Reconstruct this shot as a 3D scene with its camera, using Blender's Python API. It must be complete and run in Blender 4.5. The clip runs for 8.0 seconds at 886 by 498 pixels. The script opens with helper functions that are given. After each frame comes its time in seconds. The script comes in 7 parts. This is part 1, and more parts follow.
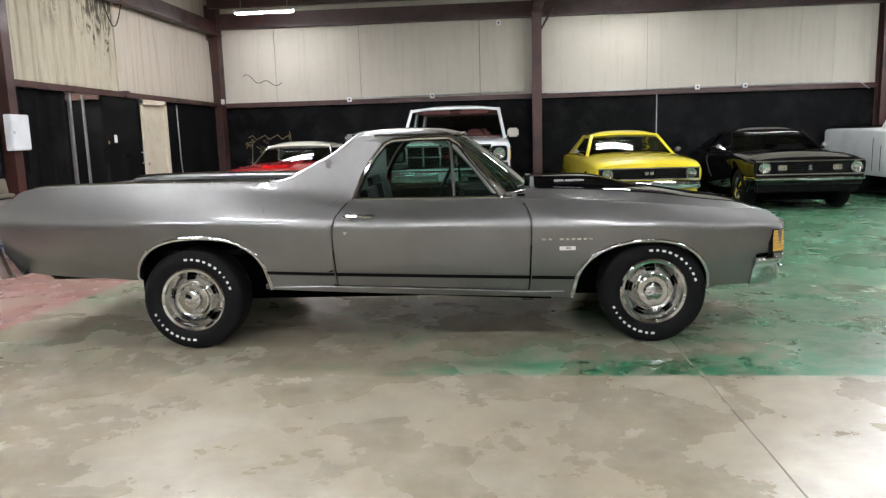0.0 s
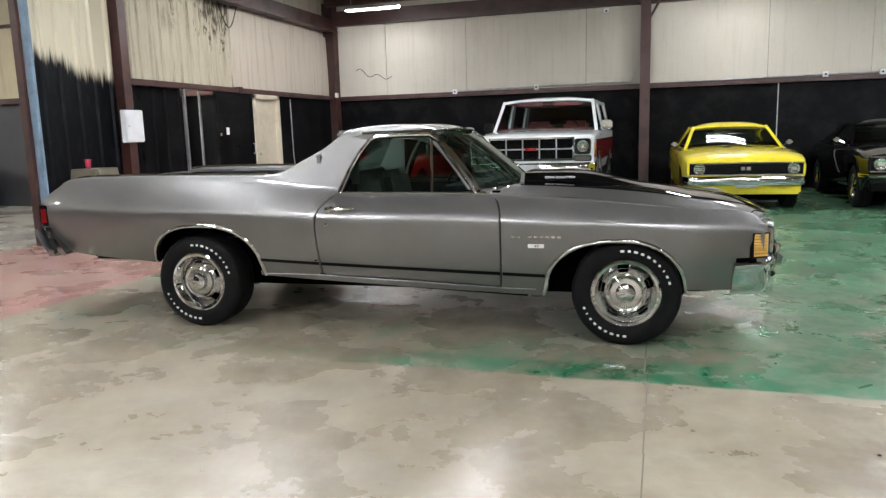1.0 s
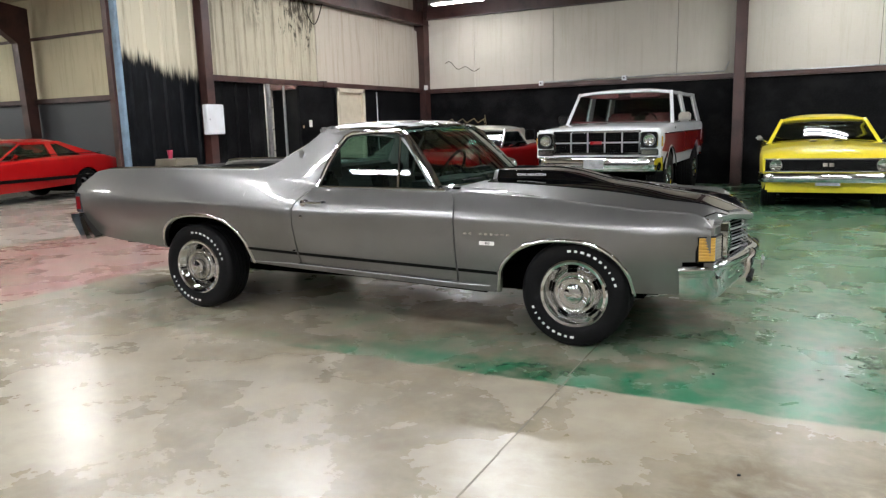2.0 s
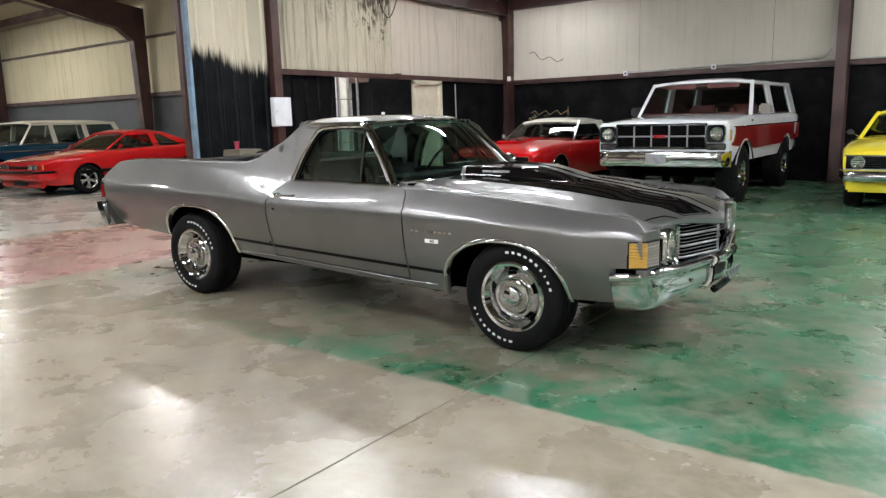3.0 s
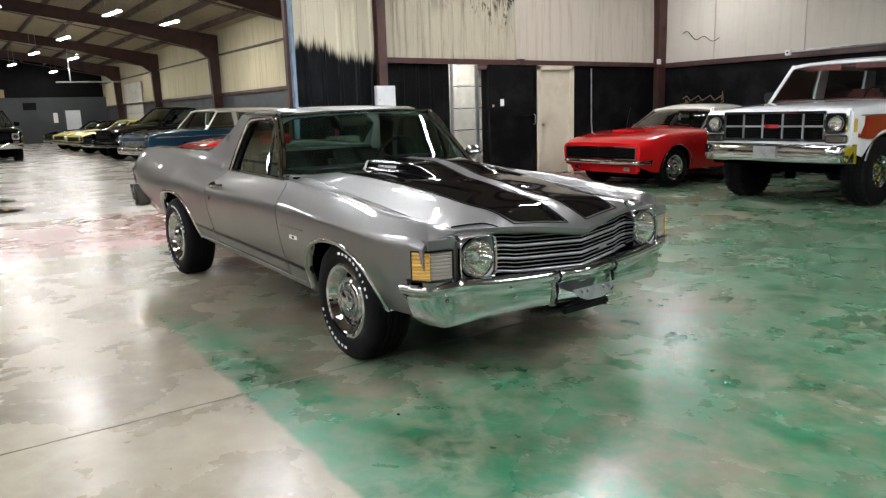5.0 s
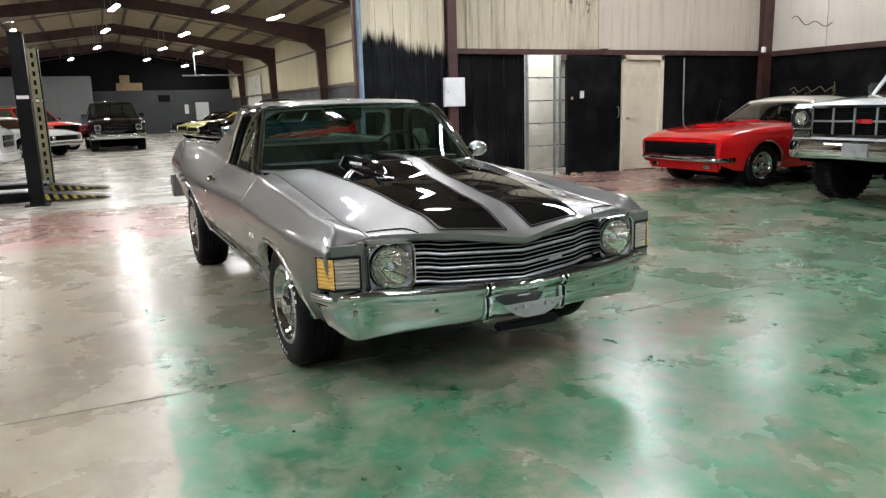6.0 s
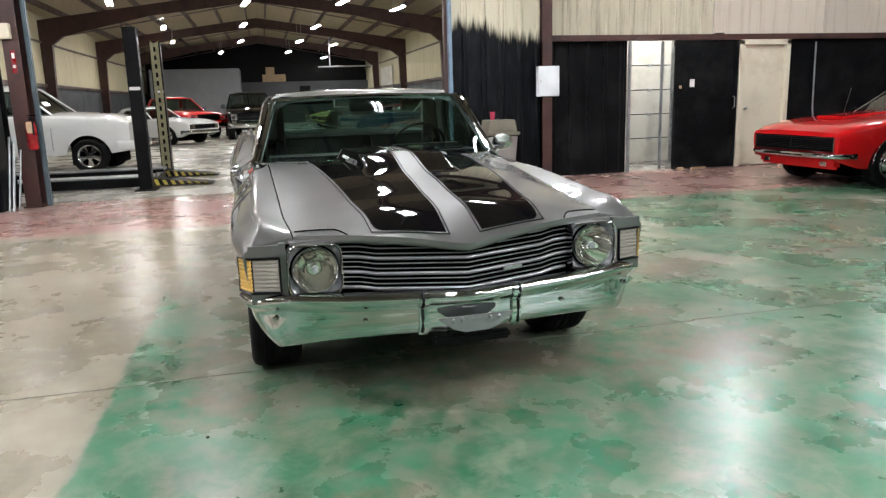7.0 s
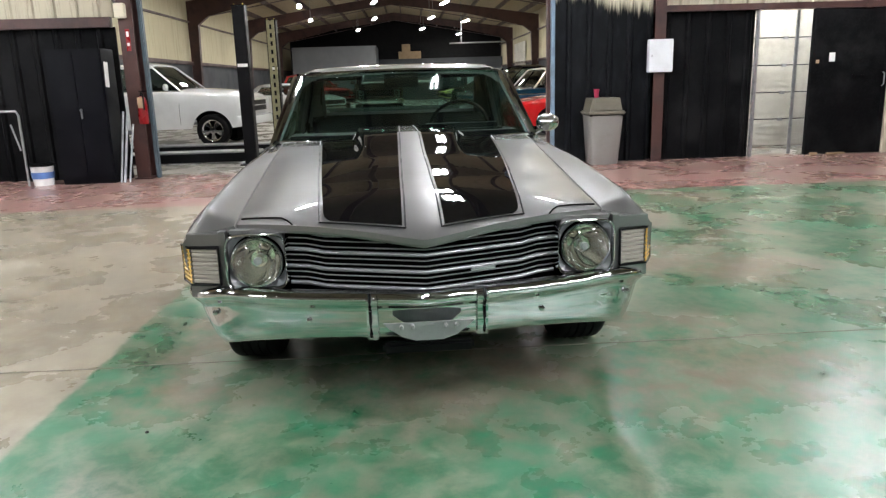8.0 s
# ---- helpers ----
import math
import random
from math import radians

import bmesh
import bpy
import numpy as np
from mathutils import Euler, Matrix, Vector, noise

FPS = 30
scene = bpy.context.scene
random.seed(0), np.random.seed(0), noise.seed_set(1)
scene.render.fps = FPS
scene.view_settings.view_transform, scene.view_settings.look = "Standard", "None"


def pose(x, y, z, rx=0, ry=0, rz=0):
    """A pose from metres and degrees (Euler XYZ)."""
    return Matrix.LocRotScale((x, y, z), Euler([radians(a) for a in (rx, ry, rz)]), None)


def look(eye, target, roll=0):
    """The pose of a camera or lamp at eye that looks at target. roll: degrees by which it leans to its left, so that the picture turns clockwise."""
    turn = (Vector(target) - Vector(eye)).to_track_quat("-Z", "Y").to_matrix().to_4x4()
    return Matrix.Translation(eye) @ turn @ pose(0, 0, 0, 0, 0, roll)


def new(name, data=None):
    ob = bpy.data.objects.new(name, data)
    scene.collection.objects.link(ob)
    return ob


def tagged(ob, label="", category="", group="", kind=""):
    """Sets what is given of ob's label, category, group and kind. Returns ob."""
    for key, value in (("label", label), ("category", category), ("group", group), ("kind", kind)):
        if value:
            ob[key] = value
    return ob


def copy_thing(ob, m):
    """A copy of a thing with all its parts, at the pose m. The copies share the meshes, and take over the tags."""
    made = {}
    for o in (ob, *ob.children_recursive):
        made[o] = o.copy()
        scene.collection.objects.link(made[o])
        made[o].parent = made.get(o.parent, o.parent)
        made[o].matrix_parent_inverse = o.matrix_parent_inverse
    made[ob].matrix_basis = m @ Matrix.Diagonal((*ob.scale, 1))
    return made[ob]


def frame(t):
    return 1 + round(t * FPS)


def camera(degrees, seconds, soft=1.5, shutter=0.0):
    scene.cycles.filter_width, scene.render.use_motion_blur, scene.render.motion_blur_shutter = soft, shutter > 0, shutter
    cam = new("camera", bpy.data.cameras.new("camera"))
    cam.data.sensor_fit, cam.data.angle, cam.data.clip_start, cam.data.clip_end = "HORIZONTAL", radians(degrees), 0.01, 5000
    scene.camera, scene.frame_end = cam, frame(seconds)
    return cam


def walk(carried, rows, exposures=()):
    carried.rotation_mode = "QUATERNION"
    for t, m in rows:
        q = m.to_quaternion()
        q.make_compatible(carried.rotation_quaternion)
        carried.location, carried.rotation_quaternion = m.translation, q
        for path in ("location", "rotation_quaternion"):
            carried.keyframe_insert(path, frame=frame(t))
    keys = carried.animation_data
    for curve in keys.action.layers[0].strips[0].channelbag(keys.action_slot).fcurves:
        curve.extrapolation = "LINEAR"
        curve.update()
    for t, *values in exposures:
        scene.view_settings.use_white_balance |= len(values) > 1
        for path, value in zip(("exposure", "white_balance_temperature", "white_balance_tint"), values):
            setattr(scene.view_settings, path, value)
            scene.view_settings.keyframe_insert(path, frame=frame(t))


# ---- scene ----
cam = camera(63.4, 8.0, soft=1.3)
PATH = [
    (0, (-0.027, 0.002, 1.316), (-0.202, 1.971, 1.011), -1.6),
    (0.5, (0.524, 0.028, 1.323), (0.149, 1.968, 1.009), -1.5),
    (1, (1.092, 0.109, 1.329), (0.511, 1.996, 1.008), -1.6),
    (1.5, (1.645, 0.219, 1.344), (0.895, 2.043, 1.014), -1.6),
    (3, (3.043, 1.068, 1.35), (1.844, 2.629, 0.995), -1.5),
    (3.5, (3.452, 1.439, 1.359), (2.138, 2.902, 0.994), -1.5),
    (4, (3.793, 1.867, 1.352), (2.363, 3.215, 0.982), -1.5),
    (4.5, (4.103, 2.326, 1.344), (2.572, 3.558, 0.971), -1.6),
    (6, (4.541, 3.74, 1.324), (2.76, 4.563, 0.933), -1.6),
    (6.5, (4.539, 4.193, 1.322), (2.687, 4.835, 0.926), -1.6),
    (7, (4.554, 4.643, 1.305), (2.651, 5.103, 0.898), -1.7),
    (7.5, (4.462, 5.049, 1.287), (2.526, 5.308, 0.858), -1.7),
    (8, (4.289, 5.377, 1.278), (2.343, 5.459, 0.822), -1.7),
]
walk(cam, [(t, look(eye, target, roll)) for t, eye, target, roll in PATH],
     exposures=[(0.0, -0.05), (2.0, -0.08), (3.5, -0.13), (5.0, -0.13), (6.5, -0.02), (8.0, 0.08)])

# ---------------------------------------------------------------- light
world = bpy.data.worlds.new("world")
scene.world = world
world.use_nodes = True
sky = world.node_tree.nodes.new("ShaderNodeTexSky")
sky.sky_type = "NISHITA"
sky.sun_disc = False
sky.sun_elevation, sky.sun_rotation = radians(35), radians(100)
world.node_tree.links.new(sky.outputs[0], world.node_tree.nodes["Background"].inputs[0])
world.node_tree.nodes["Background"].inputs[1].default_value = 0.08
TUBE = 246.0          # glow of the tube lamps

# ---------------------------------------------------------------- materials
def material(name, color, rough=0.5, metal=0.0, coat=0.0, emit=0.0, emit_color=None, spec=0.5):
    m = bpy.data.materials.new(name)
    m.use_nodes = True
    b = m.node_tree.nodes["Principled BSDF"]
    b.inputs["Base Color"].default_value = (*color, 1)
    b.inputs["Roughness"].default_value = rough
    b.inputs["Metallic"].default_value = metal
    b.inputs["Coat Weight"].default_value = coat
    b.inputs["Coat Roughness"].default_value = 0.04
    b.inputs["Specular IOR Level"].default_value = spec
    if emit:
        b.inputs["Emission Color"].default_value = (*(emit_color or color), 1)
        b.inputs["Emission Strength"].default_value = emit
    return m


class Nodes:
    """Short hand for wiring nodes of one material."""

    def __init__(self, m):
        self.m, self.t = m, m.node_tree
        self.b = self.t.nodes["Principled BSDF"]

    def add(self, kind, **inputs):
        n = self.t.nodes.new(kind)
        for k, v in inputs.items():
            self.set(n, k.replace("_", " "), v)
        return n

    def set(self, n, key, v):
        slot = n.inputs[int(key)] if key.isdigit() else n.inputs[key]
        if isinstance(v, bpy.types.NodeSocket):
            self.t.links.new(v, slot)
        else:
            slot.default_value = v

    def coords(self, scale=(1, 1, 1), kind="Object"):
        c = self.t.nodes.new("ShaderNodeTexCoord")
        n = self.add("ShaderNodeMapping", Vector=c.outputs[kind])
        n.inputs["Scale"].default_value = scale
        return n.outputs[0]

    def noise(self, vec, scale, detail=4.0, rough=0.55, dist=0.0):
        n = self.add("ShaderNodeTexNoise", Vector=vec, Scale=scale, Detail=detail, Roughness=rough, Distortion=dist)
        return n.outputs[0]

    def ramp(self, fac, stops):
        n = self.add("ShaderNodeValToRGB", Fac=fac)
        e = n.color_ramp.elements
        while len(e) < len(stops):
            e.new(0.5)
        for s, (p, c) in zip(e, stops):
            s.position = p
            s.color = (*c, 1) if len(c) == 3 else c
        return n.outputs[0]

    def step(self, fac, lo, hi):
        n = self.add("ShaderNodeMapRange", Value=fac)
        n.interpolation_type = "SMOOTHSTEP"
        n.inputs[1].default_value, n.inputs[2].default_value = lo, hi
        return n.outputs[0]

    def math(self, op, a, b=0.0):
        n = self.t.nodes.new("ShaderNodeMath")
        n.operation = op
        self.set(n, "0", a)
        self.set(n, "1", b)
        return n.outputs[0]

    def mix(self, fac, a, b, blend="MIX"):
        n = self.t.nodes.new("ShaderNodeMix")
        n.data_type = "RGBA"
        n.blend_type = blend
        self.set(n, "0", fac)
        for slot, v in ((n.inputs[6], a), (n.inputs[7], b)):
            if isinstance(v, bpy.types.NodeSocket):
                self.t.links.new(v, slot)
            else:
                slot.default_value = (*v, 1)
        return n.outputs[2]

    def bump(self, height, strength=0.2, dist=0.01):
        n = self.add("ShaderNodeBump", Height=height, Strength=strength, Distance=dist)
        self.set(self.b, "Normal", n.outputs[0])

    def xyz(self):
        c = self.t.nodes.new("ShaderNodeTexCoord")
        s = self.add("ShaderNodeSeparateXYZ", Vector=c.outputs["Object"])
        return s.outputs


def worn(name, color, dark, rough=0.5, scale=3.0, metal=0.0, amount=0.5, bump=0.15, fine=60.0, stretch=(1, 1, 1), spec=0.5):
    """A surface with stains at two scales."""
    m = material(name, color, rough, metal, spec=spec)
    n = Nodes(m)
    v = n.coords(stretch)
    a = n.step(n.noise(v, scale, 6, 0.6), 0.42, 0.68)
    f = n.noise(v, fine, 3, 0.6)
    base = n.mix(n.math("MULTIPLY", a, amount), color, dark)
    base = n.mix(n.math("MULTIPLY", n.step(f, 0.45, 0.7), amount * 0.35), base, dark)
    n.set(n.b, "Base Color", base)
    n.set(n.b, "Roughness", n.math("ADD", n.math("MULTIPLY", a, 0.15), rough - 0.05))
    n.bump(f, bump, 0.004)
    return m


def paint(name, color, flake=0.0, rough=0.35, metal=0.0):
    """Car paint: a base coat with fine flake under clear lacquer, a little uneven."""
    m = material(name, color, rough, metal, 1.0, spec=0.15)
    n = Nodes(m)
    v = n.coords()
    d = n.noise(v, 2.2, 5, 0.6)
    dirt = tuple(c * 0.88 for c in color)
    base = n.mix(n.step(d, 0.4, 0.75), color, dirt)
    if flake:
        f = n.noise(v, 900.0, 1, 0.5)
        base = n.mix(n.math("MULTIPLY", n.step(f, 0.5, 0.75), flake), base, tuple(min(1, c * 1.8) for c in color))
    n.set(n.b, "Base Color", base)
    n.set(n.b, "Coat Roughness", n.math("MULTIPLY", n.step(n.noise(v, 6.0, 4), 0.3, 0.8), 0.06))
    return m


def glass(name, tint, flutes=0.0):
    """Clear tinted glass; flutes: how strongly its face is ribbed."""
    m = material(name, tint, 0.0)
    n = Nodes(m)
    n.set(n.b, "Transmission Weight", 1.0)
    n.set(n.b, "IOR", 1.45)
    if flutes:
        w = n.add("ShaderNodeTexWave", Vector=n.coords((0, 1, 0.15)), Scale=16.0, Distortion=1.0)
        n.bump(w.outputs[1], flutes, 0.004)
    return m


def floor_material():
    """Polished concrete, with worn green paint past one line and a worn red strip along the doors."""
    m = material("floor_concrete", (0.3, 0.29, 0.26), 0.25)
    n = Nodes(m)
    x, y, z = n.xyz()
    v = n.coords()
    big = n.noise(v, 0.42, 3, 0.5, 0.5)
    mid = n.noise(v, 1.15, 7, 0.60, 0.15)
    fine = n.noise(v, 7.0, 6, 0.62, 0.3)
    grain = n.noise(v, 160.0, 2, 0.5)
    con = n.ramp(mid, [(0.30, (0.135, 0.108, 0.072)), (0.44, (0.205, 0.175, 0.125)), (0.54, (0.275, 0.243, 0.185)), (0.68, (0.37, 0.34, 0.275))])
    con = n.mix(n.math("MULTIPLY", n.step(big, 0.42, 0.62), 0.42), con, (0.165, 0.145, 0.112))
    tan = n.math("MULTIPLY", n.step(n.noise(v, 2.2, 7, 0.66, 0.15), 0.36, 0.70), 0.55)
    con = n.mix(tan, con, (0.27, 0.222, 0.145))
    pale = n.step(n.math("ADD", n.noise(v, 3.6, 7, 0.66, 0.1), n.math("MULTIPLY", n.math("SUBTRACT", big, 0.5), -0.4)), 0.40, 0.80)
    con = n.mix(n.math("MULTIPLY", pale, 0.5), con, (0.38, 0.35, 0.285))
    grime = n.step(n.noise(v, 2.4, 8, 0.68, 0.15), 0.44, 0.76)
    con = n.mix(n.math("MULTIPLY", grime, 0.36), con, (0.105, 0.09, 0.066))
    scuff = n.step(n.noise(n.coords((1.0, 4.5, 1.0)), 2.6, 6, 0.62, 0.4), 0.58, 0.74)
    con = n.mix(n.math("MULTIPLY", scuff, 0.3), con, (0.40, 0.375, 0.32))
    fleck = n.step(n.noise(v, 8.0, 5, 0.6, 0.4), 0.46, 0.68)
    con = n.mix(n.math("MULTIPLY", fleck, 0.20), con, (0.42, 0.38, 0.30))
    # green
    wobble = n.math("MULTIPLY", n.math("SUBTRACT", n.noise(v, 5.0, 6, 0.7), 0.5), 0.09)
    yy = n.math("ADD", y, wobble)
    xx = n.math("ADD", x, n.math("MULTIPLY", wobble, 2.0))
    area = n.math("MULTIPLY", n.step(yy, 3.84, 3.88), n.step(xx, -3.82, -3.76))
    wear = n.noise(v, 1.1, 10, 0.66, 0.2)
    strip = n.math("SUBTRACT", n.step(yy, 3.84, 3.88), n.step(yy, 4.06, 4.20))
    reach = n.step(x, -1.6, 0.2)
    deep = n.step(y, 5.6, 9.0)
    keep = n.math("ADD", wear, n.math("ADD", n.math("MULTIPLY", n.math("MULTIPLY", strip, reach), 0.16), n.math("MULTIPLY", deep, 0.15)))
    keep = n.math("ADD", keep, n.math("SUBTRACT", n.math("MULTIPLY", n.step(x, -1.0, 2.4), 0.19), 0.09))
    chip = n.noise(v, 8.0, 6, 0.62, 0.2)
    keep = n.math("ADD", keep, n.math("MULTIPLY", n.math("SUBTRACT", chip, 0.5), 0.32))
    film = n.math("MULTIPLY", n.step(keep, 0.35, 0.67), area)
    film = n.math("MULTIPLY", film, n.math("ADD", 0.62, n.math("MULTIPLY", n.step(fine, 0.36, 0.62), 0.36)))
    tone = n.ramp(n.noise(v, 1.9, 8, 0.62, 0.6), [(0.34, (0.004, 0.066, 0.026)), (0.48, (0.012, 0.112, 0.052)), (0.64, (0.042, 0.170, 0.095))])
    col = n.mix(film, con, tone)
    # red
    redarea = n.math("MULTIPLY", n.step(xx, -3.72, -3.80), n.step(x, -6.9, -6.6))
    redkeep = n.step(n.noise(v, 1.6, 8, 0.6, 0.2), 0.25, 0.7)
    red = n.ramp(fine, [(0.3, (0.22, 0.085, 0.085)), (0.7, (0.33, 0.15, 0.145))])
    col = n.mix(n.math("MULTIPLY", redarea, n.math("ADD", 0.36, n.math("MULTIPLY", redkeep, 0.42))), col, red)
    # the far hall's paler concrete
    col = n.mix(n.math("MULTIPLY", n.step(x, -6.7, -7.1), 0.75), col, n.mix(n.step(mid, 0.3, 0.7), (0.34, 0.325, 0.295), (0.45, 0.43, 0.395)))
    col = n.mix(n.math("MULTIPLY", n.step(grain, 0.45, 0.8), 0.10), col, (0.12, 0.11, 0.095))
    n.set(n.b, "Base Color", col)
    n.set(n.b, "Roughness", n.math("ADD", 0.25, n.math("MULTIPLY", n.step(mid, 0.3, 0.75), 0.06)))
    n.set(n.b, "Specular IOR Level", 0.5)
    n.bump(n.math("ADD", n.math("MULTIPLY", mid, 0.6), n.math("MULTIPLY", fine, 0.10)), 0.06, 0.012)
    return m


def smudged_sheet():
    """Cream sheet painted black by roller up to a ragged line, the drips reaching above it."""
    m = material("sheet_black_cream", (0.5, 0.48, 0.4), 0.5, spec=0.1)
    n = Nodes(m)
    x, y, z = n.xyz()
    streak = n.noise(n.coords((1, 7, 0.5)), 2.2, 5, 0.65)
    low = n.math("ADD", z, n.math("MULTIPLY", n.math("SUBTRACT", streak, 0.5), 0.62))
    low = n.math("ADD", low, n.math("MULTIPLY", n.step(y, 8.15, 8.45), 0.22))
    black = n.step(low, 2.58, 2.36)
    rust = n.step(n.noise(n.coords((1, 9, 0.35)), 1.6, 7, 0.7), 0.54, 0.72)
    cream = n.mix(n.math("MULTIPLY", rust, 0.55), (0.50, 0.46, 0.35), (0.16, 0.14, 0.10))
    ink = n.mix(n.step(n.noise(n.coords((1, 3, 1)), 3.0, 6), 0.45, 0.75), (0.0022, 0.0027, 0.0036), (0.0075, 0.0085, 0.0105))
    n.set(n.b, "Base Color", n.mix(black, cream, ink))
    n.bump(n.noise(n.coords(), 40.0), 0.1, 0.004)
    return m


def stained_sheet(name, color, dark, strength=0.7, rough=0.8, mould=0.0):
    """Pale wall sheet with dark streaks running down from its top."""
    m = material(name, color, rough, spec=0.15)
    n = Nodes(m)
    x, y, z = n.xyz()
    runs = n.step(n.noise(n.coords((5, 5, 0.28)), 1.5, 8, 0.72), 0.48, 0.68)
    blot = n.step(n.noise(n.coords(), 0.8, 6, 0.65), 0.45, 0.75)
    fine = n.noise(n.coords(), 25.0, 4, 0.6)
    c = n.mix(n.math("MULTIPLY", blot, 0.35), color, tuple(a * 0.8 for a in color))
    c = n.mix(n.math("MULTIPLY", runs, strength), c, dark)
    c = n.mix(n.math("MULTIPLY", n.step(fine, 0.6, 0.75), 0.2), c, dark)
    if mould:
        spots = n.step(n.noise(n.coords((2.6, 2.6, 0.8)), 1.7, 9, 0.74, 0.5), 0.46, 0.58)
        c = n.mix(n.math("MULTIPLY", n.math("MULTIPLY", n.math("MULTIPLY", spots, n.step(n.noise(n.coords(), 0.55, 3, 0.5), 0.47, 0.60)), n.step(z, 2.75, 3.6)), mould), c, (0.018, 0.015, 0.011))
        drips = n.step(n.noise(n.coords((9, 9, 0.22)), 1.5, 5, 0.7), 0.60, 0.70)
        c = n.mix(n.math("MULTIPLY", drips, mould * 0.45), c, (0.075, 0.06, 0.042))
        patch = n.math("MULTIPLY", n.math("MULTIPLY", n.step(y, 10.6, 11.7), n.step(y, 12.45, 12.2)), n.step(z, 2.45, 3.9))
        blots = n.step(n.math("ADD", n.noise(n.coords((1, 3.2, 0.9)), 3.4, 9, 0.76, 0.6), n.math("MULTIPLY", patch, 0.17)), 0.58, 0.68)
        c = n.mix(n.math("MULTIPLY", blots, n.math("MULTIPLY", n.step(patch, 0.0, 0.3), 0.85)), c, (0.020, 0.017, 0.012))
    n.set(n.b, "Base Color", c)
    n.bump(n.noise(n.coords((1, 1, 0.6)), 2.2, 5, 0.6), 0.35, 0.05)
    return m


M_FLOOR = floor_material()
M_SMUDGE = smudged_sheet()
M_CREAM = stained_sheet("vinyl_cream", (0.46, 0.43, 0.37), (0.30, 0.26, 0.19), 0.25)
M_STAINED = stained_sheet("sheet_cream_stained", (0.44, 0.40, 0.305), (0.13, 0.11, 0.08), 0.6, mould=0.85)
M_PINKISH = stained_sheet("sheet_cream_flat", (0.47, 0.42, 0.35), (0.26, 0.20, 0.14), 0.4)
M_HALLCREAM = stained_sheet("hall_cream", (0.50, 0.455, 0.32), (0.25, 0.21, 0.13), 0.4)
# near lining set darker than the hall's, so gloss paint mirrors it dark
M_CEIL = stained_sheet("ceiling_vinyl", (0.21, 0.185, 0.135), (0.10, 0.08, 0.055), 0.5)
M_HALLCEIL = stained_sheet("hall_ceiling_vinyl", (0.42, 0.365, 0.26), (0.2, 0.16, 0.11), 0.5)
M_BLACKWALL = worn("wall_black", (0.0016, 0.0018, 0.0022), (0.0115, 0.0115, 0.012), 0.62, 2.2, amount=0.75, spec=0.06, fine=30.0)
M_GREYWALL = worn("wall_grey", (0.030, 0.034, 0.040), (0.055, 0.058, 0.064), 0.5, 1.2)
M_GREYPART = worn("partition_grey", (0.17, 0.18, 0.20), (0.22, 0.23, 0.25), 0.5, 1.2)
M_STEEL = worn("steel_maroon", (0.050, 0.018, 0.014), (0.022, 0.010, 0.009), 0.5, 2.5, amount=0.8)
M_BLUE = worn("edge_blue_grey", (0.16, 0.24, 0.32), (0.08, 0.10, 0.12), 0.5, 4.0)
M_DOORCREAM = worn("door_cream", (0.60, 0.55, 0.43), (0.42, 0.36, 0.26), 0.45, 2.0)
M_ROLLER = worn("roller_cream", (0.62, 0.60, 0.53), (0.35, 0.33, 0.28), 0.5, 2.0)
M_WHITEBOX = worn("enamel_white", (0.66, 0.68, 0.70), (0.5, 0.51, 0.52), 0.35, 4.0, amount=0.4)
M_BLACK = worn("black_satin", (0.002, 0.002, 0.0025), (0.007, 0.007, 0.008), 0.45, 5.0, spec=0.12)
M_CABINET = worn("cabinet_black", (0.0012, 0.0014, 0.0028), (0.003, 0.0032, 0.005), 0.4, 2.0, spec=0.12)
M_GALV = worn("galvanised", (0.42, 0.43, 0.44), (0.2, 0.2, 0.2), 0.35, 8.0, metal=0.8)
M_TUBE = material("tube_glow", (1, 1, 1), 0.4, emit=TUBE, emit_color=(0.97, 0.99, 1.03))
M_TUBE_DIM = material("tube_glow_dim", (1, 1, 1), 0.4, emit=TUBE * 0.55, emit_color=(0.97, 0.99, 1.03))
M_TUBE_HALL = material("tube_glow_hall", (1, 1, 1), 0.4, emit=TUBE * 1.35, emit_color=(1.0, 0.99, 0.96))
M_LAMPBODY = worn("lamp_enamel", (0.7, 0.7, 0.68), (0.4, 0.4, 0.38), 0.4)
M_RED = worn("enamel_red", (0.24, 0.006, 0.009), (0.12, 0.006, 0.006), 0.3, 6.0)
M_PLASTIC = worn("plastic_taupe", (0.15, 0.135, 0.10), (0.10, 0.09, 0.07), 0.5, 3.0)
M_WHITE = worn("white_plain", (0.75, 0.74, 0.72), (0.6, 0.59, 0.57), 0.5)
M_YELLOWSTRIPE = worn("yellow_worn", (0.40, 0.32, 0.05), (0.14, 0.12, 0.04), 0.5, 9.0, amount=0.8)
M_CARTON = worn("carton", (0.38, 0.27, 0.16), (0.25, 0.17, 0.1), 0.7)

CHROME = material("chrome", (0.62, 0.63, 0.64), 0.06, 1.0)
RIMSTEEL = worn("rim_silver", (0.62, 0.62, 0.62), (0.32, 0.32, 0.32), 0.13, 9.0, metal=1.0, amount=0.6, bump=0.02)
CHROME_SOFT = worn("bright_metal", (0.62, 0.63, 0.64), (0.45, 0.45, 0.45), 0.15, 12.0, metal=1.0, amount=0.4, bump=0.02)
RUBBER = worn("tyre_rubber", (0.0035, 0.0035, 0.004), (0.009, 0.009, 0.009), 0.66, 8.0, spec=0.12)
LETTER = material("tyre_white", (0.72, 0.72, 0.70), 0.5)
GLASS = glass("window_glass", (0.44, 0.61, 0.55))
GLASS_DARK = glass("dark_glass", (0.45, 0.53, 0.50))
LENS = glass("lamp_lens", (1.0, 1.0, 1.0), 0.12)
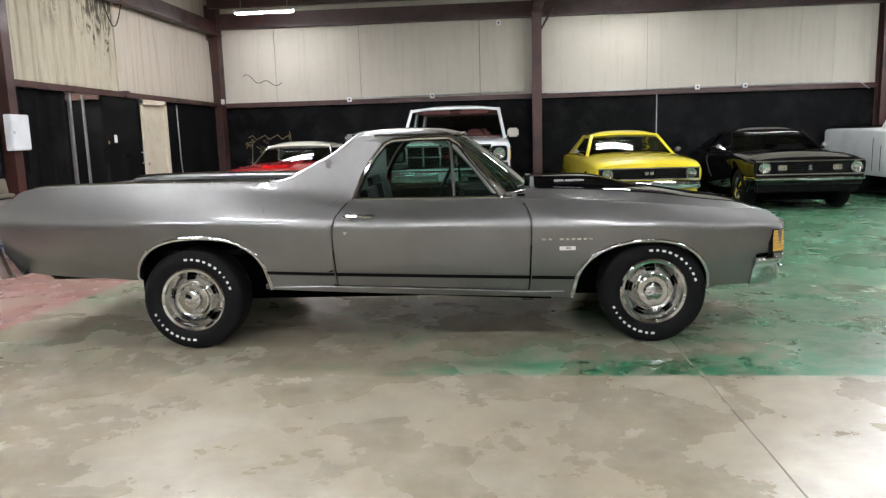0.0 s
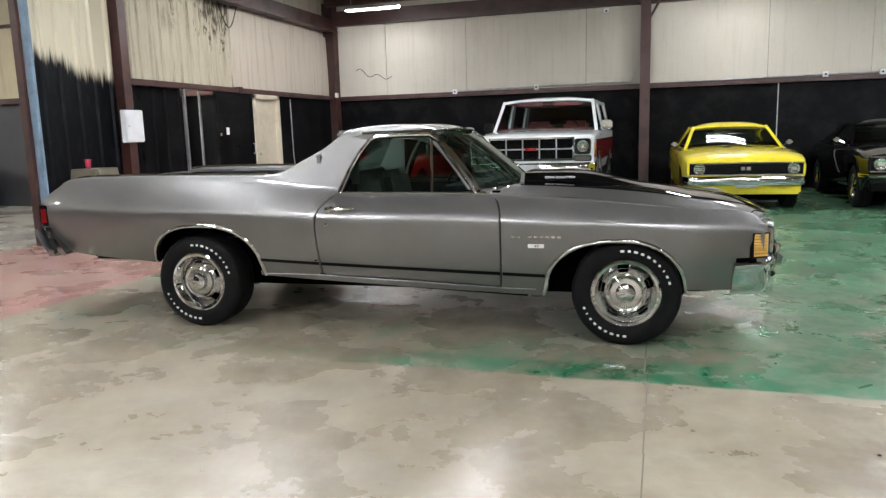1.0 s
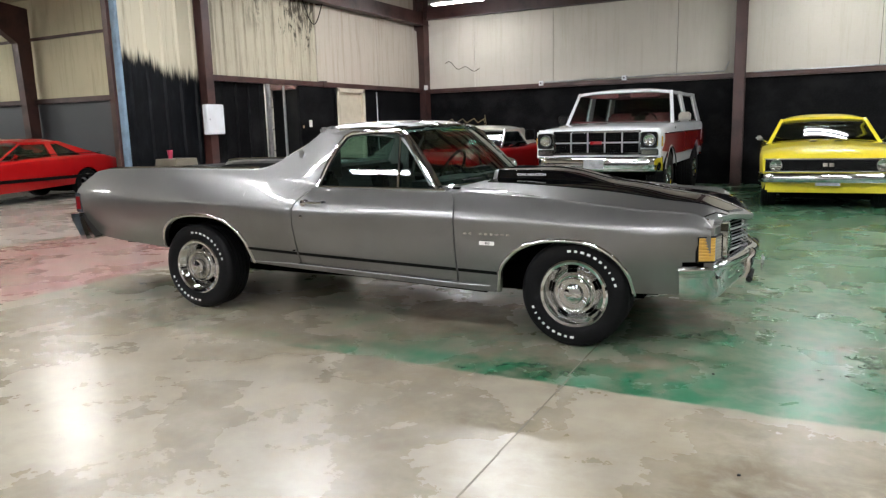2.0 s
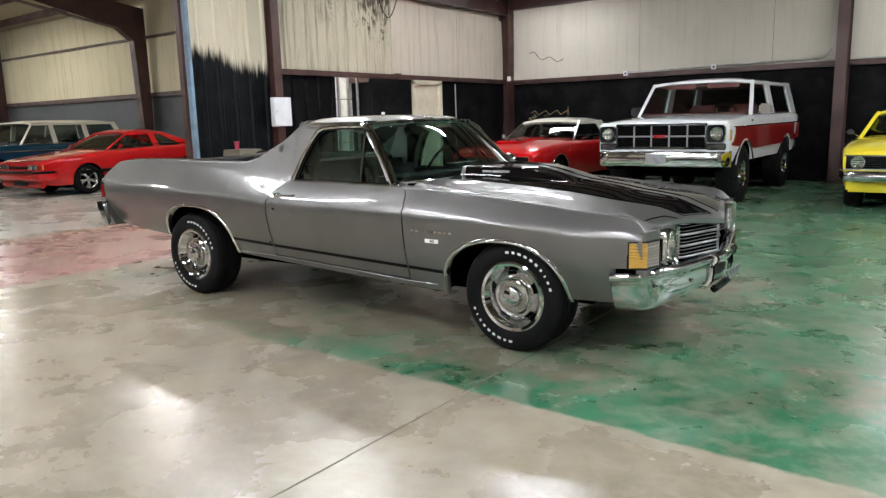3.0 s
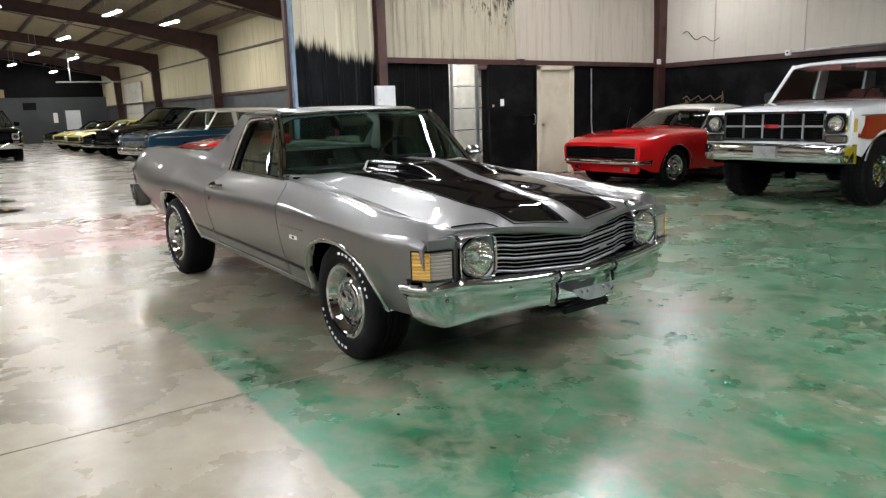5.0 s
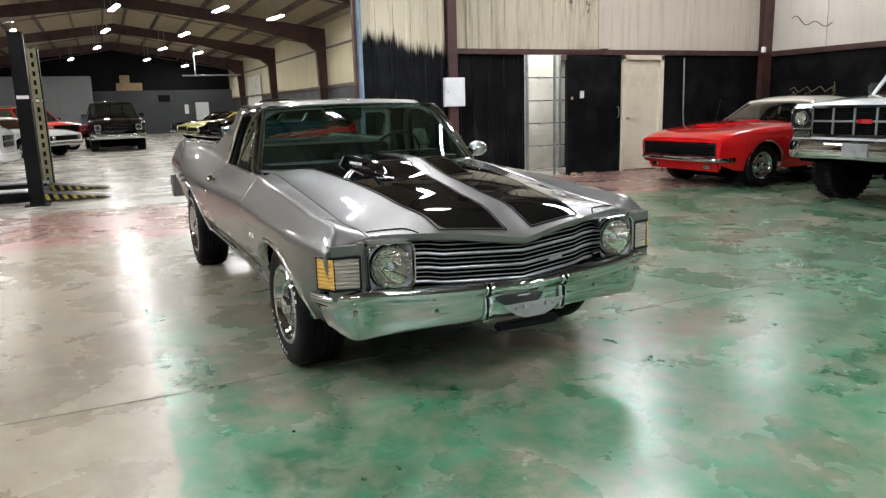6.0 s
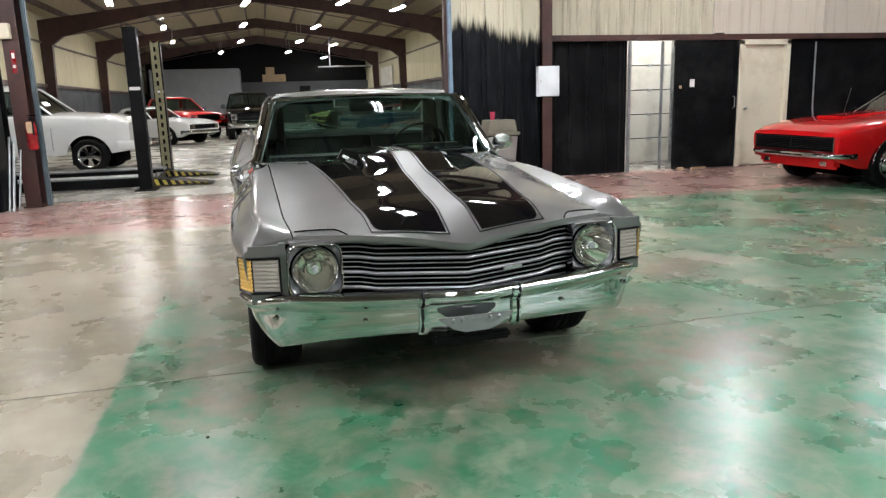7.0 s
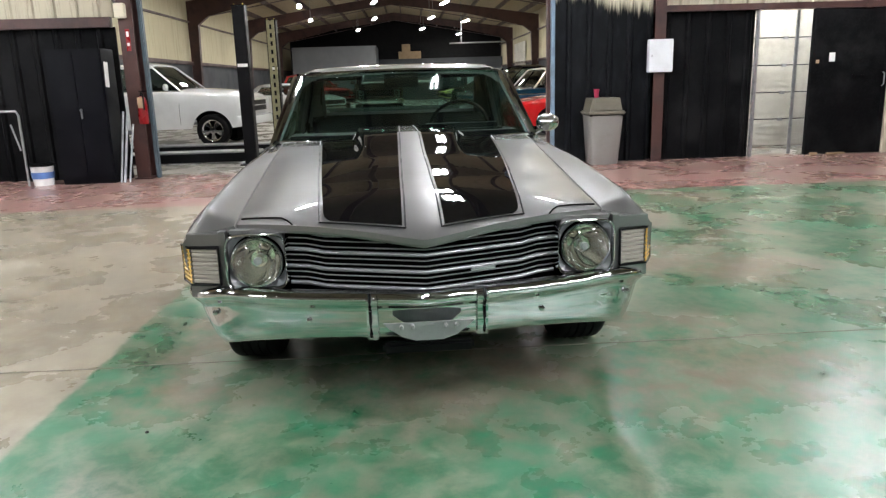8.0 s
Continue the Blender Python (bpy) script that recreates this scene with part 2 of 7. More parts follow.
PANES = {"window_glass", "dark_glass", "lamp_lens"}
REFLECTOR = material("lamp_reflector", (0.95, 0.94, 0.90), 0.09, 1.0)
AMBER = material("amber_lens", (0.60, 0.36, 0.085), 0.18, coat=0.6)
TAILRED = material("red_lens", (0.17, 0.004, 0.006), 0.15, coat=0.6)
TRIM = worn("black_trim", (0.0018, 0.0018, 0.002), (0.004, 0.004, 0.0045), 0.4, 10.0, spec=0.12)
DARK = material("underbody", (0.0012, 0.0012, 0.0012), 0.9, spec=0.02)
VINYL = worn("black_vinyl", (0.003, 0.0042, 0.0042), (0.006, 0.0075, 0.0075), 0.55, 9.0, spec=0.12)
VINYL_RED = worn("red_vinyl", (0.16, 0.02, 0.02), (0.08, 0.012, 0.012), 0.5, 9.0)
P_GREY = paint("paint_grey", (0.170, 0.168, 0.164), 0.35, 0.40, 0.84)
SATIN = worn("satin_aluminium", (0.31, 0.31, 0.32), (0.22, 0.22, 0.22), 0.34, 20.0, metal=0.7, amount=0.4, bump=0.02)
P_GLOSSBLACK = paint("paint_black", (0.0025, 0.0025, 0.003), 0.0, 0.6)
P_GLOSSBLACK.node_tree.nodes["Principled BSDF"].inputs["Specular IOR Level"].default_value = 0.0
P_YELLOW = paint("paint_yellow", (0.74, 0.60, 0.035))
P_REDCAR = paint("paint_red", (0.44, 0.004, 0.006))
P_MAROON = paint("paint_maroon", (0.22, 0.008, 0.009))
P_WHITE = paint("paint_white", (0.70, 0.71, 0.72))
P_IVORY = paint("roof_ivory", (0.70, 0.67, 0.58))
P_BLUE = paint("paint_blue", (0.002, 0.042, 0.085), 0.2)
P_PALEYELLOW = paint("paint_pale_yellow", (0.62, 0.56, 0.16))

# ---------------------------------------------------------------- building blocks
def part(name, data, mat, parent=None, label="", smooth=True, angle=35, kind=""):
    """Links a bmesh, or (verts, faces), as one mesh object."""
    me = bpy.data.meshes.new(name)
    if isinstance(data, bmesh.types.BMesh):
        data.normal_update()
        data.to_mesh(me)
        data.free()
    else:
        me.from_pydata([tuple(map(float, v)) for v in data[0]], [], [tuple(map(int, f)) for f in data[1]])
    if mat.name in PANES:
        bm = bmesh.new()
        bm.from_mesh(me)
        bmesh.ops.recalc_face_normals(bm, faces=bm.faces)
        bm.to_mesh(me)
        bm.free()
    me.materials.append(mat)
    if smooth:
        me.shade_smooth()
        me.set_sharp_from_angle(angle=radians(angle))
    ob = new(name, me)
    if parent:
        ob.parent = parent
    if mat.name in PANES:
        ob.visible_shadow = False
    return tagged(ob, label=label, kind=kind)


def thing(name, m, label, category, group="", kind=""):
    ob = new(name)
    ob.matrix_basis = m
    ob.empty_display_size = 0.1
    return tagged(ob, label, category, group, kind)


def join(*pieces):
    """One (verts, faces) out of several."""
    verts, faces = [], []
    for v, f in pieces:
        off = len(verts)
        verts += [tuple(p) for p in v]
        faces += [tuple(i + off for i in q) for q in f]
    return verts, faces


def box(sx, sy, sz, at=(0, 0, 0), bevel=0.0, turn=None):
    """A box with its corners cut, centred at a place."""
    bm = bmesh.new()
    bmesh.ops.create_cube(bm, size=1)
    for v in bm.verts:
        v.co = Vector((v.co.x * sx, v.co.y * sy, v.co.z * sz))
    if bevel:
        bmesh.ops.bevel(bm, geom=bm.edges[:], offset=min(bevel, 0.45 * min(sx, sy, sz)), segments=2, affect="EDGES")
    m = Matrix.Translation(at) @ (turn if turn else Matrix())
    bm.verts.index_update()
    out = [tuple(m @ v.co) for v in bm.verts], [tuple(v.index for v in f.verts) for f in bm.faces]
    bm.free()
    return out


def sheet(P, close_u=False, close_v=False, flip=False):
    """Quads over an array of points (n, m, 3)."""
    P = np.asarray(P, float)
    n, m = P.shape[:2]
    faces = []
    for i in range(n if close_u else n - 1):
        for j in range(m if close_v else m - 1):
            a, b, c, d = i * m + j, ((i + 1) % n) * m + j, ((i + 1) % n) * m + (j + 1) % m, i * m + (j + 1) % m
            faces.append((d, c, b, a) if flip else (a, b, c, d))
    return [tuple(p) for p in P.reshape(-1, 3)], faces


def slab(P, depth, flip=False):
    """A sheet given thickness along a vector, closed at its rim."""
    P = np.asarray(P, float)
    n, m = P.shape[:2]
    Q = P + np.asarray(depth, float)
    va, fa = sheet(P, flip=flip)
    vb, fb = sheet(Q, flip=not flip)
    k = n * m
    rim = [i * m for i in range(n)] + [(n - 1) * m + j for j in range(1, m)] + [i * m + m - 1 for i in range(n - 2, -1, -1)] + [j for j in range(m - 2, 0, -1)]
    side = [(a, a + k, b + k, b) if flip else (b, b + k, a + k, a) for a, b in zip(rim, rim[1:] + rim[:1])]
    return va + vb, fa + [tuple(i + k for i in f) for f in fb] + side


def tube(points, r, sides=8, flat=1.0):
    """A round bar along a line of points."""
    pts = [Vector(p) for p in points]
    rings = []
    for i, p in enumerate(pts):
        d = (pts[min(i + 1, len(pts) - 1)] - pts[max(i - 1, 0)]).normalized()
        up = Vector((0, 0, 1)) if abs(d.z) < 0.95 else Vector((1, 0, 0))
        a = d.cross(up).normalized()
        b = a.cross(d)
        rings.append([p + a * r * math.cos(k * 2 * math.pi / sides) + b * r * flat * math.sin(k * 2 * math.pi / sides) for k in range(sides)])
    v, f = sheet(np.array([[tuple(q) for q in ring] for ring in rings]), close_v=True)
    n = len(pts)
    return v, f + [tuple(range(sides)), tuple(reversed(range((n - 1) * sides, n * sides)))]


def lathe(profile, sides=32, axis="y"):
    """A profile of (radius, along) turned round an axis."""
    rings = []
    for k in range(sides):
        a = 2 * math.pi * k / sides
        c, s = math.cos(a), math.sin(a)
        rings.append([(r * c, h, r * s) if axis == "y" else ((r * c, r * s, h) if axis == "z" else (h, r * c, r * s)) for r, h in profile])
    return sheet(np.array(rings), close_u=True)


def prism(outline, depth, axis="y"):
    """An outline of (a, b) pairs pushed from depth[0] to depth[1] along an axis."""
    def at(a, b, d):
        return {"y": (a, d, b), "x": (d, a, b), "z": (a, b, d)}[axis]
    n = len(outline)
    v = [at(a, b, depth[0]) for a, b in outline] + [at(a, b, depth[1]) for a, b in outline]
    f = [tuple(range(n)), tuple(reversed(range(n, 2 * n)))] + [(i, i + n, (i + 1) % n + n, (i + 1) % n) for i in range(n)]
    bm = bmesh.new()
    vs = [bm.verts.new(p) for p in v]
    for q in f:
        bm.faces.new([vs[i] for i in q])
    bmesh.ops.recalc_face_normals(bm, faces=bm.faces)
    bm.verts.index_update()
    out = [tuple(p.co) for p in bm.verts], [tuple(p.index for p in q.verts) for q in bm.faces]
    bm.free()
    return out


def moved(data, m):
    return [tuple(m @ Vector(v)) for v in data[0]], data[1]


def mirrored(data):
    return [(x, -y, z) for x, y, z in data[0]], [tuple(reversed(f)) for f in data[1]]


def curve(*keys):
    """A smooth line through keys (x, value), for arrays too."""
    xs, ys = np.array([k[0] for k in keys], float), np.array([k[1] for k in keys], float)
    d = np.diff(ys) / np.diff(xs)
    t = np.r_[d[0], [0 if a * b <= 0 else 2 * a * b / (a + b) for a, b in zip(d, d[1:])], d[-1]]

    def at(x):
        x = np.clip(np.asarray(x, float), xs[0], xs[-1])
        i = np.clip(np.searchsorted(xs, x) - 1, 0, len(xs) - 2)
        h = xs[i + 1] - xs[i]
        u = (x - xs[i]) / h
        return (ys[i] * (1 + 2 * u) * (1 - u) ** 2 + h * t[i] * u * (1 - u) ** 2 + ys[i + 1] * u * u * (3 - 2 * u) - h * t[i + 1] * u * u * (1 - u))
    return at


def words(text, size, m, mat, parent, name="lettering", depth=0.001):
    """Raised letters in the built-in font, as a mesh."""
    c = bpy.data.curves.new(name, "FONT")
    c.body, c.size, c.extrude, c.align_x, c.align_y = text, size, depth, "CENTER", "CENTER"
    o = bpy.data.objects.new(name, c)
    me = bpy.data.meshes.new_from_object(o)
    bpy.data.objects.remove(o)
    me.materials.clear()
    me.materials.append(mat)
    ob = new(name, me)
    ob.parent = parent
    ob.matrix_basis = m
    return ob


# ---------------------------------------------------------------- the building
WX, BY = -6.55, 16.40      # door wall, back wall
GIRT, TOP = 2.17, 3.88     # height of the rail on the walls, and of the eaves
HY0, HY1, HX = -2.9, 12.3, -50.0   # the far hall's two walls and its end
EAST, SOUTH = 16.0, -9.0

floor = part("floor", slab(np.array([[(-52, -10, 0), (-52, 18, 0)], [(17, -10, 0), (17, 18, 0)]]), (0, 0, -0.2), flip=True), M_FLOOR, smooth=False)
tagged(floor, "polished concrete floor with worn green and red paint", "floor", kind="structure")


def structure(name, data, mat, label, category, smooth=False):
    return tagged(part(name, data, mat, smooth=smooth), label, category, kind="structure")


def ribbed(y0, y1, z0, z1, x, pitch=0.305, rib=0.03, thick=0.03):
    """Ribbed metal sheet in a plane of constant x, its ribs towards +x."""
    ys = []
    k = y0
    while k < y1 - 1e-6:
        for f, h in ((0, 0), (0.62, 0), (0.70, rib), (0.86, rib), (0.94, 0)):
            if k + f * pitch < y1:
                ys.append((k + f * pitch, h))
        k += pitch
    ys.append((y1, 0))
    P = np.array([[(x + h, y, z0), (x + h, y, z1)] for y, h in ys])
    return slab(P, (-thick, 0, 0))


# back wall: black below the rail, pale vinyl above, in sheets with seams
back = structure("wall_north", box(24, 0.2, 4.9, (4.6, BY + 0.13, 2.45)), M_BLACKWALL, "black painted lower wall of the warehouse", "wall")
for i, (x0, x1) in enumerate([(-6.55, -5.2), (-5.2, -3.25), (-3.25, -0.55), (-0.55, 0.62), (0.62, 3.1), (3.1, 4.98), (4.98, 7.0), (7.0, 7.75), (7.75, 10.5), (10.5, 13.5), (13.5, 16.0)]):
    n = 7
    P = np.array([[(x0 + 0.004 + (x1 - x0 - 0.008) * u / n, BY + 0.012 - 0.02 * math.sin(math.pi * u / n) - 0.006 * ((u * 7 + v * 3) % 3), GIRT + 0.06 + (TOP + 0.5 - GIRT) * v / 5) for v in range(6)] for u in range(n + 1)])
    part("wall_panel", slab(P, (0, 0.03, 0)), M_CREAM, back, angle=60)
part("seam_strip", box(0.02, 0.012, 2.0, (3.32, BY + 0.02, 1.15)), M_GALV, back, "pale conduit down the black wall")

# door wall: two ribbed sheets beside the big opening, and a flat stretch with doors
west = structure("wall_west", ribbed(7.56, 9.05, 0, 4.7, WX - 0.12), M_SMUDGE, "ribbed metal wall, black below and cream above with ragged paint edge", "wall")
part("wall_panel", ribbed(9.05, 10.60, 0, GIRT, WX - 0.12), M_BLACKWALL, west)
part("wall_panel", box(0.08, BY - 13.68, GIRT, (WX - 0.12, (BY + 13.68) / 2, GIRT / 2)), M_BLACKWALL, west)
part("wall_panel", ribbed(9.05, 12.2, GIRT, 4.7, WX - 0.14, 0.25), M_STAINED, west, "cream ribbed sheet with dark water stains")
for y0, y1 in ((12.2, 14.4), (14.4, BY)):
    P = np.array([[(WX - 0.11 + 0.02 * math.sin(2.6 * y) * math.sin(1.9 * z), y, z) for z in np.linspace(GIRT, 4.7, 7)] for y in np.linspace(y0 + 0.004, y1 - 0.004, 9)])
    part("wall_panel", slab(P, (-0.04, 0, 0)), M_PINKISH, west, "flat cream sheet with faint brown runs")
part("jamb", box(0.12, 0.05, 4.7, (WX - 0.06, 7.545, 2.2), 0.01), M_BLUE, west, "blue-grey painted metal edge trim")
part("jamb", box(0.10, 0.05, 4.4, (WX - 0.17, 7.50, 2.2)), M_STEEL, west)
south = structure("wall_west_2", ribbed(-9.0, 1.22, 0, GIRT, WX - 0.12), M_BLACKWALL, "black ribbed metal wall behind a steel cabinet", "wall")
part("wall_panel", ribbed(-9.0, 1.22, GIRT + 0.12, 4.85, WX - 0.12), M_STAINED, south)
structure("trim_rail_2", box(0.1, 10.2, 0.14, (WX - 0.06, -3.9, GIRT + 0.06)), M_STEEL, "maroon steel wall rail", "rail")
structure("trim_rail", box(0.09, BY - 9.15, 0.09, (WX - 0.055, (BY + 9.15) / 2, GIRT + 0.045)), M_STEEL, "maroon steel wall rail", "rail")
structure("trim_rail_3", box(22, 0.09, 0.10, (4.6, BY - 0.035, GIRT + 0.02)), M_STEEL, "maroon steel wall rail", "rail")
# unseen walls: dark east and bright south ones shape reflections on the grey flank
east = structure("wall_east", box(0.2, 27, GIRT, (EAST, 4, GIRT / 2)), M_BLACKWALL, "unseen wall, made black below to darken the car's reflections", "wall")
part("wall_panel", box(0.2, 27, 4.9 - GIRT, (EAST, 4, GIRT + (4.9 - GIRT) / 2)), M_CREAM, east, smooth=False)
structure("wall_south", box(24, 0.2, 4.9, (4.6, SOUTH, 2.45)), M_CREAM, "unseen pale wall, kept bright for the car's reflections", "wall")


def column(x, y, h, depth=0.3, width=0.2, along="x", name="column", lean=0.0):
    """A steel I column: web and two flanges."""
    t = 0.02
    web = box(depth, t, h, (0, 0, h / 2))
    a = box(t, width, h, (depth / 2, 0, h / 2))
    b = box(t, width, h, (-depth / 2, 0, h / 2))
    plate = box(depth + 0.1, width + 0.06, 0.02, (0, 0, 0.01))
    m = Matrix.Translation((x, y, 0)) @ Matrix.Rotation(radians(90 if along == "y" else 0), 4, "Z")
    return structure(name, moved(join(web, a, b, plate), m), M_STEEL, "maroon painted steel column", "column")


column(WX - 0.02, 9.10, 4.4, 0.22, 0.16)
column(WX - 0.0, BY - 0.14, 4.4, 0.26, 0.26)
column(0.70, BY - 0.17, 4.4, 0.26, 0.2, "y")
column(7.95, BY - 0.17, 4.4, 0.26, 0.2, "y")
column(WX - 0.06, 1.46, 4.4, 0.3, 0.2, name="column")
structure("trim_jamb", box(0.10, 0.055, 4.6, (WX - 0.02, 1.64, 2.3), 0.012), worn("edge_slate", (0.055, 0.085, 0.105), (0.04, 0.045, 0.05), 0.5, 4.0), "blue-grey painted metal edge of the big opening", "trim")
brace = part("wall_brace", tube([(0.74, BY - 0.2, 3.5), (1.06, BY - 0.25, 4.05)], 0.025), M_STEEL)
tagged(brace, "maroon steel brace on the wall column", "brace", kind="structure")

# near room roof: sheet darkened against reflections, on purlins, and one deep beam along the walls
ceil = structure("ceiling", slab(np.array([[(WX - 0.2, -9.2, 4.75), (WX - 0.2, 16.6, 4.55)], [(16.2, -9.2, 4.75), (16.2, 16.6, 4.55)]]), (0, 0, 0.1)), M_CEIL, "insulated warehouse roof lining, coloured dark to keep reflections low", "ceiling")
for y in (16.05, 14.25, 12.6, 11.0, 9.4, 7.8, 6.2, 4.6, 3.0, 1.4, -0.2, -1.8, -3.4, -5.0, -6.6):
    structure("purlin", join(box(22.4, 0.06, 0.22, (4.65, y, 4.42)), box(22.4, 0.12, 0.02, (4.65, y + 0.04, 4.31))), M_STEEL, "maroon steel roof purlin", "purlin")
structure("eave_beam", join(box(22.4, 0.1, 0.34, (4.65, BY - 0.02, TOP + 0.17)), box(22.4, 0.2, 0.02, (4.65, BY - 0.08, TOP))), M_STEEL, "dark maroon eave beam on the back wall", "beam")
structure("eave_beam_2", join(box(0.1, 9.0, 0.3, (WX + 0.02, 12.0, TOP + 0.02)), box(0.24, 9.0, 0.02, (WX + 0.04, 12.0, TOP - 0.13))), M_STEEL, "dark maroon eave beam along the door wall", "beam")
for x in (0.7, 7.95):
    structure("rafter", join(box(0.02, 25, 0.4, (x, 4.0, 4.15)), box(0.2, 25, 0.02, (x, 4.0, 3.95)), box(0.2, 25, 0.02, (x, 4.0, 4.35))), M_STEEL, "maroon steel roof rafter", "rafter")


def tube_lamp(x, y, z, drop, length=1.22, turn=0.0, glow=M_TUBE):
    """A batten with two bare tubes under a folded tray."""
    m = pose(x, y, z, 0, 0, turn)
    lamp = thing("ceiling_lamp", m, "white fluorescent tube lamp hung below the roof", "lamp", "ceiling lamps")
    part("tray", prism([(-0.10, 0.0), (-0.06, 0.05), (0.06, 0.05), (0.10, 0.0), (0.085, 0.0), (0.05, 0.035), (-0.05, 0.035), (-0.085, 0.0)], (-length / 2, length / 2), "x"), M_LAMPBODY, lamp, smooth=False)
    for s in (-0.045, 0.045):
        t = part("tube", tube([(-length / 2 + 0.02, s, 0.0), (length / 2 - 0.02, s, 0.0)], 0.019, 8), glow, lamp)
    for s in (-0.4, 0.4):
        part("hanger", tube([(s * length, 0, 0.05), (s * length, 0, drop)], 0.006, 5), M_GALV, lamp)
    return lamp


for x in (-4.9, 2.4, 9.7):
    tube_lamp(x, 14.92, 3.97, 0.68, glow=M_TUBE_DIM)
# lamps out of view: some placed from shadow edges and glare, others added as fill
first = tube_lamp(-4.2, 5.95, 4.02, 0.68)
for x, y in [(-1.7, 5.95), (5.8, 5.45), (-3.8, 7.6), (4.8, 7.4), (-4.8, 11.6), (7.4, 9.3), (4.2, 9.2), (-1.6, 9.2), (-3.6, 3.7), (6.4, 9.9), (9.0, 10.6), (6.8, 11.8), (10.0, 12.2), (-2.4, 1.6), (-4.6, -1.5), (-3.2, -2.6), (-0.6, -2.6), (2.0, -2.6), (5.2, 1.4), (3.4, 5.6), (1.6, 1.6), (8.6, 5.45), (-2.6, -6.2), (0.0, -6.2), (2.6, -6.2), (10.5, 0.0)]:
    copy_thing(first, pose(x, y, 4.02))


# far hall: gabled frames, lined roof, pale walls over dark ones
RIDGE = 0.5 * (HY0 + HY1)
hall_n = structure("wall_hall_north", box(-(HX) + WX - 1.75, 0.15, GIRT, ((HX + WX - 1.75) / 2, HY1 + 0.1, GIRT / 2)), M_GREYWALL, "dark grey lower wall of the long hall", "wall")
hall_s = structure("wall_hall_south", box(-(HX) + WX - 0.2, 0.15, GIRT, ((HX + WX - 0.2) / 2, HY0 - 0.1, GIRT / 2)), M_GREYWALL, "dark grey lower wall of the long hall", "wall")
FRAMES = [-15.6, -24.8, -34.2, -43.6]
for wall, y, s in ((hall_n, HY1, 1), (hall_s, HY0, -1)):
    for xa, xb in zip([WX - 0.3] + FRAMES, FRAMES + [HX]):
        for k in range(2):
            x0, x1 = xa + (xb - xa) * k / 2, xa + (xb - xa) * (k + 1) / 2
            P = np.array([[(x0 + (x1 - x0) * u / 6, y + s * 0.05 - s * 0.05 * math.sin(math.pi * u / 6), GIRT + (4.85 - GIRT) * v / 4) for v in range(5)] for u in range(7)])
            part("wall_panel", slab(P, (0, s * 0.04, 0)), M_HALLCREAM, wall, angle=60)
    structure("hall_rail", box(-HX + WX, 0.12, 0.12, ((HX + WX) / 2, y - s * 0.02, GIRT + 0.05)), M_STEEL, "maroon steel wall rail", "rail")
    structure("hall_rail", box(-HX + WX, 0.1, 0.06, ((HX + WX) / 2, y - s * 0.02, 3.75)), M_STEEL, "maroon steel wall rail", "rail")
EAVE, PEAK = 4.25, 5.35
for s, y in ((1, HY1), (-1, HY0)):
    P = np.array([[(WX - 0.25, RIDGE, PEAK + 0.45), (WX - 0.25, y + s * 0.2, EAVE + 0.45)], [(HX - 1, RIDGE, PEAK + 0.45), (HX - 1, y + s * 0.2, EAVE + 0.45)]])
    structure("ceiling_hall", slab(P, (0, 0, 0.1)), M_HALLCEIL, "pale insulated roof lining of the long hall", "ceiling")
    for k in range(6):
        f = (k + 0.35) / 6
        yy, zz = RIDGE + (y - RIDGE) * f, PEAK + (EAVE - PEAK) * f
        structure("hall_purlin", box(-HX + WX - 0.3, 0.07, 0.2, ((HX + WX) / 2, yy, zz + 0.33)), M_STEEL, "maroon steel roof purlin", "purlin")
for x in FRAMES:
    bits = []
    for s, y in ((1, HY1), (-1, HY0)):
        bits.append(prism([(y - s * 0.28, 0), (y, 0), (y, EAVE + 0.25), (RIDGE, PEAK + 0.25), (RIDGE, PEAK - 0.2), (RIDGE + (y - RIDGE) * 0.5, 0.5 * (PEAK + EAVE) - 0.16), (y - s * 0.80, EAVE - 0.30), (y - s * 0.40, EAVE - 0.62)], (x - 0.012, x + 0.012), "x"))
        bits.append(prism([(y - s * 0.28, 0), (y - s * 0.30, 0), (y - s * 0.42, EAVE - 0.62), (y - s * 0.82, EAVE - 0.31), (RIDGE, PEAK - 0.22), (RIDGE, PEAK - 0.2), (y - s * 0.80, EAVE - 0.30), (y - s * 0.40, EAVE - 0.62)], (x - 0.12, x + 0.12), "x"))
    structure("hall_frame", join(*bits), M_STEEL, "maroon tapered steel portal frame", "frame")
end = structure("wall_hall_end", box(0.2, 17, 6, (HX, 4.7, 3.0)), M_BLACK, "black end wall of the long hall", "wall")
structure("wall_partition", join(box(0.15, 5.5, 3.7, (HX + 4.6, 0.6, 1.85)), box(4.5, 0.15, 3.7, (HX + 2.4, 3.3, 1.85))), M_GREYPART, "grey partition walls at the hall's end", "wall")
structure("wall_partition_2", box(0.15, 9.0, 2.9, (HX + 1.0, 7.9, 1.45)), M_GREYWALL, "grey partition wall at the hall's end", "wall")

# out of view, added to keep sky light out between the two roofs
structure("wall_gable", box(0.12, 16, 1.6, (WX - 0.22, 4.7, 5.4)), M_STAINED, "unseen pale gable wall closing the sky gap above the opening", "wall")
# two unseen lamps, added to brighten the sectional door behind the gap
for y in (10.7, 11.7):
    tube_lamp(WX - 0.40, y, 3.0, 1.85, turn=90, glow=M_TUBE_DIM)
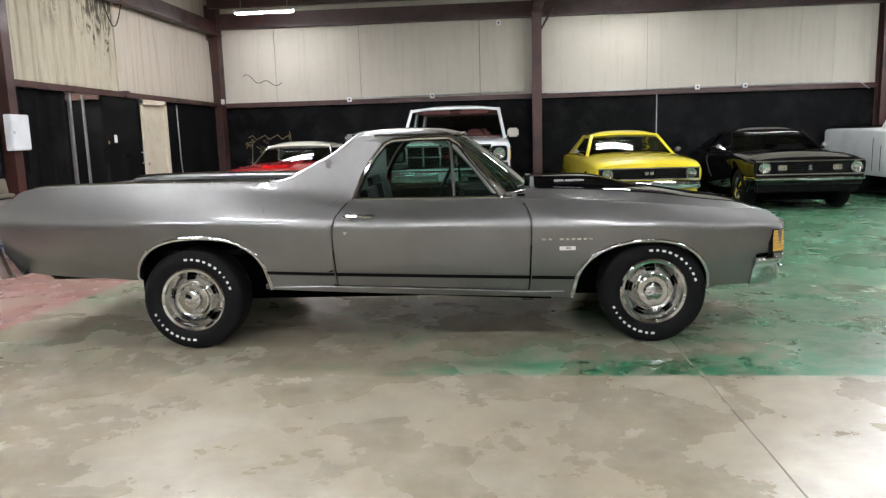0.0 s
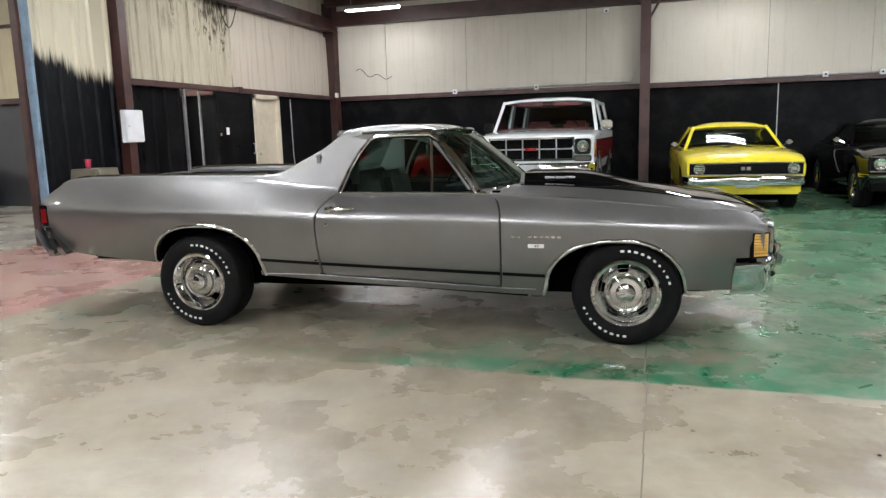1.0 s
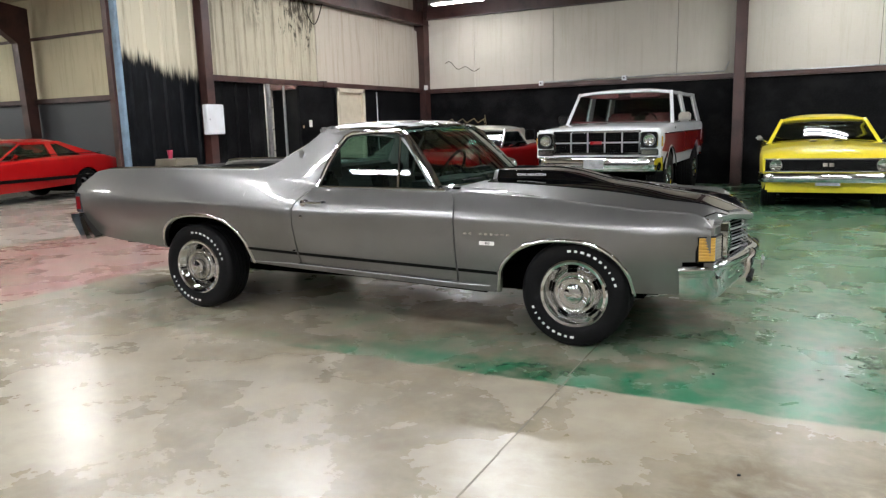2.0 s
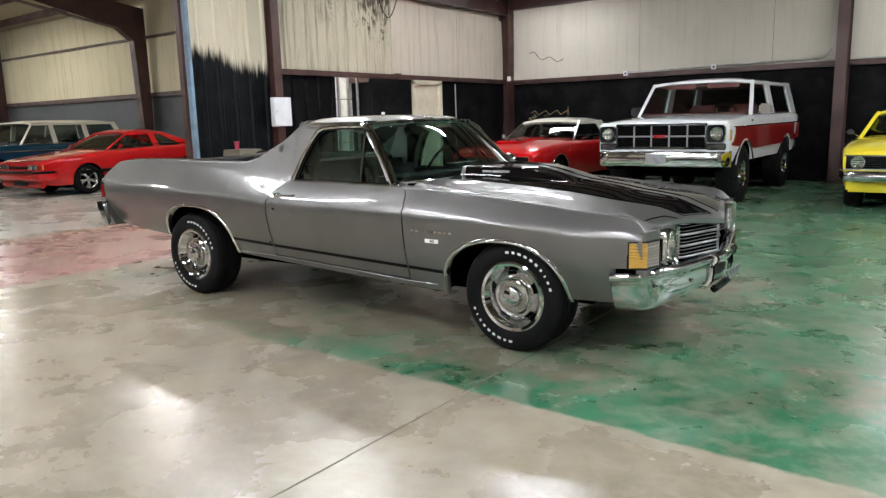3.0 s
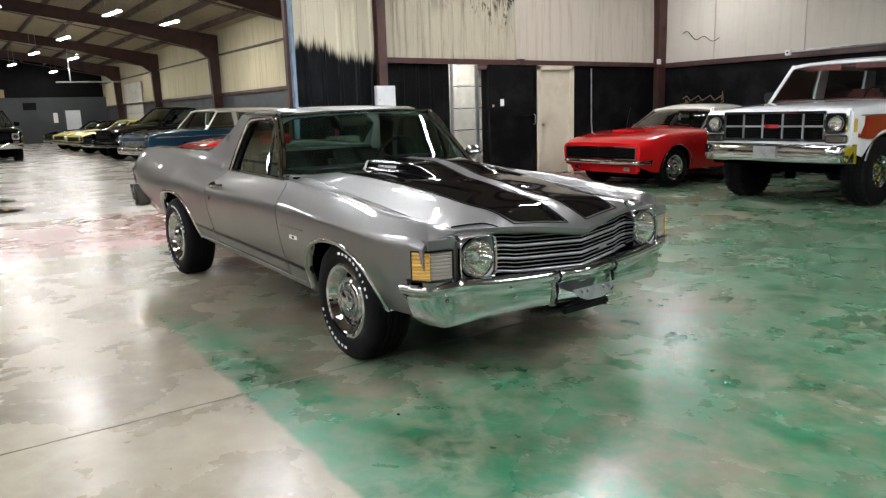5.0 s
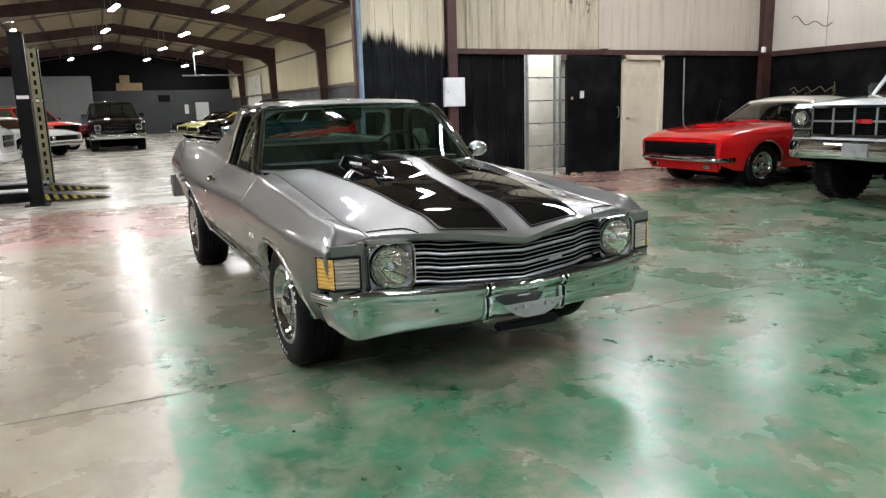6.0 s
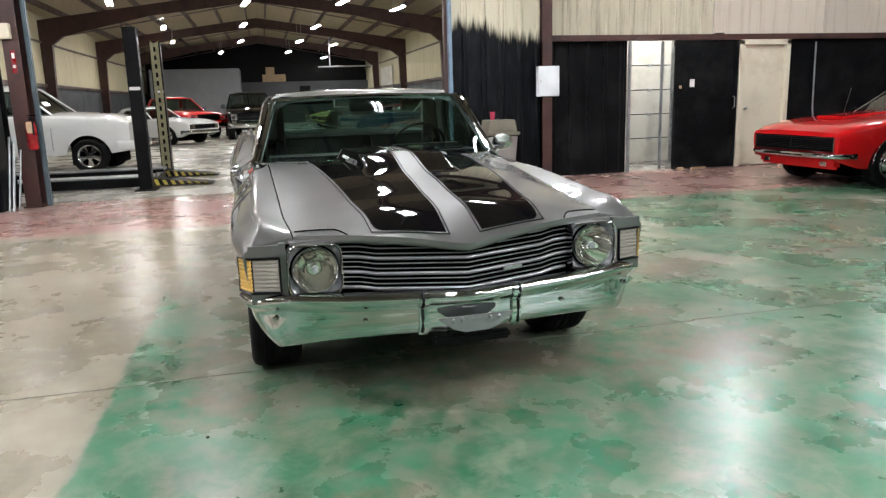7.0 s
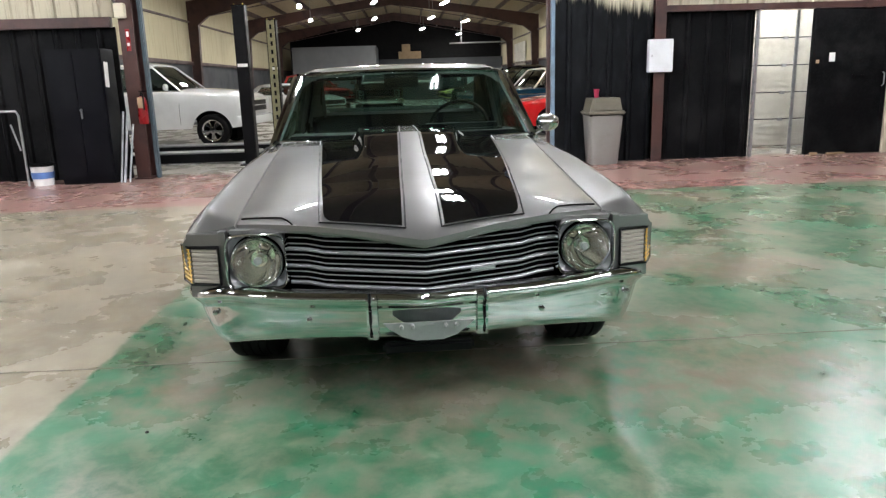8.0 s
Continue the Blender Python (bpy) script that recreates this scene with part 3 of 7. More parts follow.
# the one at (-10.5, 8.9) is added to light the sectional door
hall_lamp_at = [(-10.5, 4.4), (-10.5, 8.9), (-10.5, 0.2), (-18.9, 4.4), (-18.6, 7.3), (-20.2, 9.3), (-18.8, 0.6), (-25.2, 4.2), (-26.0, 7.0), (-26.0, 1.2), (-32.5, 3.9), (-32.9, 6.7), (-35.3, 8.6), (-32.6, 0.8), (-40.2, 6.4), (-40.0, 2.6), (-46.0, 9.0)]
for x, y in hall_lamp_at:
    tube_lamp(x, y, 4.33, PEAK + 0.46 - (PEAK - EAVE) * abs(y - RIDGE) / (HY1 - RIDGE) - 4.33, turn=8, glow=M_TUBE_HALL)

# ---------------------------------------------------------------- wheels
def tyre_mesh(r, width, rim, tread=True, blocks=0):
    w = width / 2
    prof = [(rim - 0.01, -w * 0.80), (rim + 0.008, -w * 0.92), (rim + 0.35 * (r - rim), -w), (rim + 0.72 * (r - rim), -w * 0.99), (r - 0.014, -w * 0.90), (r - 0.003, -w * 0.78)]
    ribs = []
    for k in range(5):
        a = -w * 0.74 + k * w * 0.3
        ribs += [(r, a), (r, a + w * 0.22), (r - 0.008, a + w * 0.235), (r - 0.008, a + w * 0.285)]
    prof += ribs[:-2] + [(rr, -h) for rr, h in reversed(prof)]
    v, f = lathe(prof, 48)
    if blocks:
        v2 = []
        for k in range(blocks):
            a = 2 * math.pi * k / blocks
            for s in (-1, 1):
                b = box(0.035, w * 0.5, 0.022, (0, s * w * 0.62, r), 0.0)
                v2.append(moved(b, Matrix.Rotation(a + (0.5 * s * math.pi / blocks), 4, "Y")))
        v, f = join((v, f), *v2)
    return v, f


def make_wheel(parent, x, y, r, width, rim, style, side, bars=None):
    """A wheel under a car: drum, tyre, rim. side: +1 faces +y."""
    hub = part("wheel", lathe([(0.0, -0.02), (rim * 0.8, -0.02), (rim * 0.8, -0.10), (0.0, -0.10)], 24), DARK, parent)
    hub.matrix_basis = pose(x, y, r, 0, 0, 0 if side > 0 else 180)
    w = width / 2
    part("tyre", tyre_mesh(r, width, rim, blocks=36 if style == "off" else 0), RUBBER, hub, "black rubber tyre")
    R = rim
    if style == "rally":
        prof = [(R + 0.012, w * 0.80), (R + 0.014, w * 0.93), (R + 0.004, w * 0.99), (R - 0.012, w * 0.95), (R - 0.03, w * 0.70), (R - 0.042, w * 0.60), (R - 0.046, w * 0.50)]
        part("trim_ring", lathe(prof, 64), CHROME, hub, "polished chrome trim ring")
        # five slots let through the outer part of the disc
        n = 60
        rings = []
        for k in range(n):
            a = 2 * math.pi * k / n
            rings.append([(q * math.cos(a), h, q * math.sin(a)) for q, h in [(R - 0.046, w * 0.50), (R * 0.755, w * 0.54), (R * 0.665, w * 0.64), (R * 0.63, w * 0.74), (R * 0.58, w * 0.78), (R * 0.48, w * 0.72), (0.02, w * 0.70)]])
        v, f = sheet(np.array(rings), close_u=True)
        f = [q for q in f if not ((min(q) // 7) % 12 in (0, 1, 2, 3) and min(i % 7 for i in q) == 1 and max(q) - min(q) < 20)]
        part("rim", (v, f), RIMSTEEL, hub, "silver steel rally rim with slots")
        fins = []
        for k in range(40):
            a = 2 * math.pi * k / 40
            fins.append(moved(box(0.004, 0.006, R * 0.17, (0, w * 0.80, R * 0.40)), Matrix.Rotation(a, 4, "Y")))
        cap = lathe([(R * 0.50, w * 0.70), (R * 0.50, w * 0.80), (R * 0.47, w * 0.82), (R * 0.46, w * 0.795), (R * 0.31, w * 0.79), (R * 0.30, w * 0.86), (R * 0.27, w * 0.98), (R * 0.2, w * 1.03), (0.0, w * 1.05)], 40)
        part("hub_cap", join(cap, *fins), CHROME, hub, "finned chrome centre cap")
        part("brake_drum", lathe([(0.0, w * 0.3), (R - 0.05, w * 0.3), (R - 0.05, w * 0.1), (0, w * 0.1)], 24), DARK, hub)
    elif style == "spoke5":
        n = 50
        rings = []
        for k in range(n):
            a = 2 * math.pi * k / n
            rings.append([(q * math.cos(a), h, q * math.sin(a)) for q, h in [(R, w * 0.92), (R * 0.9, w * 0.82), (R * 0.84, w * 0.62), (R * 0.32, w * 0.8), (R * 0.2, w * 0.84), (0.01, w * 0.84)]])
        v, f = sheet(np.array(rings), close_u=True)
        f = [q for q in f if not ((min(q) // 6) % 10 in (0, 1, 2, 3, 4) and min(i % 6 for i in q) == 2 and max(q) - min(q) < 20)]
        part("rim", (v, f), RIMSTEEL, hub, "bright five-spoke rim")
    else:
        prof = [(R + 0.004, w * 0.85), (R, w * 0.97), (R * 0.93, w * 0.9), (R * 0.86, w * 0.55), (R * 0.7, w * 0.45), (R * 0.55, w * 0.6), (R * 0.34, w * 0.62), (R * 0.30, w * 0.95), (0.0, w * 1.0)]
        part("rim", lathe(prof, 40), CHROME, hub, "chromed rim")
        for k in range(8 if style == "off" else 0):
            a = 2 * math.pi * k / 8
            part("rim_hole", moved(lathe([(0.0, w * 0.57), (R * 0.085, w * 0.565), (R * 0.085, w * 0.4)], 10), Matrix.Translation((R * 0.66 * math.cos(a), 0, R * 0.66 * math.sin(a)))), DARK, hub)
    if bars:
        # raised white marks where the sidewall carries its maker's writing
        for name, a0, a1, count in bars:
            rr = rim + 0.52 * (r - rim)
            pitch = abs(a1 - a0) / count
            shapes = [part(name, moved(box(pitch * rr * k * 0.82, 0.004, 0.0135, (0, w * 1.0, rr), 0.0), Matrix.Rotation(a0 + (a1 - a0) * (n + 0.5) / count, 4, "Y")), LETTER, hub, smooth=False) for n, k in zip(range(count), (0.66, 0.5, 0.7, 0.58, 0.6, 0.55, 0.4, 0.24, 0.5, 0.55))]
    return hub


# ---------------------------------------------------------------- cars in the background
def arches(xs, low, wheels, r, z):
    """Bottom line of a body that rises over its wheels."""
    out = low(xs).copy()
    for c in wheels:
        d = np.abs(xs - c)
        inside = d < r
        out[inside] = np.maximum(out[inside], z + np.sqrt(np.maximum(r * r - d[inside] ** 2, 0)))
    return out


def stations(x0, x1, wheels, r, step=0.06):
    xs = list(np.arange(x0, x1, step)) + [x1]
    for c in wheels:
        for s in (-1, 1):
            xs += [c + s * r * k for k in (1.0005, 0.9995, 0.985, 0.95, 0.9)]
    return np.array(sorted(x for x in xs if x0 <= x <= x1))


def car_body(spec):
    """Body shell as one loft of cross sections from nose to tail."""
    W, belt, top, low = (curve(*spec[k]) for k in ("W", "belt", "top", "low"))
    h = spec["wb"] / 2
    wheels, R = (h, -h), spec["arch"]
    xs = stations(spec["x0"], spec["x1"], wheels, R)
    zl = arches(xs, low, wheels, R, spec["r"] * 0.98)
    rows = []
    for x, b in zip(xs, zl):
        w, zb, zt, l0 = float(W(x)), float(belt(x)), float(top(x)), float(low(x))
        b = min(b, zb - 0.09)
        sec = []
        for f in (0, 0.25, 0.5, 0.75, 1.0):
            z = b + (zb - 0.07 - b) * f
            g = (z - l0) / max(zb - 0.07 - l0, 0.1)
            sec.append((w - 0.055 * (1 - g) ** 2 - 0.012 * max(0, g - 0.75), z))
        sec += [(w - 0.015, zb - 0.035), (w - 0.045, zb - 0.008), (w - 0.10, zb + 0.004), (w * 0.72, zb + 0.55 * (zt - zb)), (w * 0.4, zb + 0.88 * (zt - zb)), (0.001, zt)]
        rows.append([(x, -y, z) for y, z in sec] + [(x, y, z) for y, z in reversed(sec)])
    v, f = sheet(np.array(rows), flip=True)
    m = len(rows[0])
    f += [tuple(range(m)), tuple(reversed(range(len(v) - m, len(v))))]
    return v, f


def bent(a, b, c, d, bow=0.0, n=7, axis=0, thick=(0, 0, 0)):
    """A four-cornered pane a-b (bottom), d-c (top), bowed along an axis; with thickness."""
    a, b, c, d = (np.array(p, float) for p in (a, b, c, d))
    P = np.zeros((n, 4, 3))
    for i in range(n):
        u = i / (n - 1)
        for j in range(4):
            t = j / 3
            p = (a + (b - a) * u) * (1 - t) + (d + (c - d) * u) * t
            p[axis] += bow * (1 - (2 * u - 1) ** 2) * (1 - 0.35 * t)
            P[i, j] = p
    return slab(P, thick)


def strip(p, q, r=0.03, flat=0.6):
    n = 6
    return tube([tuple(np.array(p) + (np.array(q) - np.array(p)) * k / n) for k in range(n + 1)], r, 8, flat)


def build_car(spec, m, label, category="car", lift=0.0):
    car = thing(spec["name"], m, label, category, spec.get("group", "parked cars"))
    body_mat = spec["paint"]
    part("body", car_body(spec), body_mat, car, angle=32)
    h = spec["wb"] / 2
    r, R = spec["r"], spec["arch"]
    wy = spec["track"]
    for x in (h, -h):
        for s in (1, -1):
            make_wheel(car, x, s * (wy - spec["tw"] / 2), r, spec["tw"], spec["rim"], spec["style"], s)
        wz0 = spec.get("well", r * 0.45)
        part("wheel_well", box(2 * R, 2 * wy - 2 * spec["tw"] - 0.1, r * 1.65 - wz0 + 0.2, (x, 0, 0.5 * (r * 1.65 + 0.2 + wz0))), DARK, car)
    part("underbody", box(spec["x1"] - spec["x0"] - 0.5, 2 * wy - 2 * spec["tw"] - 0.12, 0.18, (0, 0, spec["low"][0][1] + 0.12)), DARK, car)
    # greenhouse
    fb, ft, rt, rb = spec["cabin"]               # windscreen foot, windscreen head, roof end, rear window foot: x
    zb, zr = spec["zb"], spec["zr"]
    b, t = spec["wb_cab"], spec["wt_cab"]
    zt = zr - 0.06
    rm = spec.get("roof_paint", body_mat)
    P = []
    n = 10
    for i in range(n + 1):
        x = ft + 0.03 + (rt - ft - 0.06) * i / n
        end = 1 - abs(2 * i / n - 1) ** 5
        row = []
        for y in np.linspace(-1, 1, 13):
            row.append((x, y * (t + 0.02), zt - 0.02 + 0.085 * (1 - abs(y) ** 3.2) * (0.45 + 0.55 * end) + 0.02))
        P.append(row)
    part("roof", slab(np.array(P), (0, 0, -0.05), flip=True), rm, car, angle=50)
    bow = 0.10
    part("windshield", bent((fb - 0.02, -b + 0.05, zb), (fb - 0.02, b - 0.05, zb), (ft, t - 0.04, zt), (ft, -t + 0.04, zt), bow, thick=(-0.008, 0, 0)), GLASS_DARK, car, "windscreen glass")
    part("rear_window", bent((rb + 0.02, -b + 0.12, zb + 0.02), (rb + 0.02, b - 0.12, zb + 0.02), (rt, t - 0.06, zt), (rt, -t + 0.06, zt), -0.06, thick=(0.008, 0, 0)), GLASS_DARK, car, "rear window glass")
    for s in (1, -1):
        part("side_window", bent((fb - 0.05, s * (b - 0.02), zb), (rb + 0.05, s * (b - 0.02), zb), (rt - 0.02, s * (t - 0.01), zt), (ft + 0.02, s * (t - 0.01), zt), 0.0, thick=(0, -s * 0.006, 0)), GLASS_DARK, car, "side window glass")
        part("pillar", strip((fb, s * (b - 0.02), zb - 0.02), (ft + 0.01, s * t, zt), spec.get("post", 0.03)), spec.get("post_paint", rm), car)
        for k, (xa, xb, xc, xd) in enumerate(spec["pillars"]):
            part("pillar", bent((xa, s * b, zb - 0.03), (xb, s * b, zb - 0.03), (xd, s * (t + 0.012), zt + 0.01), (xc, s * (t + 0.012), zt + 0.01), 0, thick=(0, -s * 0.05, 0)), rm if spec.get("roof_pillars") else body_mat, car)
        part("trim_strip", tube([(fb, s * (b + 0.012), zb - 0.005), (rb, s * (b + 0.012), zb - 0.005)], 0.01, 6), CHROME, car)
        mx = fb - 0.28
        if spec.get("mirrors", True):
            head = box(0.06, spec.get("mw", 0.11), spec.get("mh", 0.075), (mx, s * (b + 0.13), zb + 0.08), 0.025)
            part("mirror", join(head, tube([(mx, s * (b - 0.02), zb), (mx, s * (b + 0.10), zb + 0.06)], 0.012, 6)), spec.get("mirror_paint", CHROME), car, "door mirror")
        part("door_handle", box(0.14, 0.025, 0.025, (-0.12 if rb < -1 else -0.2, s * (b + 0.035), zb - 0.12), 0.01), CHROME, car, "chrome handle")
    seat = spec.get("seat", VINYL)
    part("headliner", box(rt - ft if rt > ft else ft - rt - 0.05, 2 * t - 0.06, 0.02, (0.5 * (ft + rt), 0, zt - 0.045), 0.005), seat, car)
    for s in (0.36, -0.36):
        x = 0.5 * (fb + rb) + 0.15
        part("seat", join(box(0.5, 0.52, 0.16, (x, s, zb - 0.42), 0.06), box(0.16, 0.50, 0.6, (x - 0.28, s, zb - 0.12), 0.06, Matrix.Rotation(-0.2, 4, "Y"))), seat, car)
    deck = max(float(curve(*spec["top"])(x)) for x in np.linspace(rb, fb, 9)) + 0.008
    part("cabin_floor", box(fb - rb - 0.30, 2 * b - 0.10, 0.02, (0.5 * (fb + rb), 0, deck), 0.005), seat, car)
    part("dashboard", box(0.35, 2 * b - 0.2, 0.2, (fb - 0.28, 0, zb - 0.06), 0.06), seat, car)
    part("steering_wheel", moved(lathe([(0.18 + 0.012 * math.cos(a), 0.012 * math.sin(a)) for a in np.linspace(0, 2 * math.pi, 9)], 24, "x"), pose(fb - 0.58, 0.36, zb + 0.02, 0, 25, 0)), TRIM, car)
    for x in (fb + 0.02,):
        part("wiper", join(tube([(x - 0.02, -0.1, zb + 0.03), (x - 0.1, -0.5, zb + 0.05)], 0.007, 5), tube([(x - 0.02, 0.45, zb + 0.03), (x - 0.1, 0.05, zb + 0.05)], 0.007, 5)), TRIM, car)
    return car


def bumper(car, x, w, z, h, mat=CHROME, wrap=0.25, bow=0.08, s=1, thick=0.10, name="bumper"):
    """A rounded bumper blade across one end of a car. s: +1 front."""
    ys = np.linspace(-w, w, 25)
    prof = [(-0.6, -0.5), (0.1, -0.5), (0.75, -0.42), (1.0, -0.15), (1.0, 0.15), (0.75, 0.42), (0.1, 0.5), (-0.6, 0.5)]
    rows = []
    for y in ys:
        e = abs(y) / w
        xx = x + s * (bow * (1 - e * e) - wrap * max(0, e - 0.86) / 0.14 * max(0, e - 0.86) / 0.14)
        rows.append([(xx + s * thick * a * 0.6, y, z + h * c) for a, c in prof])
    v, f = sheet(np.array(rows), close_v=True, flip=s < 0)
    k = len(prof)
    f += [tuple(range(k)), tuple(reversed(range(len(v) - k, len(v))))]
    return part(name, (v, f), mat, car, "chrome bumper" if mat is CHROME else "")


def headlight(car, x, y, z, r=0.085, square=0.0, name="headlight", bezel=CHROME, deep=0.2, face=None):
    """A round lamp facing +x: bezel, bowl and lens."""
    lamp = part(name, lathe([(r * 1.03, -0.01), (r * 1.075, 0.0), (r * 1.08, 0.016), (r * 1.04, 0.022), (r * 0.99, 0.012)], 32, "x"), bezel, car)
    lamp.matrix_basis = Matrix.Translation((x + (0.018 if deep < 1 else 0), y, z))
    part("reflector", lathe([(r, 0.008), (r * 0.92, -0.016 * deep), (r * 0.75, -0.046 * deep), (r * 0.5, -0.072 * deep), (r * 0.3, -0.084 * deep), (0.16 * r, -0.086 * deep), (0.15 * r, -0.03 * deep), (0.10 * r, -0.022 * deep), (0.001, -0.02 * deep)], 28, "x"), REFLECTOR, lamp, angle=50)
    part("bulb_shield", lathe([(0.001, 0.004), (r * 0.16, 0.002), (r * 0.17, -0.012)], 14, "x"), M_GALV, lamp)
    part("lens", lathe([(0.001, 0.034), (r * 0.5, 0.030), (r * 0.85, 0.019), (r, 0.008), (r, 0.012), (r * 0.85, 0.024), (r * 0.5, 0.036), (0.001, 0.040)], 24, "x"), LENS, lamp, "clear ribbed lens")
    if square:
        qy, qz = square if isinstance(square, tuple) else (square, square)
        rings = []
        for k in range(48):
            a = 2 * math.pi * k / 48
            ca, sa = math.cos(a), math.sin(a)
            g = 1 / (abs(ca) ** 6 + abs(sa) ** 6) ** (1 / 6)
            rings.append([(h, g * qy * f * ca, g * qz * f * sa) for h, f in ((-0.04, 1.0), (0.016, 1.0), (0.024, 0.975), (0.020, 0.93), (0.004, 0.90))])
        inner = [[row[-1], (-0.006, r * 1.15 * math.cos(2 * math.pi * k / 48), r * 1.15 * math.sin(2 * math.pi * k / 48)), (-0.03, r * 1.14 * math.cos(2 * math.pi * k / 48), r * 1.14 * math.sin(2 * math.pi * k / 48))] for k, row in enumerate(rings)]
        part("bezel", sheet(np.array(rings), close_u=True), CHROME, lamp, "square chrome bezel", angle=60)
        part("bezel_face", sheet(np.array(inner), close_u=True), face or SATIN, lamp, angle=60)
    return lamp


def seam(car, points, mat=DARK):
    return part("panel_gap", tube(points, 0.005, 5), mat, car)


def nova(m):
    spec = dict(name="coupe", paint=P_YELLOW, x0=-2.45, x1=2.12, wb=2.82, arch=0.37, r=0.325, track=0.86, tw=0.22, rim=0.19, style="dish",
                W=[(-2.45, 0.72), (-2.2, 0.84), (-1, 0.91), (0.8, 0.91), (1.7, 0.90), (2.12, 0.85)], belt=[(-2.45, 0.72), (-2.2, 0.88), (-1, 0.93), (0.9, 0.91), (1.7, 0.86), (2.0, 0.82), (2.12, 0.77)],
                top=[(-2.45, 0.74), (-2.2, 0.92), (-1, 0.97), (0.9, 0.98), (1.7, 0.93), (2.02, 0.87), (2.12, 0.82)], low=[(-2.45, 0.42), (-2, 0.3), (1.8, 0.28), (2.12, 0.40)],
                cabin=(0.78, 0.2, -0.75, -1.65), zb=0.93, zr=1.35, wb_cab=0.80, wt_cab=0.60, pillars=[(-1.55, -0.95, -0.70, -0.55)], mirrors=True, seat=VINYL)
    car = build_car(spec, m, "bright yellow two-door coupe with a black grille")
    part("grille", join(box(0.05, 1.62, 0.17, (2.11, 0, 0.655)), *[box(0.02, 1.6, 0.008, (2.14, 0, 0.60 + 0.028 * k)) for k in range(5)]), TRIM, car, "black slatted grille")
    part("grille_trim", join(box(0.03, 1.66, 0.018, (2.13, 0, 0.745), 0.005), box(0.03, 1.66, 0.018, (2.13, 0, 0.565), 0.005)), CHROME, car)
    part("badge", join(box(0.012, 0.06, 0.05, (2.158, 0.04, 0.66)), box(0.012, 0.06, 0.05, (2.158, -0.04, 0.66))), CHROME, car, "chrome emblem bars")
    for s in (1, -1):
        headlight(car, 2.14, s * 0.67, 0.655, 0.083)
        part("turn_lamp", box(0.03, 0.17, 0.05, (2.20, s * 0.45, 0.43), 0.01), TRIM, car)
        part("hood_louvre", box(0.16, 0.10, 0.015, (1.25, s * 0.17, 0.968), 0.004), TRIM, car, "black hood louvre")
    bumper(car, 2.14, 0.90, 0.475, 0.14, wrap=0.28)
    part("plate", box(0.012, 0.31, 0.13, (2.255, 0, 0.44)), M_GALV, car, "blank pale plate")
    part("valance", box(0.08, 1.6, 0.16, (2.06, 0, 0.34), 0.03), P_YELLOW, car)
    bumper(car, -2.45, 0.86, 0.5, 0.13, s=-1)
    return car


def muscle(m):
    spec = dict(name="coupe", paint=P_GLOSSBLACK, x0=-2.5, x1=2.12, wb=2.74, arch=0.37, r=0.33, track=0.87, tw=0.23, rim=0.19, style="spoke5",
                W=[(-2.5, 0.74), (-2.2, 0.86), (-1, 0.92), (0.8, 0.91), (1.8, 0.90), (2.12, 0.86)], belt=[(-2.5, 0.78), (-1.4, 0.94), (-0.6, 0.92), (0.9, 0.93), (1.7, 0.88), (2.12, 0.83)],
                top=[(-2.5, 0.8), (-1.4, 0.96), (0.9, 0.99), (1.7, 0.95), (2.12, 0.87)], low=[(-2.5, 0.45), (-2, 0.3), (1.8, 0.3), (2.12, 0.42)],
                cabin=(0.72, 0.12, -0.7, -1.75), zb=0.95, zr=1.34, wb_cab=0.80, wt_cab=0.61, pillars=[(-1.65, -0.9, -0.66, -0.45)])
    car = build_car(spec, m, "glossy black two-door muscle car with a hood scoop")
    part("grille", join(box(0.06, 1.64, 0.20, (2.10, 0, 0.70)), *[box(0.02, 1.0, 0.008, (2.14, 0, 0.63 + 0.035 * k)) for k in range(5)]), TRIM, car, "black recessed grille")
    part("grille_trim", join(box(0.03, 1.66, 0.02, (2.14, 0, 0.805), 0.006), box(0.03, 1.66, 0.02, (2.14, 0, 0.595), 0.006)), CHROME, car)
    for s in (1, -1):
        headlight(car, 2.14, s * 0.70, 0.70, 0.088)
        part("turn_lamp", box(0.03, 0.14, 0.09, (2.145, s * 0.42, 0.70), 0.01), REFLECTOR, car)
        part("marker_lamp", box(0.07, 0.02, 0.035, (1.85, s * 0.90, 0.55), 0.008), AMBER, car)
    part("emblem", box(0.012, 0.05, 0.08, (2.16, 0.0, 0.70)), CHROME, car)
    part("hood_scoop", box(0.6, 0.5, 0.11, (1.0, 0, 1.0), 0.04), P_GLOSSBLACK, car)
    bumper(car, 2.13, 0.92, 0.53, 0.06, wrap=0.25)
    part("valance", box(0.1, 1.6, 0.2, (2.02, 0, 0.40), 0.03), TRIM, car)
    bumper(car, -2.5, 0.86, 0.55, 0.12, s=-1)
    return car


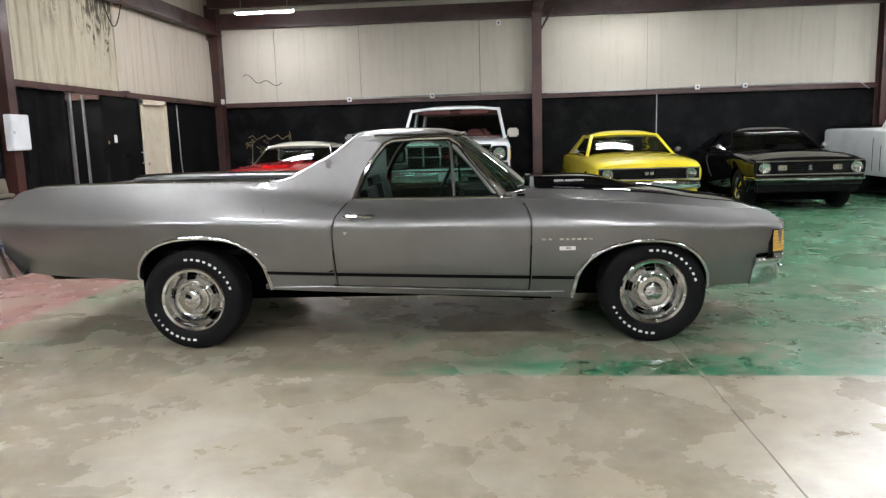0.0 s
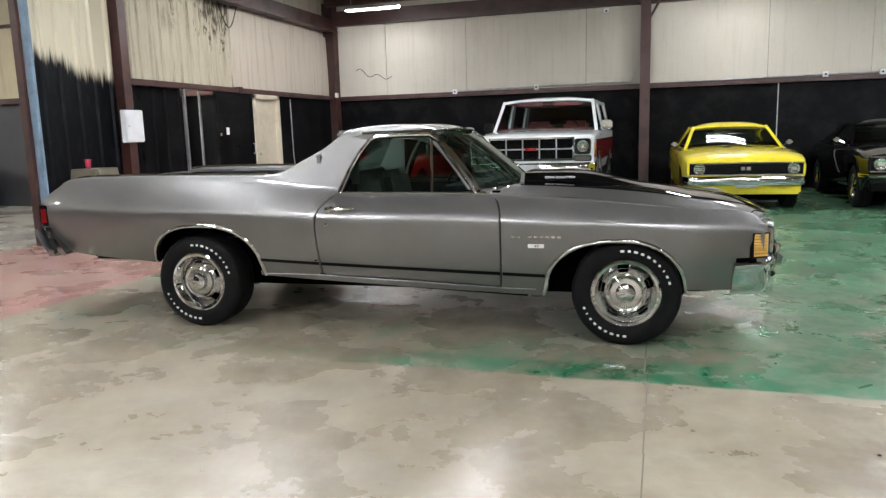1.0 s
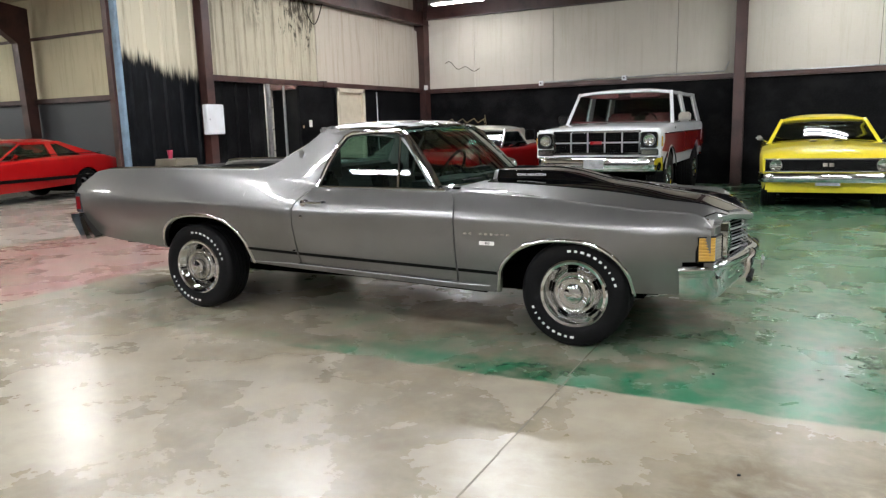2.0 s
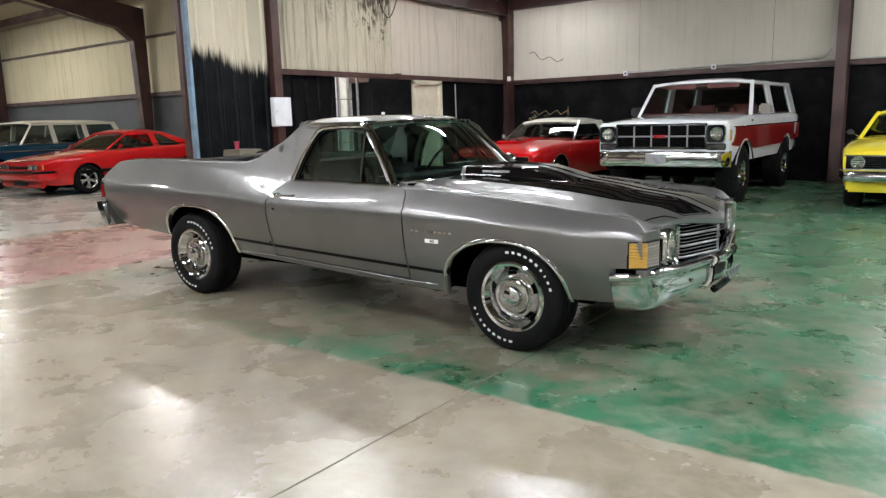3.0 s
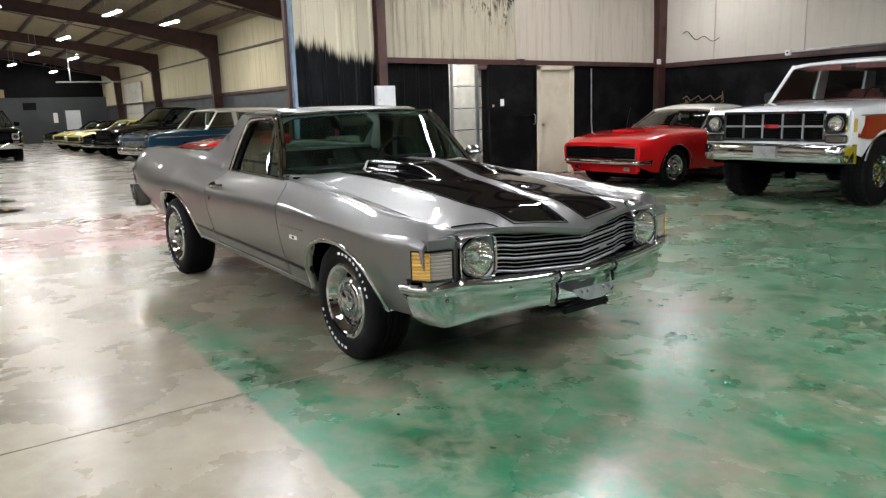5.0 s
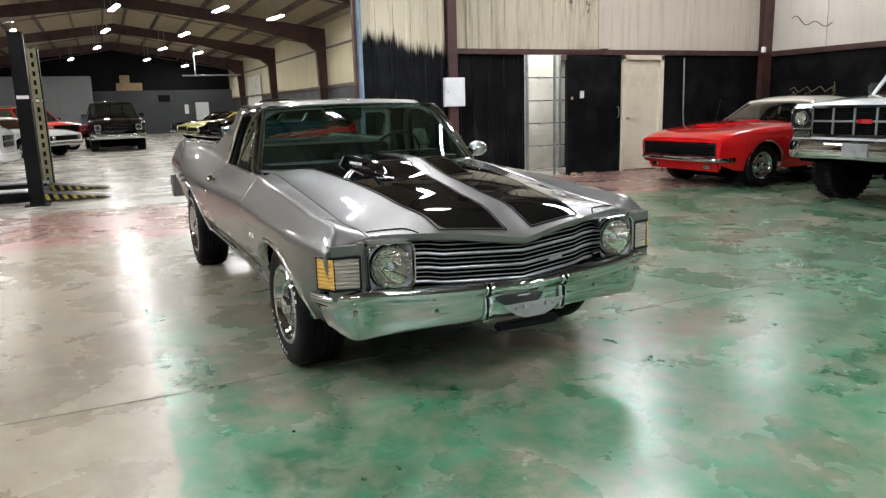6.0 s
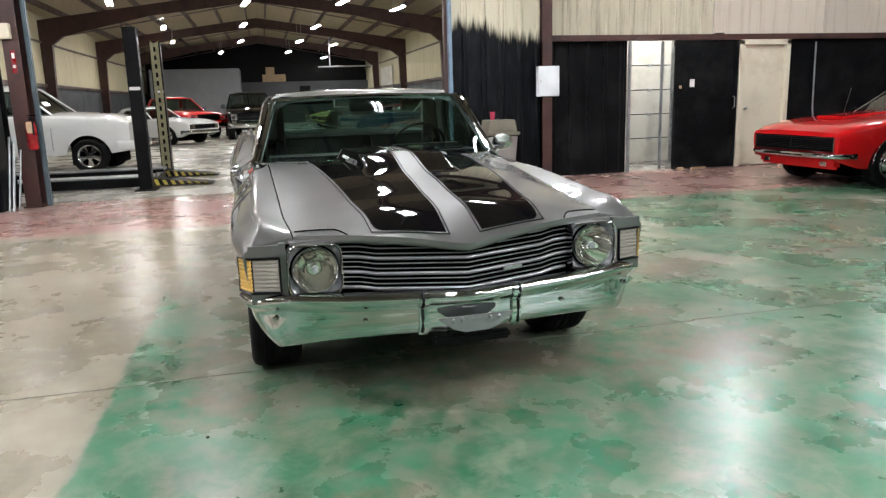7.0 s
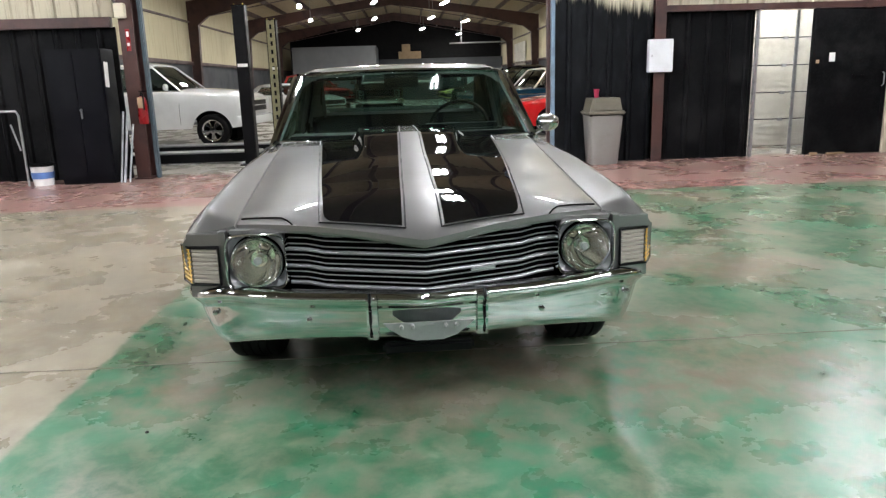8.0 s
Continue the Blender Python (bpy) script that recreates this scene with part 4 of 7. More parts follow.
def convertible(m):
    spec = dict(name="coupe", paint=P_REDCAR, x0=-2.40, x1=2.20, wb=2.746, arch=0.37, r=0.325, track=0.87, tw=0.22, rim=0.19, style="rally",
                W=[(-2.4, 0.74), (-2.0, 0.88), (-1.2, 0.93), (0, 0.90), (1.3, 0.92), (1.9, 0.89), (2.2, 0.84)], belt=[(-2.4, 0.75), (-1.3, 0.94), (-0.4, 0.88), (0.8, 0.90), (1.5, 0.87), (2.0, 0.80), (2.2, 0.73)],
                top=[(-2.4, 0.78), (-1.3, 0.97), (0.8, 0.96), (1.5, 0.90), (2.05, 0.82), (2.2, 0.75)], low=[(-2.4, 0.42), (-2, 0.28), (1.8, 0.27), (2.2, 0.38)],
                cabin=(0.62, 0.05, -0.9, -1.5), zb=0.90, zr=1.31, wb_cab=0.79, wt_cab=0.62, pillars=[(-1.5, -0.85, -0.9, -0.62)], roof_paint=P_IVORY, roof_pillars=True, post_paint=CHROME_SOFT, post=0.02)
    car = build_car(spec, m, "red two-door car with an ivory soft top")
    part("grille", join(box(0.06, 1.50, 0.17, (2.185, 0, 0.585)), *[box(0.02, 1.48, 0.006, (2.222, 0, 0.53 + 0.022 * k)) for k in range(6)]), TRIM, car, "full-width black grille")
    part("grille_trim", join(box(0.03, 1.54, 0.014, (2.21, 0, 0.68), 0.004), box(0.03, 1.54, 0.014, (2.21, 0, 0.49), 0.004), box(0.03, 0.014, 0.18, (2.21, 0.76, 0.585), 0.004), box(0.03, 0.014, 0.18, (2.21, -0.76, 0.585), 0.004), box(0.03, 0.01, 0.17, (2.222, 0.0, 0.585), 0.003)), CHROME, car)
    bumper(car, 2.18, 0.88, 0.44, 0.07, wrap=0.2)
    for s in (1, -1):
        part("turn_lamp", box(0.03, 0.12, 0.06, (2.17, s * 0.55, 0.33), 0.01), REFLECTOR, car)
        part("arch_trim", tube([(1.373 + 0.375 * math.cos(a), s * 0.925, 0.32 + 0.375 * math.sin(a)) for a in np.linspace(0.05, math.pi - 0.05, 15)], 0.008, 6), CHROME, car)
    part("valance", box(0.1, 1.5, 0.16, (2.10, 0, 0.34), 0.04), P_REDCAR, car)
    part("emblem", box(0.04, 0.006, 0.03, (0.95, 0.91, 0.72)), CHROME, car)
    part("hood_bulge", box(0.9, 0.5, 0.05, (1.2, 0, 0.93), 0.02, Matrix.Rotation(0.06, 4, "Y")), P_REDCAR, car)
    part("bulkhead", join(box(0.03, 1.20, 0.40, (-0.92, 0, 1.09), 0.01), box(0.5, 0.03, 0.34, (-1.05, 0.72, 1.05), 0.01), box(0.5, 0.03, 0.34, (-1.05, -0.72, 1.05), 0.01)), VINYL, car)
    part("aerial", tube([(0.75, -0.72, 0.9), (0.62, -0.74, 1.3)], 0.004, 5), CHROME, car)
    bumper(car, -2.38, 0.86, 0.5, 0.08, s=-1)
    return car


def suv(m):
    spec = dict(name="suv", paint=P_WHITE, x0=-2.35, x1=2.16, wb=2.70, arch=0.49, r=0.43, track=0.98, tw=0.30, rim=0.20, style="off",
                W=[(-2.35, 0.96), (-2.0, 1.0), (1.9, 1.0), (2.16, 0.98)], belt=[(-2.35, 1.32), (0.8, 1.30), (1.9, 1.24), (2.16, 1.20)],
                top=[(-2.35, 1.33), (0.8, 1.33), (1.9, 1.28), (2.1, 1.25), (2.16, 1.21)], low=[(-2.35, 0.68), (-1.6, 0.62), (1.6, 0.62), (2.16, 0.72)],
                cabin=(0.80, 0.36, -2.1, -2.3), zb=1.31, zr=1.90, wb_cab=0.93, wt_cab=0.80, pillars=[(-0.68, -0.40, -0.60, -0.36), (-2.32, -1.92, -2.1, -1.80)], mw=0.2, mh=0.16, seat=VINYL_RED, well=0.66)
    car = build_car(spec, m, "white and maroon raised four-wheel-drive wagon with chrome grille", "suv")
    # maroon lower band
    for s in (1, -1):
        xs = stations(-2.34, 2.0, (1.35, -1.35), 0.50, 0.1)
        lo = arches(xs, curve((-2.4, 0.86), (-0.9, 0.80), (0.9, 0.80), (2.2, 0.9)), (1.35, -1.35), 0.52, 0.44)
        P = np.array([[(x, s * (1.004 - 0.02 * (abs(x) > 1.9)), z) for z in np.linspace(min(l, 1.13), 1.14, 5)] for x, l in zip(xs, lo)])
        part("side_band", slab(P, (0, -s * 0.03, 0), flip=s > 0), P_MAROON, car, "maroon painted side band")
        part("trim_strip", tube([(-2.33, s * 1.004, 1.145), (2.0, s * 1.004, 1.145)], 0.009, 6), CHROME, car)
        part("arch_trim", tube([(1.35 + 0.5 * math.cos(a), s * 1.0, 0.42 + 0.5 * math.sin(a)) for a in np.linspace(0.35, math.pi - 0.35, 13)], 0.012, 6), CHROME, car)
        headlight(car, 2.20, s * 0.82, 1.055, 0.080, (0.132, 0.125), face=M_BLACK)
        part("turn_lamp", join(box(0.05, 0.27, 0.10, (2.175, s * 0.82, 0.868), 0.012)), CHROME, car, "chrome-framed lamp")
        part("turn_lens", box(0.02, 0.22, 0.06, (2.20, s * 0.82, 0.868), 0.008), REFLECTOR, car)
        part("marker_lamp", box(0.07, 0.02, 0.16, (2.10, s * 0.992, 1.03), 0.008), AMBER, car, "amber side marker lamp")
    part("nose", box(0.08, 1.97, 0.50, (2.135, 0, 0.98), 0.03), P_WHITE, car)
    bars = [box(0.04, 1.38, 0.032, (2.19, 0, z), 0.008) for z in (0.85, 1.19)] + [box(0.04, 0.032, 0.37, (2.19, y, 1.02), 0.008) for y in (-0.675, 0.675)]
    part("grille_frame", join(*bars), CHROME, car, "chrome grille frame")
    bars = [box(0.03, 1.32, 0.022, (2.185, 0, 1.02), 0.004)] + [box(0.03, 0.020, 0.36, (2.185, y, 1.02), 0.004) for y in (-0.405, -0.135, 0.135, 0.405)]
    part("grille", join(*bars), SATIN, car, "bright egg-crate grille")
    part("grille_mesh", box(0.006, 1.34, 0.37, (2.177, 0, 1.02)), DARK, car)
    for k in range(12):
        part("grille_slat", box(0.006, 1.32, 0.006, (2.182, 0, 0.865 + 0.028 * k)), TRIM, car)
    part("emblem", box(0.012, 0.18, 0.045, (2.205, 0, 1.02)), M_RED, car, "small red emblem")
    bumper(car, 2.24, 1.0, 0.69, 0.23, wrap=0.16, bow=0.03)
    part("plate", box(0.012, 0.31, 0.15, (2.34, 0, 0.70)), M_GALV, car, "blank pale plate")
    part("lower_valance", box(0.06, 1.8, 0.16, (2.10, 0, 0.60), 0.02), DARK, car)
    part("visor", join(box(0.02, 0.5, 0.10, (0.36, 0.35, 1.80)), box(0.02, 0.5, 0.10, (0.36, -0.35, 1.80))), VINYL_RED, car)
    part("axle", join(tube([(1.35, -0.8, 0.43), (1.35, 0.8, 0.43)], 0.06), box(0.3, 0.3, 0.3, (1.35, -0.2, 0.43), 0.1), tube([(1.2, 0.5, 0.45), (2.0, 0.45, 0.62)], 0.03)), DARK, car)
    part("axle", join(tube([(-1.35, -0.8, 0.43), (-1.35, 0.8, 0.43)], 0.06), box(0.3, 0.3, 0.3, (-1.35, 0.0, 0.43), 0.1)), DARK, car)
    part("emblem", box(0.08, 0.006, 0.03, (1.05, 1.005, 1.22)), TRIM, car)
    bumper(car, -2.42, 0.98, 0.72, 0.16, s=-1)
    return car


def pickup(m, mat, label, lower=None, r=0.36, style="spoke5", round_lamps=False, modern=False, bed=True, name="pickup", up=0.0):
    zb = 1.13 + up
    spec = dict(name=name, paint=mat, x0=-2.9, x1=2.45, wb=3.25, arch=0.44, r=r, track=0.95, tw=0.27, rim=0.235 if modern else 0.2, style=style,
                W=[(-2.9, 0.95), (-2.5, 0.98), (1.9, 0.98), (2.25, 0.95), (2.45, 0.86)], belt=[(x, z + up) for x, z in ((-2.9, 1.16), (-0.75, 1.16), (-0.6, 1.14), (0.9, 1.12), (1.9, 1.06), (2.3, 1.0), (2.45, 0.92))],
                top=[(x, z + up) for x, z in ((-2.9, 1.165), (-0.75, 1.165), (0.9, 1.19), (1.9, 1.13), (2.3, 1.05), (2.45, 0.95))], low=[(-2.9, 0.55), (-2, 0.42), (1.9, 0.40), (2.45, 0.45)],
                cabin=(1.0, 0.3, -0.5, -0.72), zb=zb, zr=1.74 + up, wb_cab=0.90, wt_cab=0.70, pillars=[(-0.74, -0.55, -0.52, -0.36)], mirror_paint=mat if modern else CHROME, mw=0.2, mh=0.15)
    car = build_car(spec, m, label, "pickup truck")
    if bed:
        part("bed_cover", box(2.0, 1.7, 0.03, (-1.82, 0, 1.195 + up), 0.01), TRIM, car, "black bed cover")
    for s in (1, -1):
        if modern:
            lamp = part("headlight", box(0.16, 0.34, 0.17, (2.30, s * 0.70, 0.86), 0.05), LENS, car, "clear wide lamp")
            part("reflector", box(0.1, 0.30, 0.14, (2.29, s * 0.70, 0.86), 0.04), REFLECTOR, lamp)
        else:
            headlight(car, 2.44, s * 0.70, 0.88, 0.085, 0.12)
            part("turn_lamp", box(0.03, 0.2, 0.05, (2.46, s * 0.7, 0.70), 0.01), REFLECTOR, car)
        seam(car, [(0.95, s * 0.981, 0.5), (0.95, s * 0.983, 0.9), (0.98, s * 0.95, 1.1)])
        seam(car, [(-0.5, s * 0.981, 0.5), (-0.5, s * 0.983, 0.9), (-0.5, s * 0.95, 1.13)])
        seam(car, [(-0.78, s * 0.981, 0.5), (-0.78, s * 0.983, 1.1)])
    part("grille", join(box(0.06, 1.05, 0.26, (2.44, 0, 0.87), 0.02), *[box(0.02, 1.04, 0.012, (2.475, 0, 0.76 + 0.05 * k)) for k in range(5)]), TRIM, car, "dark slatted grille")
    part("grille_trim", join(box(0.02, 1.1, 0.02, (2.475, 0, 1.0), 0.005), box(0.02, 1.1, 0.02, (2.475, 0, 0.87), 0.005), box(0.02, 1.1, 0.02, (2.475, 0, 0.74), 0.005)), mat if modern else CHROME, car)
    bumper(car, 2.45, 0.96, 0.56, 0.2, mat if modern else CHROME, wrap=0.25)
    bumper(car, -2.93, 0.95, 0.6, 0.18, mat if modern else CHROME, s=-1)
    for s in (1, -1):
        part("tail_lamp", box(0.05, 0.12, 0.32, (-2.905, s * 0.86, 0.92), 0.02), TAILRED, car)
    return car


def hatchback(m):
    spec = dict(name="coupe", paint=P_REDCAR, x0=-2.25, x1=2.25, wb=2.55, arch=0.35, r=0.31, track=0.83, tw=0.22, rim=0.2, style="spoke5",
                W=[(-2.25, 0.74), (-1.9, 0.84), (0, 0.87), (1.7, 0.86), (2.25, 0.76)], belt=[(-2.25, 0.84), (-1.6, 0.93), (-0.6, 0.92), (0.8, 0.87), (1.6, 0.80), (2.1, 0.74), (2.25, 0.70)],
                top=[(-2.25, 0.86), (-1.6, 0.96), (0.8, 0.91), (1.6, 0.83), (2.25, 0.72)], low=[(-2.25, 0.36), (1.9, 0.22), (2.25, 0.26)],
                cabin=(0.80, 0.1, -0.75, -1.95), zb=0.89, zr=1.30, wb_cab=0.79, wt_cab=0.58, pillars=[(-0.62, -0.45, -0.55, -0.42), (-1.9, -1.35, -0.78, -0.62)], mirror_paint=P_REDCAR)
    car = build_car(spec, m, "red three-door hatchback with black side band")
    for s in (1, -1):
        lamp = part("headlight", box(0.05, 0.38, 0.13, (2.235, s * 0.53, 0.61), 0.02), TRIM, car, "square paired lamps")
        for k in (-0.09, 0.09):
            part("reflector", box(0.02, 0.15, 0.095, (2.262, s * 0.53 + k, 0.61), 0.006), REFLECTOR, lamp)
        part("turn_lamp", box(0.12, 0.03, 0.12, (2.16, s * 0.755, 0.61), 0.01), AMBER, car)
        part("side_band", box(3.0, 0.02, 0.07, (0.0, s * 0.868, 0.47), 0.008), TRIM, car)
    part("grille", box(0.04, 0.62, 0.055, (2.255, 0, 0.60), 0.01), TRIM, car)
    bumper(car, 2.24, 0.82, 0.44, 0.2, P_REDCAR, wrap=0.3)
    bumper(car, 2.275, 0.82, 0.505, 0.05, TRIM, wrap=0.3, name="bumper_strip")
    part("air_dam", join(box(0.10, 1.5, 0.16, (2.20, 0, 0.27), 0.03)), P_REDCAR, car)
    part("intake", box(0.04, 0.5, 0.07, (2.25, 0, 0.27), 0.01), TRIM, car)
    bumper(car, -2.26, 0.8, 0.45, 0.2, P_REDCAR, s=-1)
    return car


def wagon(m):
    spec = dict(name="station_wagon", paint=P_BLUE, x0=-2.55, x1=2.45, wb=2.92, arch=0.38, r=0.34, track=0.88, tw=0.2, rim=0.2, style="dish",
                W=[(-2.55, 0.86), (-1.5, 0.93), (1.8, 0.93), (2.3, 0.90), (2.45, 0.84)], belt=[(-2.55, 0.98), (-0.5, 1.0), (1.4, 1.0), (2.2, 0.96), (2.45, 0.88)],
                top=[(-2.55, 1.0), (0.9, 1.06), (1.8, 1.0), (2.25, 0.94), (2.45, 0.86)], low=[(-2.55, 0.42), (-1.8, 0.32), (1.9, 0.32), (2.45, 0.46)],
                cabin=(0.75, 0.28, -2.2, -2.48), zb=1.03, zr=1.58, wb_cab=0.84, wt_cab=0.68, pillars=[(-0.28, -0.16, -0.28, -0.16), (-1.28, -1.16, -1.28, -1.16), (-2.5, -2.32, -2.25, -2.1)], roof_paint=P_IVORY, roof_pillars=True)
    car = build_car(spec, m, "teal blue fifties station wagon with an ivory roof", "station wagon")
    part("grille", join(box(0.08, 1.35, 0.2, (2.42, 0, 0.70), 0.03), *[box(0.02, 1.3, 0.012, (2.475, 0, 0.63 + 0.035 * k)) for k in range(5)]), CHROME_SOFT, car, "bright mesh grille")
    for s in (1, -1):
        headlight(car, 2.42, s * 0.74, 0.84, 0.095)
        part("hood_ornament", tube([(2.3, s * 0.28, 0.98), (1.9, s * 0.3, 1.03)], 0.03, 8), CHROME, car)
        part("bumper_guard", lathe([(0.0, 2.62), (0.05, 2.6), (0.07, 2.5), (0.07, 2.4)], 14, "x"), CHROME, car).matrix_basis = Matrix.Translation((0, s * 0.42, 0.58))
        part("trim_strip", tube([(2.3, s * 0.925, 0.86), (0.0, s * 0.94, 0.86), (-2.4, s * 0.89, 0.74)], 0.014, 6), CHROME, car)
    bumper(car, 2.46, 0.95, 0.52, 0.2, wrap=0.35)
    bumper(car, -2.55, 0.92, 0.5, 0.18, s=-1)
    return car


def sedan(m, mat, label, roof=None):
    spec = dict(name="coupe", paint=mat, x0=-2.4, x1=2.3, wb=2.8, arch=0.37, r=0.32, track=0.86, tw=0.2, rim=0.19, style="dish",
                W=[(-2.4, 0.78), (-1.5, 0.9), (1.7, 0.9), (2.3, 0.82)], belt=[(-2.4, 0.82), (-1, 0.93), (0.8, 0.91), (1.8, 0.86), (2.3, 0.76)],
                top=[(-2.4, 0.84), (-1, 0.97), (0.8, 0.97), (1.8, 0.91), (2.3, 0.78)], low=[(-2.4, 0.42), (-1.9, 0.28), (1.9, 0.28), (2.3, 0.4)],
                cabin=(0.7, 0.15, -0.8, -1.6), zb=0.92, zr=1.35, wb_cab=0.79, wt_cab=0.6, pillars=[(-1.5, -0.95, -0.76, -0.6)], roof_paint=roof or mat)
    car = build_car(spec, m, label)
    part("grille", join(box(0.05, 1.5, 0.16, (2.28, 0, 0.63)), *[box(0.02, 1.5, 0.01, (2.31, 0, 0.57 + 0.03 * k)) for k in range(5)]), TRIM, car)
    for s in (1, -1):
        headlight(car, 2.31, s * 0.62, 0.64, 0.082)
    bumper(car, 2.3, 0.88, 0.45, 0.13, wrap=0.28)
    bumper(car, -2.4, 0.86, 0.48, 0.13, s=-1)
    return car


def faces(x, y, heading):
    """Pose of a car whose middle is at x, y and whose nose points to a heading, in degrees from +x."""
    return pose(x, y, 0, 0, 0, heading)

# ---------------------------------------------------------------- the grey coupe utility
HERO = pose(-0.612, 5.335, 0, 0, 0, 2.0)
hero = thing("coupe_utility", HERO, "grey seventies coupe utility with black hood stripes on the concrete floor", "car")
FX, RX, RAD = 1.475, -1.47, 0.328

h_wide = curve((-2.74, 0.885), (-2.5, 0.92), (-1.6, 0.955), (-0.6, 0.938), (0, 0.922), (0.5, 0.918), (1.0, 0.925), (1.4, 0.938), (1.9, 0.935), (2.2, 0.905))
h_crease = curve((-2.74, 0.84), (-1.5, 0.825), (-0.8, 0.812), (-0.3, 0.795), (0.5, 0.785), (1.0, 0.77), (1.4, 0.755), (1.9, 0.735), (2.2, 0.70))
h_low = curve((-2.74, 0.56), (-2.5, 0.505), (-1.85, 0.452), (-1.0, 0.378), (0.74, 0.295), (1.0, 0.29), (1.8, 0.35), (2.2, 0.36))
h_fender = curve((0.5, 0.937), (0.7, 0.932), (0.9, 0.92), (1.1, 0.909), (1.3, 0.899), (1.5, 0.882), (1.7, 0.864), (1.9, 0.843), (2.0, 0.832), (2.1, 0.812), (2.15, 0.788), (2.18, 0.757), (2.2, 0.732))
h_knee = curve((-2.74, 1.06), (-1.8, 1.055), (-1.3, 1.035), (-0.95, 1.005), (-0.65, 0.968), (-0.40, 0.943), (-0.25, 0.936), (0.3, 0.936), (0.7, 0.932), (0.9, 0.92), (1.3, 0.899), (1.7, 0.864), (2.0, 0.832), (2.1, 0.812), (2.15, 0.788), (2.2, 0.75))
h_knee_y = curve((-2.74, 0.80), (-2.3, 0.825), (-1.8, 0.825), (-1.3, 0.815), (-0.95, 0.798), (-0.65, 0.773), (-0.40, 0.753), (-0.25, 0.748), (0.3, 0.772), (0.7, 0.788), (1.3, 0.812), (1.7, 0.822), (2.1, 0.828), (2.2, 0.84))
h_edge = curve((0.60, 0.957), (0.9, 0.936), (1.1, 0.909), (1.3, 0.886), (1.5, 0.861), (1.7, 0.836), (1.9, 0.810), (2.0, 0.792), (2.1, 0.776), (2.2, 0.757), (2.3, 0.735))
h_rail = curve((-2.74, 0.865), (-2.70, 0.92), (-2.62, 0.98), (-2.5, 1.046), (-2.35, 1.062), (-1.9, 1.068), (-0.95, 1.060), (-0.82, 1.088), (-0.72, 1.145), (-0.55, 1.235), (-0.46, 1.30), (-0.40, 1.345), (-0.3, 1.37))
h_hood = curve((0.70, 0.978), (1.0, 0.978), (1.33, 0.962), (1.55, 0.942), (1.8, 0.905), (2.08, 0.838), (2.22, 0.785), (2.31, 0.745), (2.38, 0.705))


def flank(x, z):
    """Half width of the body at a place along it and a height."""
    x, z = np.asarray(x, float), np.asarray(z, float)
    c, k, ky, w = h_crease(x), h_knee(x), h_knee_y(x), h_wide(x)
    below = np.clip((c - z) / np.maximum(c - h_low(x), 0.05), 0, 1.4)
    s = np.clip((z - c) / (k - c), 0, 1)
    up = np.maximum(z - k, 0) * (ky - 0.652) / (1.33 - k)
    return w - 0.105 * below ** 1.9 - (w - ky) * s ** 1.25 - up


def arch_line(x, c, zc, rx, rz, flat=2.4):
    """Height of a wheel opening, a flattened ellipse."""
    d = np.abs(x - c) / rx
    return np.where(d < 1, zc + rz * np.maximum(1 - d ** flat, 0) ** (1 / flat), 0)


def front_arch(x):
    return arch_line(np.where(x > 1.445, 1.445 + (x - 1.445) * 1.22, x), 1.445, 0.30, 0.455, 0.352, 2.3)


def rear_arch(x):
    return arch_line(np.where(x > -1.40, x, -1.40 + (x + 1.40) * 0.99), -1.40, 0.38, 0.425, 0.345, 2.5)


def side_panel(x_rear, x_front, z_low, z_top, nx=40, nz=16, extra=()):
    """A stretch of the flank between two edges that may bend with height."""
    us = sorted(set(np.linspace(0, 1, nx).tolist() + list(extra)))
    P = np.zeros((len(us), nz, 3))
    for i, u in enumerate(us):
        xm = x_rear(0.6) + (x_front(0.6) - x_rear(0.6)) * u
        for j in range(nz):
            v = j / (nz - 1)
            x = xm
            for _ in range(3):
                z = float(z_low(x)) + (float(z_top(x)) - float(z_low(x))) * v
                x = x_rear(z) + (x_front(z) - x_rear(z)) * u
            P[i, j] = (x, -float(flank(x, z)), z)
    return P


def both(name, data, mat, parent=hero, label="", angle=35):
    a = part(name, data, mat, parent, label, angle=angle)
    b = part(name, mirrored(data), mat, parent, label, angle=angle)
    return a, b


door_rear = curve((0.3, -0.525), (0.70, -0.535), (0.83, -0.520), (0.90, -0.475), (0.94, -0.435))
door_front = curve((0.3, 0.690), (0.40, 0.704), (0.78, 0.712), (0.89, 0.681), (0.935, 0.631))
door_bottom = curve((-0.6, 0.405), (0.72, 0.345))
gap = 0.005
belt = curve((-0.6, 0.94), (0.0, 0.936), (0.7, 0.931))


def low_quarter(x):
    return np.maximum(np.maximum(h_low(x), np.where(x > -0.56, door_bottom(x) + 0.0, 0)), rear_arch(x))


def low_fender(x):
    return np.maximum(h_low(x), front_arch(x))


tight = lambda a, b, c, r: [(c + s * r * k - a) / (b - a) for s in (-1, 1) for k in (1.0005, 0.999, 0.99, 0.97, 0.94, 0.9, 0.84)]
tail_edge = curve((0.40, -2.56), (0.52, -2.57), (0.62, -2.64), (0.70, -2.662), (0.868, -2.662), (0.882, -2.70), (0.892, -2.735), (1.2, -2.735))
q = side_panel(lambda z: -2.56, lambda z: float(door_rear(z)) - gap, low_quarter, h_rail, 90, 26, [u for u in tight(-2.56, -0.54, -1.40, 0.425) if 0 < u < 1])
q2 = np.array([[(x, -float(flank(x, min(z, float(h_rail(x))))), min(z, float(h_rail(x)))) for x in np.linspace(float(tail_edge(z)), -2.56, 8)] for z in np.linspace(0.525, 1.03, 22)])
